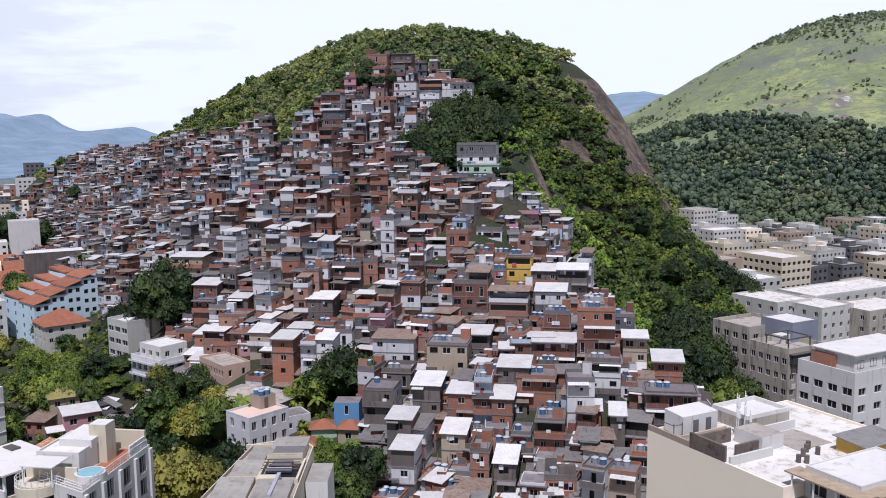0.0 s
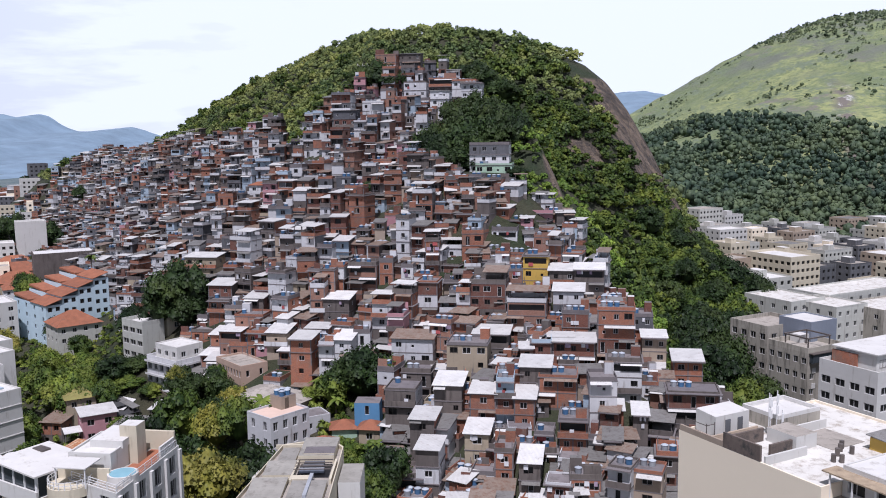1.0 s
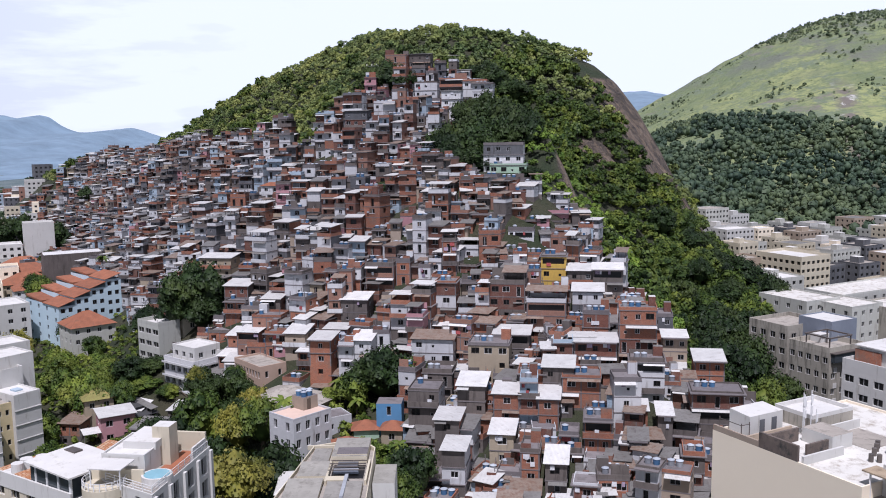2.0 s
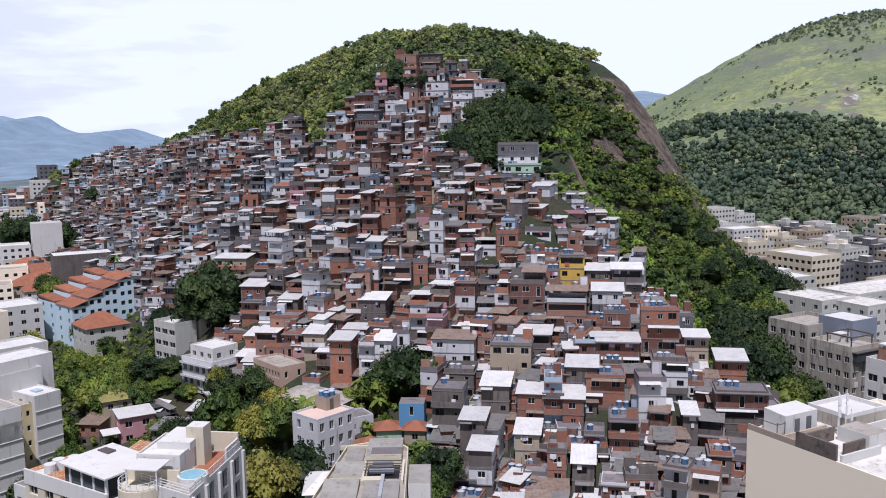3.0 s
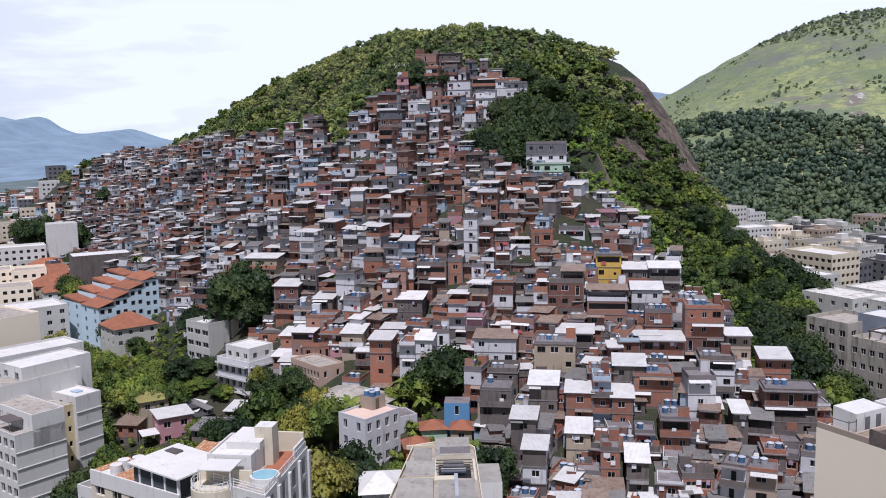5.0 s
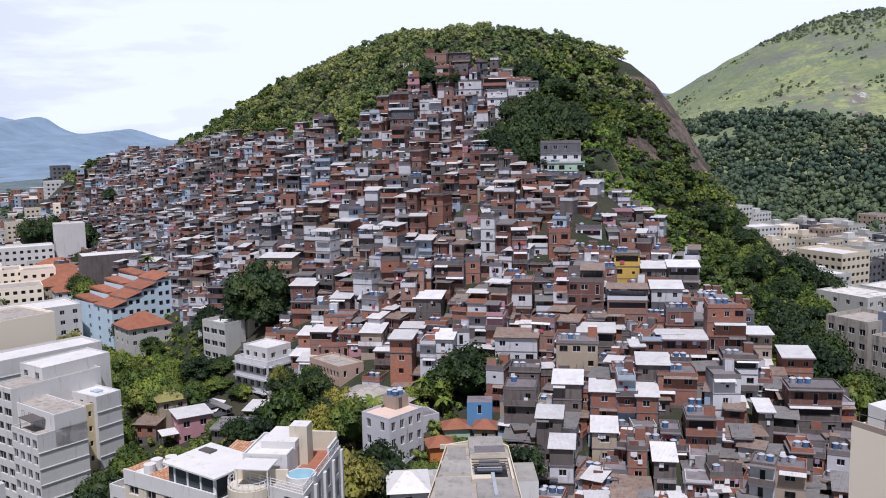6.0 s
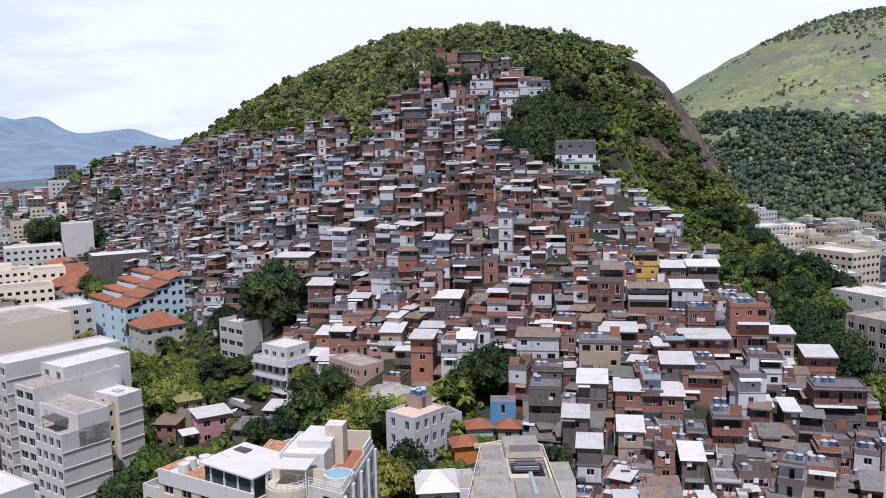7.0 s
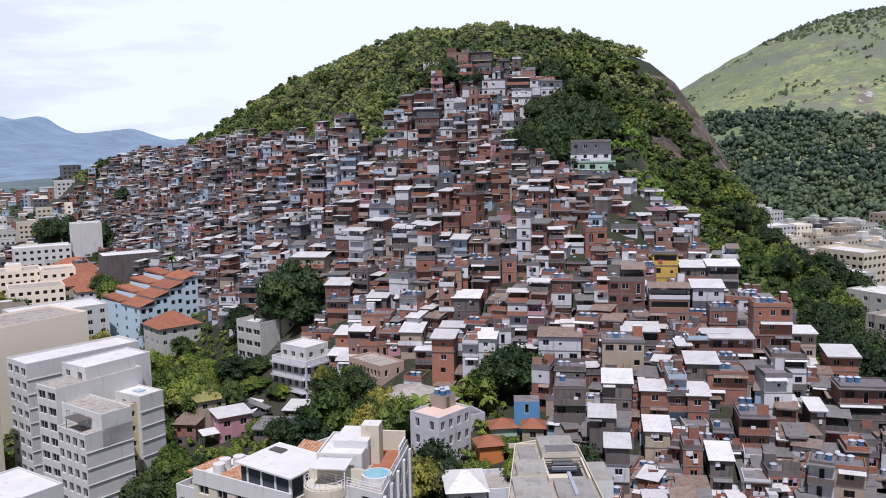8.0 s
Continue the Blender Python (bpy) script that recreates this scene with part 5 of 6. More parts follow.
def cottage(x, y, z, yaw, w, d, h, wall, roof="tile", label="", rise=0.32, name="house", holes=True):
    """A small house with a hipped roof on a low wall."""
    root = new(name)
    FOOT.append(rect(x - w / 2 * math.cos(radians(yaw)) + d / 2 * math.sin(radians(yaw)), y - w / 2 * math.sin(radians(yaw)) - d / 2 * math.cos(radians(yaw)), yaw, w, d))
    root.matrix_world = pose(x, y, z, 0, 0, yaw) @ pose(-w / 2, -d / 2, 0)
    tagged(root, label, "house", "low houses among the trees")
    g = Geo()
    for k, u in enumerate(U4):
        ln = w if k % 2 == 0 else d
        o = ((0, 0, -3), (w, 0, -3), (w, d, -3), (0, d, -3))[k]
        hs = []
        n = int(ln / 3)
        for s in range(max(1, int(h / 2.8))):
            b = 3 + h - (s + 1) * 2.7 + 0.8
            hs += [(ln * (i + 0.5) / n - 0.55, ln * (i + 0.5) / n + 0.55, b, b + 1.2) for i in range(n)] if holes else []
        g.wall(o, u, ln, h + 3, hs, wall)
        for q in hs:
            part("window", window_mesh(1.1, 1.2, "w"), root, side_frame(w, d, k) @ pose(q[0], 0, q[2] - 3))
    part("outer_wall", g.mesh("outer_wall"), root)
    t = Geo()
    e, rz = 0.5, min(w, d) * rise
    a, b = (d * 0.5, w - d * 0.5) if w > d * 1.15 else (w * 0.42, w * 0.58)
    t.v = [(-e, -e, h), (w + e, -e, h), (w + e, d + e, h), (-e, d + e, h), (a, d / 2, h + rz), (b, d / 2, h + rz)]
    t.f = [(0, 1, 5, 4), (2, 3, 4, 5), (1, 2, 5), (3, 0, 4), (3, 2, 1, 0)]
    t.m = [roof] * 4 + ["frame2"]
    part("roof", t.mesh("roof"), root)
    return root


cottage(-30.2, 131.5, 22.6, 4, 5.6, 8.5, 4.6, "white", "roof_white", "white house with a bright white pitched roof", 0.3)
cottage(-108.5, 250, 19.5, 40, 12, 11, 8.0, "facade_pale", "tile", "two-storey pale villa with a clay tile roof")
cottage(-25.2, 152.8, 20.6, 10, 4.2, 4.2, 5.0, "orangewall", "tile", "small orange-painted house with a clay tile roof", holes=False)
cottage(-22.2, 159.6, 21.0, 5, 4.6, 4, 5.4, "green", "tile", "low green house with a worn tile roof", holes=False)
cottage(-17.0, 156.2, 22.4, -8, 3.8, 3.8, 5.0, "cream", "tile", "small cream house with a clay tile roof")
prism("house", "bright blue shack under a tree", rect(-20.2, 158.4, -4, 4.6, 4), 31.0, "bright_blue", "deck", (1, 0, 0, 0), win=(0.8, 1.7), parapet=0.0, group="low houses among the trees")
prism("house", "small white house with a flat grey roof", rect(-30.0, 160.5, 30, 5.5, 5), 27.4, "white", "deck", (2, 0, 0, 1), win=(1.0, 1.1), parapet=0.2, group="low houses among the trees")
cottage(-84.5, 193, 17.5, 30, 6, 6, 5.5, "cream", "mosstile", "small cream house with a mossy tile roof")
cottage(-38, 171, 21.0, 60, 11, 15, 7.5, "beige", "roof_grey", "hall with a broad grey pitched roof", 0.22)
cottage(-192, 392, 18, 30, 18, 12, 6, "cream", "tile", "cream house with a bright clay tile roof")
cottage(-182, 374, 17, 30, 18, 11, 7, "cream", "tile", "cream house with a bright clay tile roof")
cottage(-172, 352, 16, 30, 18, 12, 7, "cream", "tile", "cream house with a bright clay tile roof")
cottage(-160, 332, 16, 30, 15, 11, 8, "white", "tile", "white house with a bright clay tile roof")
prism("apartment_building", "cream and grey apartment building with strip windows", rect(-76.0, 211.4, 50, 6, 9), 34.3, "facade_pale", "roof_white", (0, 0, 0, 3), win=(2.4, 1.3), parapet=0.9)
prism("apartment_building", "cream building with a blank wall", rect(-71.6, 216.8, 50, 5.5, 8), 34.6, "facade_cream", "roof_grey", (1, 0, 0, 1), parapet=0.4)
prism("apartment_building", "white four-storey house with balconies", rect(-62.7, 192.9, 52, 8.5, 11), 29.4, "white", "roof_white", (4, 0, 0, 5), win=(1.3, 1.6), parapet=0.9)
wh = [o for o in scene.objects if o.get("label") == "white four-storey house with balconies"][0]
FW = pose(-62.7, 192.9, 0, 0, 0, 52)
for k in range(4):
    rbox(wh, FW, "balcony_floor", 0.3, 8.2, -1.0, -0.01, 29.0 - 3.0 * k, 29.15 - 3.0 * k, "facade_white")
    rbox(wh, FW, "balcony_wall", 0.3, 8.2, -1.0, -0.88, 29.15 - 3.0 * k, 29.5 - 3.0 * k, "white")
    rbox(wh, FW, "balcony_floor", -0.9, -0.01, 0.3, 10.6, 29.0 - 3.0 * k, 29.15 - 3.0 * k, "facade_white")
    rbox(wh, FW, "balcony_wall", -0.9, -0.8, 0.3, 10.6, 29.15 - 3.0 * k, 29.45 - 3.0 * k, "white")
prism("apartment_building", "white top storey with a pale roof", rect(-63.0, 195, 52, 7, 8), 32.6, "facade_white", "roof_white", (2, 0, 0, 3), win=(1.2, 1.2), parapet=0.3, z0=28.8)
prism("apartment_building", "white house with parapeted terraces", rect(-58.5, 199, 40, 8, 7), 30.5, "facade_white", "roof_white", (2, 0, 0, 1), win=(1.0, 1.1), parapet=0.9)
prism("arcade_building", "long pinkish beige building with a row of narrow windows", rect(-45.7, 180.8, 40, 6.2, 11.2), 31.8, "pink_beige", "roof_grey", (2, 0, 0, 9), win=(0.75, 1.4), parapet=0.4)
arch = prism("house", "white house with arched windows and a pink terrace roof", rect(-33.9, 150.2, 48, 8.6, 6.8), 30.6, "white", "pinkroof", (4, 0, 0, 2), win=(1.0, 1.6), parapet=0.35, group="low houses among the trees")
FA = pose(-33.9, 150.2, 30.6, 0, 0, 48)
rbox(arch, FA, "stair_block", 5.0, 8.3, 3.3, 6.5, 0, 2.3, "beige", "deck")
rbox(arch, FA, "stair_door", 5.8, 6.6, 3.22, 3.29, 0.05, 2.0, "bark")
for px, py in ((5.7, 4.0), (6.9, 4.0), (5.7, 5.4), (6.9, 5.4), (7.7, 4.8)):
    t = new("water_tank", TANK_ME[True])
    t.matrix_world = FA @ pose(px, py, 2.3)
    tagged(t, "blue plastic rooftop water tank with a lid", "water tank", "water tanks on the house roofs")
pinkh = prism("house", "pink house with a bright white sheet roof", rect(-79.5, 181.5, 30, 7.0, 6.0), 21.6, "pink", "sheet", (2, 0, 0, 1), parapet=0.0, group="low houses among the trees")
FP = pose(-79.5, 181.5, 0, 0, 0, 30)
rbox(pinkh, FP, "roof_sheet", -0.4, 7.4, -0.5, 6.4, 21.62, 21.72, "sheet", None, 0.35)
rbox(pinkh, FP, "awning", -3.6, -0.02, -0.6, 3.4, 18.6, 18.68, "sheet", None, 0.2)
for px, py in ((-3.5, -0.5), (-3.5, 3.1)):
    rbox(pinkh, FP, "post", px, px + 0.12, py, py + 0.12, 15.5, 18.6, "concrete")
prism("warehouse", "grey windowless warehouse with a pale roof", rect(-162, 345, 28, 22, 12), 34.0, "cement", "sheet", (0, 0, 0, 0), parapet=0.2, near=False)
prism("apartment_building", "white slab apartment building", rect(-200, 412, 28, 13, 10), 39.6, "facade_white", "roof_white", (0, 0, 0, 3), near=False)
prism("apartment_building", "white low apartment building with small windows", rect(-221, 398, 28, 24, 12), 30.5, "facade_white", "roof_white", (8, 0, 0, 4), near=False)
prism("apartment_building", "pale beige tower behind the rooftops", rect(-262, 560, 28, 12, 12), 38.0, "facade_beige", "roof_grey", (4, 0, 0, 4), near=False)


def street():
    """The dark street at the foot of the hillside, with a long sheet awning over its stalls."""
    line = [(-92, 209), (-84, 201), (-74, 190), (-64, 179), (-58, 172)]
    g = Geo()
    for (ax, ay), (bx, by) in zip(line, line[1:]):
        for i in range(4):
            p0, p1 = [(ax + (bx - ax) * k / 4, ay + (by - ay) * k / 4) for k in (i, i + 1)]
            q = [(p0[0] - 1.9, p0[1] - 1.9), (p0[0] + 1.9, p0[1] + 1.9), (p1[0] + 1.9, p1[1] + 1.9), (p1[0] - 1.9, p1[1] - 1.9)]
            g.quad(*((x, y, max(zat(x, y) for x, y in q) + 0.3) for x, y in (q[0], q[3], q[2], q[1])), "asphalt")
        FOOT.append([(ax - 2, ay - 2), (bx - 2, by - 2), (bx + 2, by + 2), (ax + 2, ay + 2)])
    tagged(new("road", g.mesh("road")), "narrow dark asphalt street between the houses", "road", kind="structure")
    root = new("market_awning")
    z = zat(-70, 188) + 0.3
    root.matrix_world = pose(-77, 194.5, z, 0, 0, -48)
    tagged(root, "long grey sheet awning on posts beside the street", "awning")
    a = Geo()
    a.box(0, 9, 0, 1.6, 2.6, 2.66, "sheet2", None, 0.3)
    part("awning_sheet", a.mesh("awning_sheet"), root)
    for i in range(5):
        part("post", post_mesh(2.6), root, pose(0.2 + i * 2.1, 0.1, 0))
        part("post", post_mesh(2.8), root, pose(0.2 + i * 2.1, 1.4, 0))


street()

# far blocks of the plain
cr = random.Random(8)
WALLS = ("facade_pale", "facade_white", "facade_cream", "facade_pale", "facade_white", "beige", "cement2", "facade_beige")
CITY_WORDS = {"facade_pale": "pale grey", "facade_white": "white", "facade_cream": "cream", "facade_grey": "weathered grey", "beige": "beige", "cement2": "blue-grey", "facade_beige": "pale beige"}


def city(x0, x1, y0, y1, step, keep, lo, hi, yaw):
    y = y0
    while y < y1:
        x = x0
        while x < x1:
            px, py = x + cr.uniform(-4, 4), y + cr.uniform(-4, 4)
            if keep(px, py):
                w, d = cr.uniform(10, 20), cr.uniform(9, 15)
                wl = cr.choice(WALLS)
                z1 = zat(px, py) + cr.uniform(lo, hi) * (1.0 if px < 0 else max(0.62, min(1.0, 1.25 - py / 800)))
                blk = prism("apartment_building", "distant %s apartment building with rows of windows" % CITY_WORDS[wl], rect(px, py, yaw + cr.uniform(-4, 4), w, d), z1, wl, cr.choice(("roof_white", "roof_grey", "roof_grey", "sheet2")), (int(w / 2.6), 0, 0, int(d / 3)), near=False, parapet=cr.choice((0.5, 1.0)), group="city blocks", deep=16)
                if cr.random() < 0.6:
                    sx, sy = cr.uniform(3, 6), cr.uniform(3, 5)
                    box_part("stair_head", blk, pose(px, py, z1, 0, 0, yaw) @ pose(w * 0.3, d * 0.3, 0), (sx, sy, 2.6), wl, "", "roof_white")
            x += step
        y += step


city(100, 420, 262, 560, 24, lambda x, y: x > 98 + max(0, (y - 300) * 0.22) and not (100 < x < 165 and y < 360) and x < y * 0.62, 10, 20, 28)
city(150, 300, 190, 262, 26, lambda x, y: x < y * 0.7, 12, 20, 28)
city(-420, -150, 270, 640, 26, lambda x, y: x > -0.8 * y - 10 and x < -0.36 * y - 62 and y > 290, 7, 15, 30)
# ---- houses on the hillside ----
PALETTE = ("brick", "brick", "brick", "brick", "brick", "brick", "brick2", "brick2", "brick2", "brick3", "brick3", "brick3", "cement", "cement", "brick3", "brick", "beige", "white", "white", "white", "white", "white", "cream", "beige", "pink", "blue")
ROOFS = ("sp", "sp", "s", "gp", "gp", "g", "rp", "r", "df", "df", "df", "df", "df", "df")
UPPER = ("brick", "brick2", "brick3", "brick3", "cement", "cement2", "white", "white", "white", "white", "blue", "cream", "beige", "pink")
WESTERN = ("brick", "brick", "brick3", "brick3", "cement", "cement2", "cement2", "cement2", "white", "white", "white", "white", "blue", "blue", "cream", "pink")
TAKEN = []
hr = random.Random(11)


def landmark(x, y, ztop, w, storeys, wall, roof, d=6.0, yaw=-10, **kw):
    """A house that stands out, given by the middle of its front at the top of the wall."""
    h = storeys * 2.71
    place_house(hr, x, y, ztop - h, yaw, w, d, storeys, wall, roof, True, drop=9.0, same=not wall.startswith(("brick", "cement")), **kw)
    TAKEN.append((x, y, w, d, ztop - max(0.0, 0.72 * h - 3.0)))


landmark(28.2, 163.0, 46.6, 6.9, 4, 'brick', 'df')
landmark(28.2, 155.0, 38.9, 6.0, 3, 'white', 'df')
landmark(38.3, 147.0, 35.5, 8.5, 3, 'cement', 'df')
landmark(41.7, 163.0, 36.8, 5.4, 2, 'brick', 's')
landmark(37.0, 170.0, 39.7, 4.6, 2, 'beige', 's')
landmark(35.0, 178.0, 42.3, 7.0, 3, 'cement2', 'df')
landmark(16.7, 196.0, 52.2, 5.5, 3, 'yellow', 'df')
landmark(12.0, 152.0, 39.0, 5.3, 2, 'cement', 's')
landmark(-3.2, 150.0, 36.5, 4.8, 2, 'cement', 's')
landmark(2.7, 148.0, 35.6, 4.5, 2, 'brick', 's')
landmark(9.6, 146.0, 35.2, 3.5, 3, 'brick', 's')
landmark(15.7, 150.0, 37.7, 6.6, 2, 'brick', 'df')
landmark(16.9, 140.0, 33.3, 4.6, 2, 'brick', 'df')
landmark(-6.6, 133.0, 31.3, 3.6, 3, 'cement', 's')
landmark(5.3, 134.0, 30.4, 3.0, 2, 'brick', 'df')
landmark(9.1, 132.0, 29.3, 3.3, 2, 'cement', 's')
landmark(1.3, 140.0, 31.3, 3.9, 2, 'cream', 's')
landmark(0.5, 163.0, 40.5, 7.6, 1, 'cream', 'df')
landmark(-10.0, 172.0, 39.6, 8.2, 2, 'white', 'r')
landmark(5.3, 170.0, 40.8, 6.9, 2, 'cement', 's')
landmark(20.2, 162.0, 41.0, 7.8, 2, 'brick2', 's')
landmark(13.0, 178.0, 45.4, 7.9, 2, 'brick3', 'rp')
landmark(5.5, 184.0, 48.3, 7.6, 2, 'brick2', 'rp')
landmark(22.0, 182.0, 46.8, 6.2, 2, 'cement2', 's')
landmark(-22.3, 205.0, 49.3, 6.7, 3, 'brick3', 'df')
landmark(19.1, 226.0, 58.9, 10.2, 2, 'pink', 'df')
landmark(9.5, 249.0, 75.9, 11.0, 2, 'white', 'df', upper='cement2')
landmark(10.5, 245.5, 70.4, 10.0, 1, 'green', 'df')
landmark(-18.0, 230.0, 55.7, 8.8, 2, 'white', 'df')
landmark(11.0, 212.0, 56.2, 6.1, 2, 'white', 'df')
landmark(-12.5, 316.0, 96.5, 7.9, 3, 'white', 'df')
landmark(7.0, 312.0, 95.7, 7.1, 3, 'white', 'df')
landmark(-2.9, 320.0, 97.8, 9.9, 3, 'brick3', 'df')
landmark(-35.3, 298.0, 86.7, 7.5, 3, 'cement2', 'g')
landmark(-26.2, 303.0, 89.3, 7.3, 2, 'white', 'df')
landmark(-62.0, 286.0, 63.3, 6.3, 2, 'white', 'th')
landmark(-50.2, 290.0, 65.8, 5.3, 2, 'white', 'g')
landmark(-44.4, 289.0, 65.8, 4.9, 2, 'blue', 'g')
landmark(-9.1, 165.0, 34.7, 5.7, 3, 'cement', 'df')
landmark(-7.5, 141.0, 33.5, 4.0, 1, 'cement', 's')
landmark(28.5, 143.0, 33.1, 2.4, 1, 'cement', 's')
landmark(22.1, 192.0, 49.5, 5.8, 2, 'cement', 's')
landmark(-27.4, 195.0, 43.3, 5.9, 2, 'cement', 's')
landmark(-29.4, 182.0, 36.8, 5.5, 2, 'cement', 'df')
landmark(-32.8, 178.0, 38.4, 4.5, 2, 'brick', 's')
landmark(-27.3, 176.0, 37.7, 3.2, 2, 'white', 'df')
landmark(-24.1, 176.0, 38.6, 3.6, 2, 'white', 's')
landmark(-47.6, 205.0, 41.9, 4.5, 3, 'brick', 's')
landmark(-47.4, 198.0, 39.1, 6.8, 2, 'brick3', 'df')
landmark(-57.6, 214.0, 43.5, 6.0, 2, 'cement', 's')
landmark(-66.9, 232.0, 47.9, 8.7, 2, 'cream', 's')
landmark(-19.9, 262.0, 70.2, 3.5, 2, 'white', 's')
landmark(27.6, 190.0, 50.0, 6.3, 2, 'cement', 's')
landmark(22.0, 172.0, 44.2, 5.2, 2, 'brick', 'df')
landmark(-7.2, 190.0, 47.7, 4.5, 3, 'brick3', 'df')
landmark(-1.5, 208.0, 52.6, 4.4, 3, 'white', 'sp')
landmark(-11.4, 150.0, 35.8, 5.4, 2, 'cement', 'df')
landmark(-68, 176, 21.0, 7, 1, "cement", "g")
landmark(-61, 169, 21.5, 5, 1, "brick", "g")
landmark(-88, 186, 19.0, 5, 1, "brick", "r")
landmark(-64, 186, 21.5, 6, 1, "cement", "s")
landmark(-52, 160, 20.5, 5, 1, "cement2", "g")
landmark(-48, 193, 33.5, 6, 2, "brick3", "df")
landmark(-54, 200, 34.5, 6, 2, "cement", "s")
landmark(-60, 206, 34.0, 6, 2, "brick", "df")
landmark(-48, 200, 37.0, 5, 2, "white", "g")
landmark(-42, 190, 34.5, 5, 2, "pink", "s")
landmark(-36, 184, 34.5, 5, 2, "brick", "s")
landmark(-57, 210, 40.5, 5.5, 2, 'brick', 'df')
landmark(-52, 203.5, 40, 4.5, 2, 'white', 'df')
landmark(-51, 194.5, 36.5, 5, 2, 'brick3', 's')
landmark(-44, 190.5, 37, 5, 2, 'brick', 'df')
landmark(-39.5, 188, 37.5, 4.5, 2, 'beige', 's')
landmark(-36.5, 300, 92.0, 6.5, 4, 'cement2', 'df')
landmark(4.5, 317, 96.8, 8.5, 2, 'white', 'df')
landmark(-4, 304, 93.0, 6.5, 3, 'white', 's')
landmark(-24, 342, 108.0, 8, 3, 'brick3', 'df')
landmark(-15, 345, 108.5, 8, 3, 'cement', 'g')
landmark(-58, 190.5, 27.5, 5, 2, 'cement', 'g')
landmark(-53, 185, 28.5, 5, 2, 'white', 's')
landmark(-69, 206, 30.0, 5, 2, 'cement2', 'df')
landmark(-55.5, 195, 31.0, 5, 2, 'brick3', 's')
landmark(-63.5, 207, 33.0, 4.5, 2, 'brick', 'df')
landmark(-76, 190, 20.5, 4.5, 1, 'white', 's')
SHOWN = [(16.7, 196), (19.1, 226), (9.5, 243), (9.5, 249), (28.2, 155), (28.2, 163)]     # houses that nothing hides
bulk = Geo()
spots = []
row = 100.0
while row < 600:
    dep = hr.uniform(3.4, 4.6)
    col = -330.0 + hr.uniform(0, 4)
    while col < 120:
        w = hr.uniform(2.8, 5.0)
        a = radians(-13)
        cx, cy = (col + w / 2) * math.cos(a) - row * math.sin(a) - 30, (col + w / 2) * math.sin(a) + row * math.cos(a)
        col += w + (hr.uniform(0.05, 0.3) if hr.random() < 0.75 else hr.uniform(0.6, 1.1))
        cx, cy = cx + hr.uniform(-0.3, 0.3), cy + hr.uniform(-1.1, 1.1)
        if inside(FAVELA, cx, cy) and not built(cx, cy + 2, 2.2) and not any((cx - p) ** 2 + (cy + 2.5 - q) ** 2 < r * r for p, q, r in KEEP):
            spots.append((cx, cy, w, dep))
    row += dep + (hr.uniform(0.3, 0.8) if hr.random() < 0.7 else hr.uniform(0.9, 1.4))
open_front = lambda x, y: (abs(x - 9.5) < 9 and 231 < y < 253) or (abs(x - 16.7) < 4.5 and 186 < y < 198) or (abs(x - 28.2) < 4.5 and 147 < y < 160)
near_n = 0
for cx, cy, w, dep in sorted(spots, key=lambda s: s[1]):
    if any(abs(cx - p) < (w + pw) / 2 - 1.3 and -dep * 0.7 < cy - q < pd * 0.7 for p, q, pw, pd, zt in TAKEN):
        continue
    if open_front(cx, cy) and hr.random() < 0.5:
        continue
    z = zat(cx, cy) + hr.uniform(-1.3, 0.8)
    st = hr.choice((1, 1, 1, 2, 2, 3, 3, 4)) if cy > 125 else hr.choice((1, 1, 2))
    wall, roof = hr.choice(WESTERN if cx < -45 and cy > 225 else UPPER if cy > 235 else PALETTE), hr.choice(ROOFS)
    if cx > 17 and cy > 203:
        z, st = z - 1.0, min(st, 2)
    if -4 < cx < 24 and 203 < cy < 246:
        st = min(st, 2 if cy < 216 else 1)
    if open_front(cx, cy):
        z, st, roof = z - 1.2, 1, "df"
    over = 2.4 if roof[1:] == "p" else 0.6
    for p, q, pw, pd, zt in TAKEN:
        if abs(cx - p) < (w + pw) / 2 and 0 < q - cy < 19:
            while st > 0 and z + st * 2.71 + over > zt - 3.0 + 0.15 * (q - cy - dep):
                if over > 1:
                    roof, over = "df", 0.6
                else:
                    st -= 1
    if st == 0:
        z, st, roof = z - (1.8 if any(abs(cx - p) < 8 and 0 < q - cy < 14 for p, q in SHOWN) else 0.9), 1, "df"
    near = near_n < 215
    near_n += near
    place_house(hr, cx, cy, z, -13 + hr.uniform(-15, 13) - max(0, -cx - 40) * 0.08, w, dep + 0.9, st, wall, roof, near, bulk)
hr2 = random.Random(23)
extra = 0
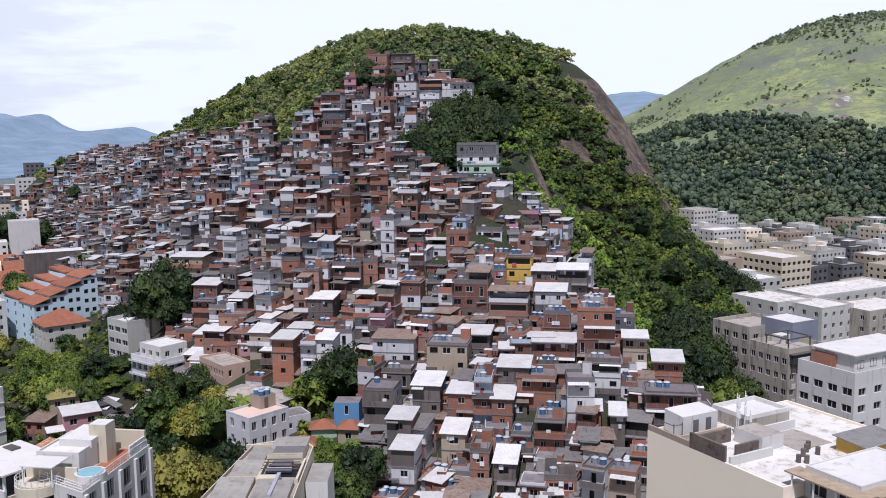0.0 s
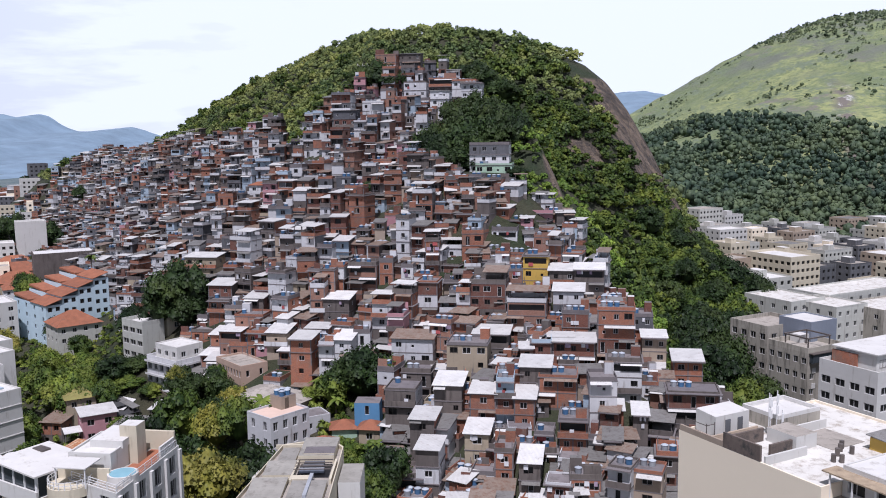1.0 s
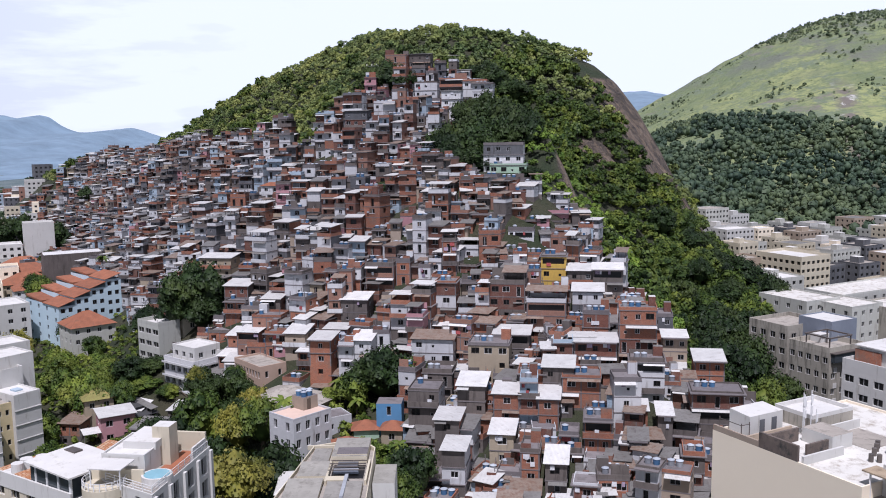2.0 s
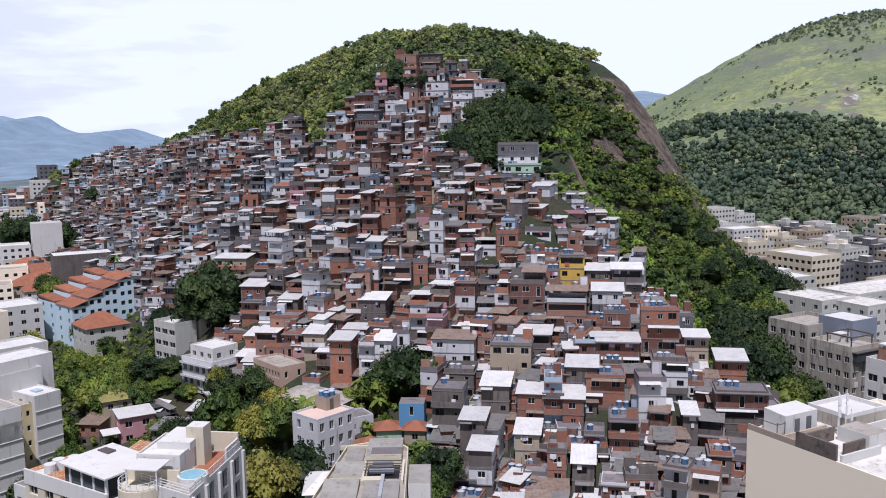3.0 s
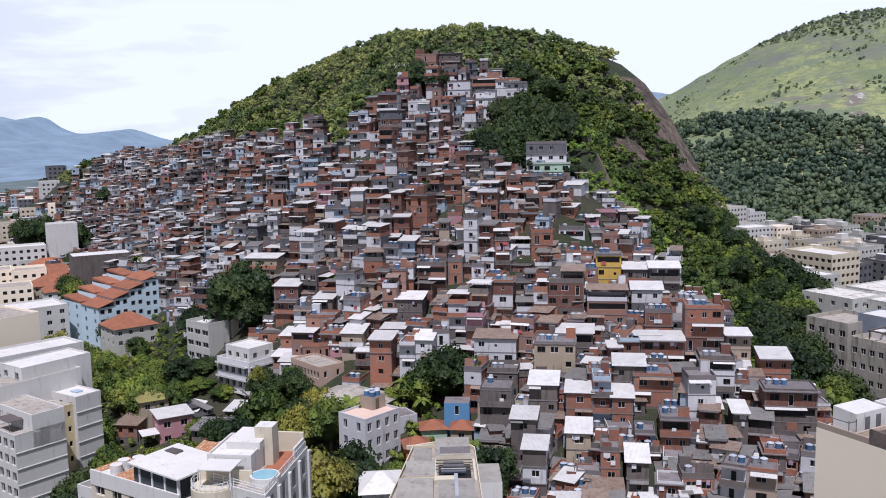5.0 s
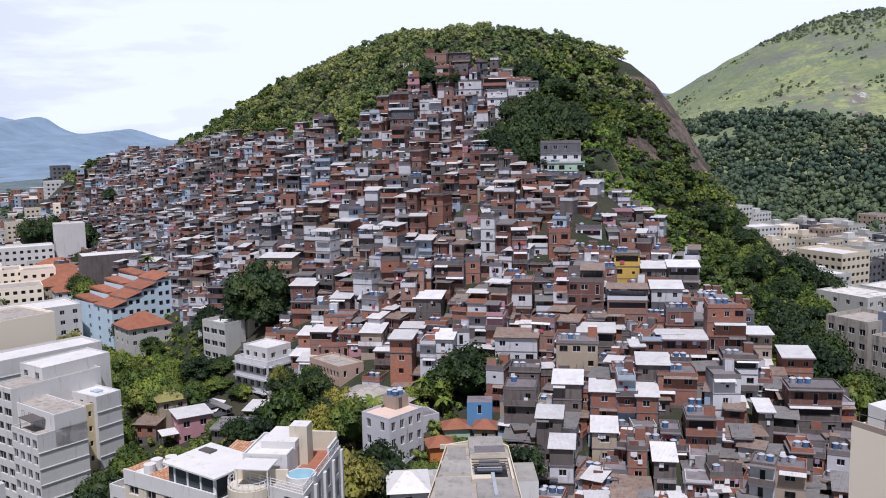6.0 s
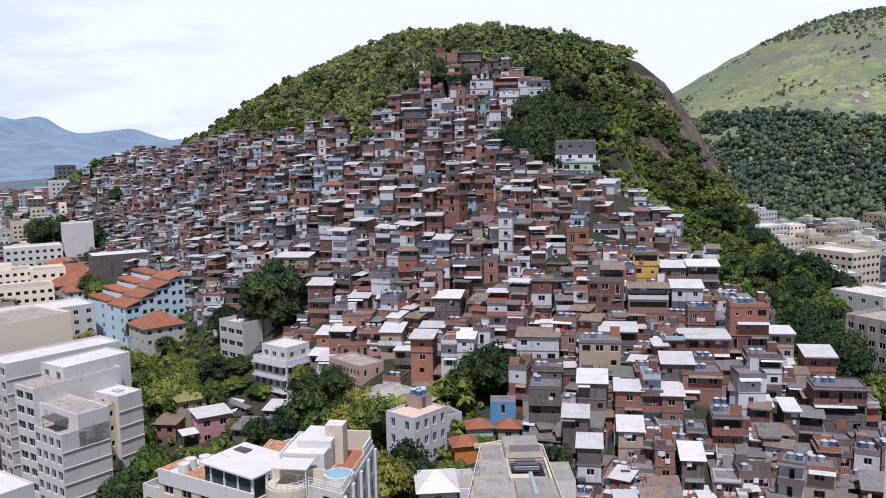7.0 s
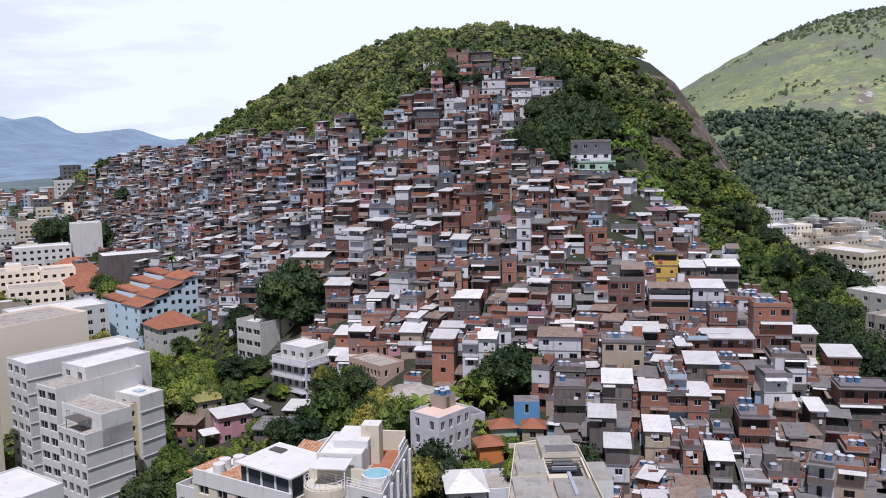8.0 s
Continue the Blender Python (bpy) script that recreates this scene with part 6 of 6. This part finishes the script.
for k in range(7000):                  # fill the gaps that are left
    cx, cy = hr2.uniform(-250, 52), 112 + 440 * hr2.random() ** 1.5
    if not inside(FAVELA, cx, cy) or built(cx, cy + 2, 2.0) or any((cx - p) ** 2 + (cy + 2.5 - q) ** 2 < r * r for p, q, r in KEEP):
        continue
    if any((cx - p) ** 2 + (cy - q) ** 2 < (8 if 190 < cy < 240 else 10.5) for p, q in PLACED):
        continue
    if open_front(cx, cy):
        continue
    st = 1 if -4 < cx < 24 and 203 < cy < 246 else hr2.choice((1, 1, 2, 2))
    top = min([zt - 3.0 for p, q, pw, pd, zt in TAKEN if abs(cx - p) < 2.6 + pw / 2 and 0 < q - cy < 19] + [999])
    st = min(st, int((top - zat(cx, cy) - 0.6) / 2.7))
    if st < 1:
        if any(abs(cx - p) < 8 and 0 < q - cy < 14 for p, q in SHOWN):
            continue
        st = 1
    near = cy < 235 and extra < 20
    extra += near
    place_house(hr2, cx, cy, zat(cx, cy), -13 + hr2.uniform(-12, 12), hr2.uniform(3.4, 5.4), hr2.uniform(4, 5.5), st, hr2.choice(WESTERN if cx < -45 and cy > 225 else PALETTE), hr2.choice(ROOFS), near, bulk)
for k in range(900):
    cx, cy = hr2.uniform(-60, 50), 115 + 130 * hr2.random() ** 1.4
    if not inside(FAVELA, cx, cy) or built(cx, cy + 1.5, 2.5) or any((cx - p) ** 2 + (cy + 2.5 - q) ** 2 < r * r for p, q, r in KEEP):
        continue
    if open_front(cx, cy):
        continue
    w, z = hr2.uniform(2.2, 4.0), zat(cx, cy)
    ceil = min([zt - 4.0 for p, q, pw, pd, zt in TAKEN if abs(cx - p) < (w + pw) / 2 and -5 < q - cy < 9] + [99])
    z = min(z + (hr2.choice((-0.6, 0.4, 1.4, 2.6)) if cy < 205 or cx < -4 else 0.0), ceil - 2.8)
    place_house(hr2, cx, cy, z, -13 + hr2.uniform(-20, 20), w, hr2.uniform(2.4, 3.8), 1, hr2.choice(PALETTE), hr2.choice(("s", "g", "r", "r", "g", "df")), False, bulk, storey=hr2.uniform(2.0, 2.5))
hr3 = random.Random(31)
for k in range(1100):                  # the western end of the settlement
    cx, cy = hr3.uniform(-300, -218), hr3.uniform(425, 590)
    if not inside(FAVELA, cx, cy) or built(cx, cy + 2, 2.0) or any((cx - p) ** 2 + (cy - q) ** 2 < 22 for p, q in PLACED):
        continue
    place_house(hr3, cx, cy, zat(cx, cy), -13 + hr3.uniform(-15, 15), hr3.uniform(3.4, 5.4), hr3.uniform(4, 5.5), hr3.choice((1, 2, 2, 3)), hr3.choice(WESTERN), hr3.choice(ROOFS), False, bulk)
tagged(new("hillside_houses", bulk.mesh("hillside_houses")), "crowded brick, cement and painted houses up the hillside", "houses", kind="stuff")


# ---- single trees ----
def crown_mesh(seed, mat, lumps, per, radii, leaf):
    r = np.random.RandomState(seed)
    q, c, lr = leaf_cloud(r, lumps, per, radii, leaf)
    heart = core(np.zeros((1, 3)), np.array([0.62]), 1.0)
    tv, tf = core(c, lr, 0.8, False)
    return quads_mesh("crown", q, mat, (np.concatenate([tv, heart[0]]), np.concatenate([tf, heart[1] + len(tv)])))


def trunk_mesh(seed, height, r0):
    """A tapered, slightly bent trunk with five rising limbs."""
    rng = random.Random(seed)
    g = Geo()

    def limb(p, q, a, b, n=7):
        axis = (Vector(q) - Vector(p)).normalized()
        s = axis.orthogonal().normalized()
        t = axis.cross(s)
        k = len(g.v)
        for c, rr in ((p, a), (q, b)):
            g.v += [tuple(Vector(c) + (s * math.cos(6.2832 * i / n) + t * math.sin(6.2832 * i / n)) * rr) for i in range(n)]
        for i in range(n):
            j = (i + 1) % n
            g.f.append((k + i, k + j, k + n + j, k + n + i))
            g.m.append("bark")
    bend = Vector((rng.uniform(-0.5, 0.5), rng.uniform(-0.5, 0.5), height * 0.55))
    limb((0, 0, -1.5), bend, r0, r0 * 0.75)
    for i in range(5):
        a = 6.2832 * i / 5 + rng.uniform(-0.4, 0.4)
        e = bend + Vector((math.cos(a) * height * 0.3, math.sin(a) * height * 0.3, height * rng.uniform(0.25, 0.42)))
        limb(bend - Vector((0, 0, 0.2)), e, r0 * 0.5, r0 * 0.15)
    return g.mesh("trunk")


CROWNS = {k: [crown_mesh(40 + 7 * i + j, MATS[m], 34, 70, (1.0, 1.0, 0.8), 0.053) for i in range(3)] for j, (k, m) in enumerate((("g", "leaf2"), ("y", "leaf3"), ("b", "leaf4"), ("d", "leaf7")))}
TRUNKS = [trunk_mesh(i, 6.0, 0.32) for i in range(3)]
tr = random.Random(3)
TREE_WORDS = {"g": "leafy green street tree with a broad crown", "y": "yellow-green flowering tree with a loose crown", "b": "bright green young tree with a full crown", "d": "dark green dense old tree"}


def tree(x, y, ztop, r, kind="g", z=None):
    """A tree whose crown, about r wide on each side, tops out at ztop."""
    z = zat(x, y) if z is None else z
    h = max(ztop - z, 3.0)
    root = new("tree")
    root.matrix_world = pose(x, y, z, 0, 0, tr.uniform(0, 360))
    tagged(root, TREE_WORDS[kind], "tree", "trees between the buildings")
    i = tr.randrange(3)
    rz = min(r * 1.15, h * 0.62) / 0.9
    part("trunk", TRUNKS[i], root, Matrix.Diagonal((max(h / 7.5, 0.5), max(h / 7.5, 0.5), h / 6.0 * 0.8, 1)))
    part("crown", CROWNS[kind][tr.randrange(3)], root, Matrix.Translation((0, 0, h - rz * 0.86)) @ Matrix.Diagonal((r, r * tr.uniform(0.9, 1.1), rz, 1)))
    return root


def palm(x, y, ztop, fr=2.6):
    z = zat(x, y)
    h = max(ztop - z, 3.5)
    root = new("palm_tree")
    root.matrix_world = pose(x, y, z, 0, 0, tr.uniform(0, 360))
    tagged(root, "palm tree with a slim trunk and arching fronds", "tree", "palm trees")
    g = Geo()
    g.ring(0, 0, -1.0, h * 0.85, 0.2, 0.13, 8, "bark")
    part("trunk", g.mesh("trunk"), root)
    f = Geo()
    n = 6
    for i in range(n):
        t0, t1 = i / n, (i + 1) / n
        for sgn in (-1, 1):
            a0, a1 = 0.5 * math.sin(math.pi * (0.1 + 0.9 * t0)), 0.5 * math.sin(math.pi * (0.1 + 0.9 * t1))
            z0, z1 = 0.9 * t0 - 1.7 * t0 * t0, 0.9 * t1 - 1.7 * t1 * t1
            f.quad((t0 * fr, 0, z0), (t1 * fr, 0, z1), (t1 * fr + 0.15, sgn * a1, z1 - 0.25), (t0 * fr + 0.15, sgn * a0, z0 - 0.25), "leaf4")
    fm = f.mesh("frond")
    for i in range(13):
        part("frond", fm, root, pose(0, 0, h * 0.85, 0, tr.uniform(-35, 25), i * 27.7))
    return root


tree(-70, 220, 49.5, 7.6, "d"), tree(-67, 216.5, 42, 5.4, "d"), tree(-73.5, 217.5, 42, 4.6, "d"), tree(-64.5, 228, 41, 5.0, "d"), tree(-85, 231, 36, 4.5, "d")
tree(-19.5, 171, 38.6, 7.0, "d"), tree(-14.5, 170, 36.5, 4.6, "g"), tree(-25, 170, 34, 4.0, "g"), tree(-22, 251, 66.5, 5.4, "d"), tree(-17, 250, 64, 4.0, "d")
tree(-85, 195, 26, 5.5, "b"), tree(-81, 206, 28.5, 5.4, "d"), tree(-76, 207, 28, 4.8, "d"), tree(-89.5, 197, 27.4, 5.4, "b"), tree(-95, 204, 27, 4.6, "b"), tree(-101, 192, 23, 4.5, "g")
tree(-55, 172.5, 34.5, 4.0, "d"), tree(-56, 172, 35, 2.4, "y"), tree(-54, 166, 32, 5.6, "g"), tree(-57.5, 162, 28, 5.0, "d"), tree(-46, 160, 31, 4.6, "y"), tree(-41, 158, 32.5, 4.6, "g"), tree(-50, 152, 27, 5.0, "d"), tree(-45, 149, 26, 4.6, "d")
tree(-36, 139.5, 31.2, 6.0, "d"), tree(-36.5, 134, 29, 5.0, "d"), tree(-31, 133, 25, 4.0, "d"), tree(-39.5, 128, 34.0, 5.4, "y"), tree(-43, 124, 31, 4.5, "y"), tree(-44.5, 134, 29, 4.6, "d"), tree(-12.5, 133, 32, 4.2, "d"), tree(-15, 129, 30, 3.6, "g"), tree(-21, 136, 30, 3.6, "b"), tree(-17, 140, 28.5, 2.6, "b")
tree(-211, 440, 43, 9.5, "d"), tree(-222, 436, 41, 8.0, "d"), tree(-196, 437, 38, 7, "d"), tree(-212, 520, 51, 5.5, "d"), tree(-182, 395, 30, 5, "g")
tree(-116, 256, 27.5, 4.5, "d"), tree(-103, 240, 26, 3.6, "g"), tree(-112, 238, 23, 4.6, "b"), tree(-97, 228, 24, 4.6, "b"), tree(-104, 218, 22, 4.8, "b"), tree(-92, 219, 24.5, 4.4, "b"), tree(-128, 248, 26, 5.0, "y"), tree(-133, 240, 23, 4.6, "g")
tree(-90, 176, 19, 4.5, "g"), tree(-84, 168, 20, 4.6, "g"), tree(-79, 160, 19, 4.4, "g"), tree(-88, 160, 19, 4.6, "d"), tree(-71, 152, 20, 4.0, "b"), tree(-94, 186, 22, 4.4, "g")
tree(-75, 172, 19, 3.4, "b"), tree(-70, 140, 20, 4.4, "g"), tree(-81, 147, 19, 4.6, "g"), tree(-30, 172, 29, 2.8, "b"), tree(-64, 204, 25, 2.2, "g"), tree(-107, 229, 24, 4.0, "b"), tree(-143, 300, 32, 5.0, "g"), tree(-150, 312, 33, 4.5, "g")
for q in ((58, 212), (62, 226), (57, 238), (64, 240), (56, 254), (66, 255), (60, 268), (70, 270), (66, 205), (73, 232), (72, 246), (62, 283), (73, 290), (68, 220), (60, 200)):
    tree(q[0], q[1], zat(*q) + tr.uniform(6.5, 10), tr.uniform(4.0, 6.2), tr.choice("gdg"))
tree(47, 177, 38, 6.0, "d"), tree(51, 172, 36, 5.6, "d"), tree(55, 181, 37, 6.0, "d"), tree(48, 187, 40, 5.5, "d"), tree(60, 196, 36, 5.5, "d"), tree(45, 170, 35, 4.2, "g"), tree(70, 215, 33, 5.0, "b"), tree(57, 168, 33, 5.0, "d"), tree(52, 193, 40, 6.0, "d"), tree(57, 205, 39, 6.0, "d"), tree(52, 163, 33, 4.6, "b")
tree(79, 258, 42.5, 6, "d"), tree(72.6, 226, 33.5, 6, "d"), tree(71, 246, 36, 6, "d"), tree(79, 295, 43.5, 5.5, "d"), tree(72, 297, 54, 5.5, "g"), tree(86, 252, 38, 5.5, "d"), tree(89, 264, 37, 6, "d"), tree(92, 277, 35, 6, "g"), tree(66, 236, 34, 6, "d"), tree(84, 244, 33, 5, "b"), tree(75, 272, 43, 6, "d"), tree(66, 262, 42, 6, "g")
tree(-170, 250, 22, 6, "y"), tree(-180, 265, 22, 6, "g"), tree(-165, 272, 22, 6, "y"), tree(-190, 290, 22, 6, "g"), tree(-140, 262, 22, 5, "g"), tree(-200, 330, 25, 7, "y"), tree(-215, 345, 25, 7, "g"), tree(-185, 318, 24, 6, "g"), tree(-232, 380, 28, 8, "y"), tree(-245, 400, 30, 8, "g")
tree(-50, 176, 33, 4, "d"), tree(-60, 178, 25, 3.4, "d"), tree(-45, 170, 31, 3.4, "y"), tree(-58, 186, 24.5, 3.0, "g"), tree(-52, 187, 30.5, 3, "g"), tree(-65, 171, 25, 3.5, "d"), tree(-56, 179, 30, 3.5, "d"), tree(-48, 166, 30, 3.6, "d")
tree(-80, 195, 26, 3.6, "g"), tree(-71, 180, 22, 2.6, "b"), tree(-69.5, 195, 24, 2.6, "g"), tree(-88, 205, 25, 3.6, "b")
tree(-21, 151.5, 26.5, 2.8, "b"), tree(-27.5, 146, 25, 3.0, "b"), tree(-75, 199, 24.5, 3.4, "g"), tree(-92, 212, 25, 4.2, "b")
palm(-37.5, 161, 32.5), palm(-34.5, 160, 31.5), palm(-28, 170, 33, 2.2), palm(-24.5, 166, 30, 2.0), palm(-46, 218, 41, 2.2), palm(-32, 199, 38, 2.0), palm(-15.5, 145, 29, 1.8), palm(-122, 300, 42, 2.4)


def retaining_wall():
    root = new("retaining_wall")
    root.matrix_world = pose(-37, 369, 100, 0, 0, 6)
    tagged(root, "long white-painted retaining wall with piers on the wooded hilltop", "wall")
    g = Geo()
    g.box(0, 10, 0, 0.5, -2, 6.2, "facade_white")
    part("wall_face", g.mesh("wall_face"), root)
    for i in range(6):
        g = Geo()
        g.box(i * 1.95 - 0.02, i * 1.95 + 0.3, -0.25, -0.003, -2, 6.9, "facade_white")
        part("pier", g.mesh("pier"), root)


retaining_wall()
# big spreading trees on the spur
for q in ((8, 300, 92.5, 7), (15, 303, 91, 7), (1, 297, 90, 6), (21, 298, 86, 6), (-26, 350, 106.5, 6.5), (-21, 353, 105, 5), (-3, 256, 77, 7), (3, 262, 83, 8), (-6, 266, 82, 7), (9, 268, 88, 8), (15, 264, 85, 7), (-9, 258, 72, 6), (4, 254, 72, 6), (17, 270, 84, 6), (2, 272, 86, 7), (-22, 326, 103, 8), (-30, 330, 101, 7), (-16, 329, 101, 6), (12, 330, 103, 7), (18, 322, 98, 7), (9, 341, 106, 6), (6, 258, 80, 7), (-3, 262, 81, 7), (0, 254, 75, 6), (-28, 343, 107, 7), (-33, 340, 104, 6), (17, 245, 65, 3.2)):
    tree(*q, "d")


# ---- woods ----
def on_rock(x, y):
    """The bare cliff on the hill's flank, an overhang below it and the worn strip down the spur."""
    n = (x - 47) * 0.903 + (y - 352) * 0.429
    cliff = y < 430 and 61 < zat(x, y) < (107 if n > 5 else 98 if n > 2.5 else 0)
    strip = abs(x - 25 - (262 - y) * 0.42) < 3.6 and 240 < y < 264
    return cliff or strip or (abs(x - 9.5) < 8 and 228 < y < 250) or (x - 45) ** 2 / 1.6 + (y - 304) ** 2 < 26


rs = np.random.RandomState(5)
small, large = [], []
for yy in np.arange(160, 640, 4.6):
    for xx in np.arange(-330, 190, 4.6):
        x, y = xx + rs.uniform(-2, 2), yy + rs.uniform(-2, 2)
        z = zat(x, y)
        right = x > 18 and z > 9 and y > 160 and x < 66 + max(0, y - 200) * 0.28
        hill = z > 50 or (x > -60 and z > 27 and y > 245)
        if not (right or hill) or y > 465 + max(0, -x) * 1.25 or inside(FAVELA, x, y) or on_rock(x, y) or built(x, y):
            continue
        if any((x - a) ** 2 + (y - b) ** 2 < r * r for a, b, r in KEEP[3:]):
            continue
        k = rs.uniform(0.55, 1.3)
        if rs.rand() < 0.10 and z < 110:
            large.append((x, y, z + 1.6, rs.uniform(0.8, 1.35)))
        else:
            small.append((x, y, z + 0.7, k))
for yy in np.arange(160, 330, 3.5):
    for xx in np.arange(18, 84, 3.5):
        x, y = xx + rs.uniform(-1.4, 1.4), yy + rs.uniform(-1.4, 1.4)
        z = zat(x, y)
        if z > 9 and x < 66 + max(0, y - 200) * 0.28 and not (inside(FAVELA, x, y) or on_rock(x, y) or built(x, y)):
            small.append((x, y, z + 0.5, rs.uniform(0.5, 1.45)))
creeping = lambda p: p[1] < 278 and p[0] <= 41 + (265 - max(p[1], 222)) * 0.22 - max(0, 222 - p[1]) * 0.25
near_s = [p for p in small if p[1] < 330 and p[0] > 5]


def beyond(p):
    """On the far side of the crest as the valley sees it."""
    k = np.linspace(0.45, 0.96, 16)
    return bool(np.any(height(-17 + (p[0] + 17) * k, p[1] * k) > 80 + (p[2] + 5 - 80) * k + 3))


hill_s = [(p, beyond(p)) for p in small if not (p[1] < 330 and p[0] > 5)]
forest("slope_shrubs", [p for p in near_s if not creeping(p) and p[1] >= 222], 2.5, 12, MATS["leaf2"], "dense green scrub on the steep slope", 7, 25, 0.155)
# Darkest leaves, with some of the shade already in their colour.
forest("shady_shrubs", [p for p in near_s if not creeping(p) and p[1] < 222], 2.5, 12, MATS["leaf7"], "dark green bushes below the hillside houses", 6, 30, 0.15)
forest("creepers", [p for p in near_s if creeping(p)], 2.1, 12, MATS["leaf8"], "bright green creepers beside the houses", 6, 28, 0.15)
forest("hill_shrubs", [p for p, b in hill_s if not b], 3.0, 14, MATS["leaf"], "dense green scrub and low trees covering the hill", 6, 22, 0.165)
forest("back_shrubs", [p for p, b in hill_s if b], 3.4, 6, MATS["leaf"], "green scrub over the far side of the hill", 3, 8, 0.5)
forest("hill_trees", large, 4.0, 10, MATS["leaf2"], "taller dark green trees standing in the hill forest", 12, 34, 0.13)
# forest at the foot of the far hill
pts = []
for yy in np.arange(540, 1120, 7.6):
    for xx in np.arange(60, 780, 7.6):
        x, y = xx + rs.uniform(-3, 3), yy + rs.uniform(-3, 3)
        if not 0.06 * y < x < 0.62 * y:
            continue
        z = zat(x, y)
        lim = 50 + 32 * math.exp(-((x - 330) / 110) ** 2) + 16 * noise.noise(Vector((x * 0.012, y * 0.012, 0))) + 8 * noise.noise(Vector((x * 0.05, y * 0.05, 0)))
        if z > lim or built(x, y):
            continue
        pts.append((x, y, z + 1.5 + 4 * rs.rand() ** 3, rs.uniform(0.4, 1.45)))
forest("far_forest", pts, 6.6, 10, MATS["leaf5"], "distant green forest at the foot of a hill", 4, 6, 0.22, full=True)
pts = []
for yy in np.arange(640, 1440, 9.0):
    for xx in np.arange(150, 760, 9.0):
        x, y = xx + rs.uniform(-4, 4), yy + rs.uniform(-4, 4)
        if y > 1200 and zat(x, y) > 195 and rs.rand() < 0.75:
            pts.append((x, y, zat(x, y) + 1.5, rs.uniform(0.6, 1.5)))
            continue
        if zat(x, y) > 70 and noise.noise(Vector((x * 0.009, y * 0.012, 5))) + 0.5 * noise.noise(Vector((x * 0.04, y * 0.04, 1))) > 0.16 + rs.uniform(0, 0.35):
            pts.append((x, y, zat(x, y) + 0.3, rs.uniform(0.4, 1.3)))
forest("far_scrub", pts, 3.6, 6, MATS["leaf6"], "low haze-greyed scrub scattered over the distant grassy hill", 3, 9, 0.36)
# undergrowth between the buildings in the valley
pts = []
for yy in np.arange(118, 300, 3.6):
    for xx in np.arange(-170, -10, 3.6):
        x, y = xx + rs.uniform(-1.3, 1.3), yy + rs.uniform(-1.3, 1.3)
        if inside(FAVELA, x, y) or built(x, y, 0.8) or noise.noise(Vector((x * 0.06, y * 0.06, 2))) < -0.32:
            continue
        pts.append((x, y, zat(x, y) + 0.3, rs.uniform(0.5, 1.3)))
forest("undergrowth", pts, 2.0, 8, MATS["leaf4"], "bushes and undergrowth between the valley houses", 5, 22, 0.15)

# far town at the foot of the western mountains
town = Geo()
tw = random.Random(4)
for k in range(1150):
    x, y = tw.uniform(-900, -230), 565 + 560 * tw.random() ** 1.4
    if x > -0.36 * y - 60 or x < -0.62 * y - 60:
        continue
    w, d, h, z = tw.uniform(6, 12), tw.uniform(6, 10), tw.uniform(4, 13), zat(x, y)
    g = Geo()
    wl = tw.choice(("white", "cream", "brick3", "cement", "beige", "brick", "blue", "cement2"))
    for q, u in enumerate(U4):
        ln = w if q % 2 == 0 else d
        o = ((0, 0, 0), (w, 0, 0), (w, d, 0), (0, d, 0))[q]
        n = int(ln / 3)
        hs = [(ln * (i + 0.5) / n - 0.6, ln * (i + 0.5) / n + 0.6, 1 + s * 3, 2.3 + s * 3) for i in range(n) for s in range(int(h / 3))] if q in (0, 3) else []
        g.wall(o, u, ln, h, hs, wl)
    g.box(-0.2, w + 0.2, -0.2, d + 0.2, h, h + 0.25, tw.choice(("deck", "sheet", "tile", "roof_white")))
    town.add(g, pose(x, y, z - 1, 0, 0, tw.uniform(0, 50)))
tagged(new("far_town", town.mesh("far_town")), "distant low houses spread below the mountains", "houses", kind="stuff")
pts = []
for k in range(500):
    x, y = tw.uniform(-900, -230), tw.uniform(560, 1300)
    if -0.66 * y - 60 < x < -0.34 * y - 60:
        pts.append((x, y, zat(x, y) + 1.0, tw.uniform(0.6, 1.4)))
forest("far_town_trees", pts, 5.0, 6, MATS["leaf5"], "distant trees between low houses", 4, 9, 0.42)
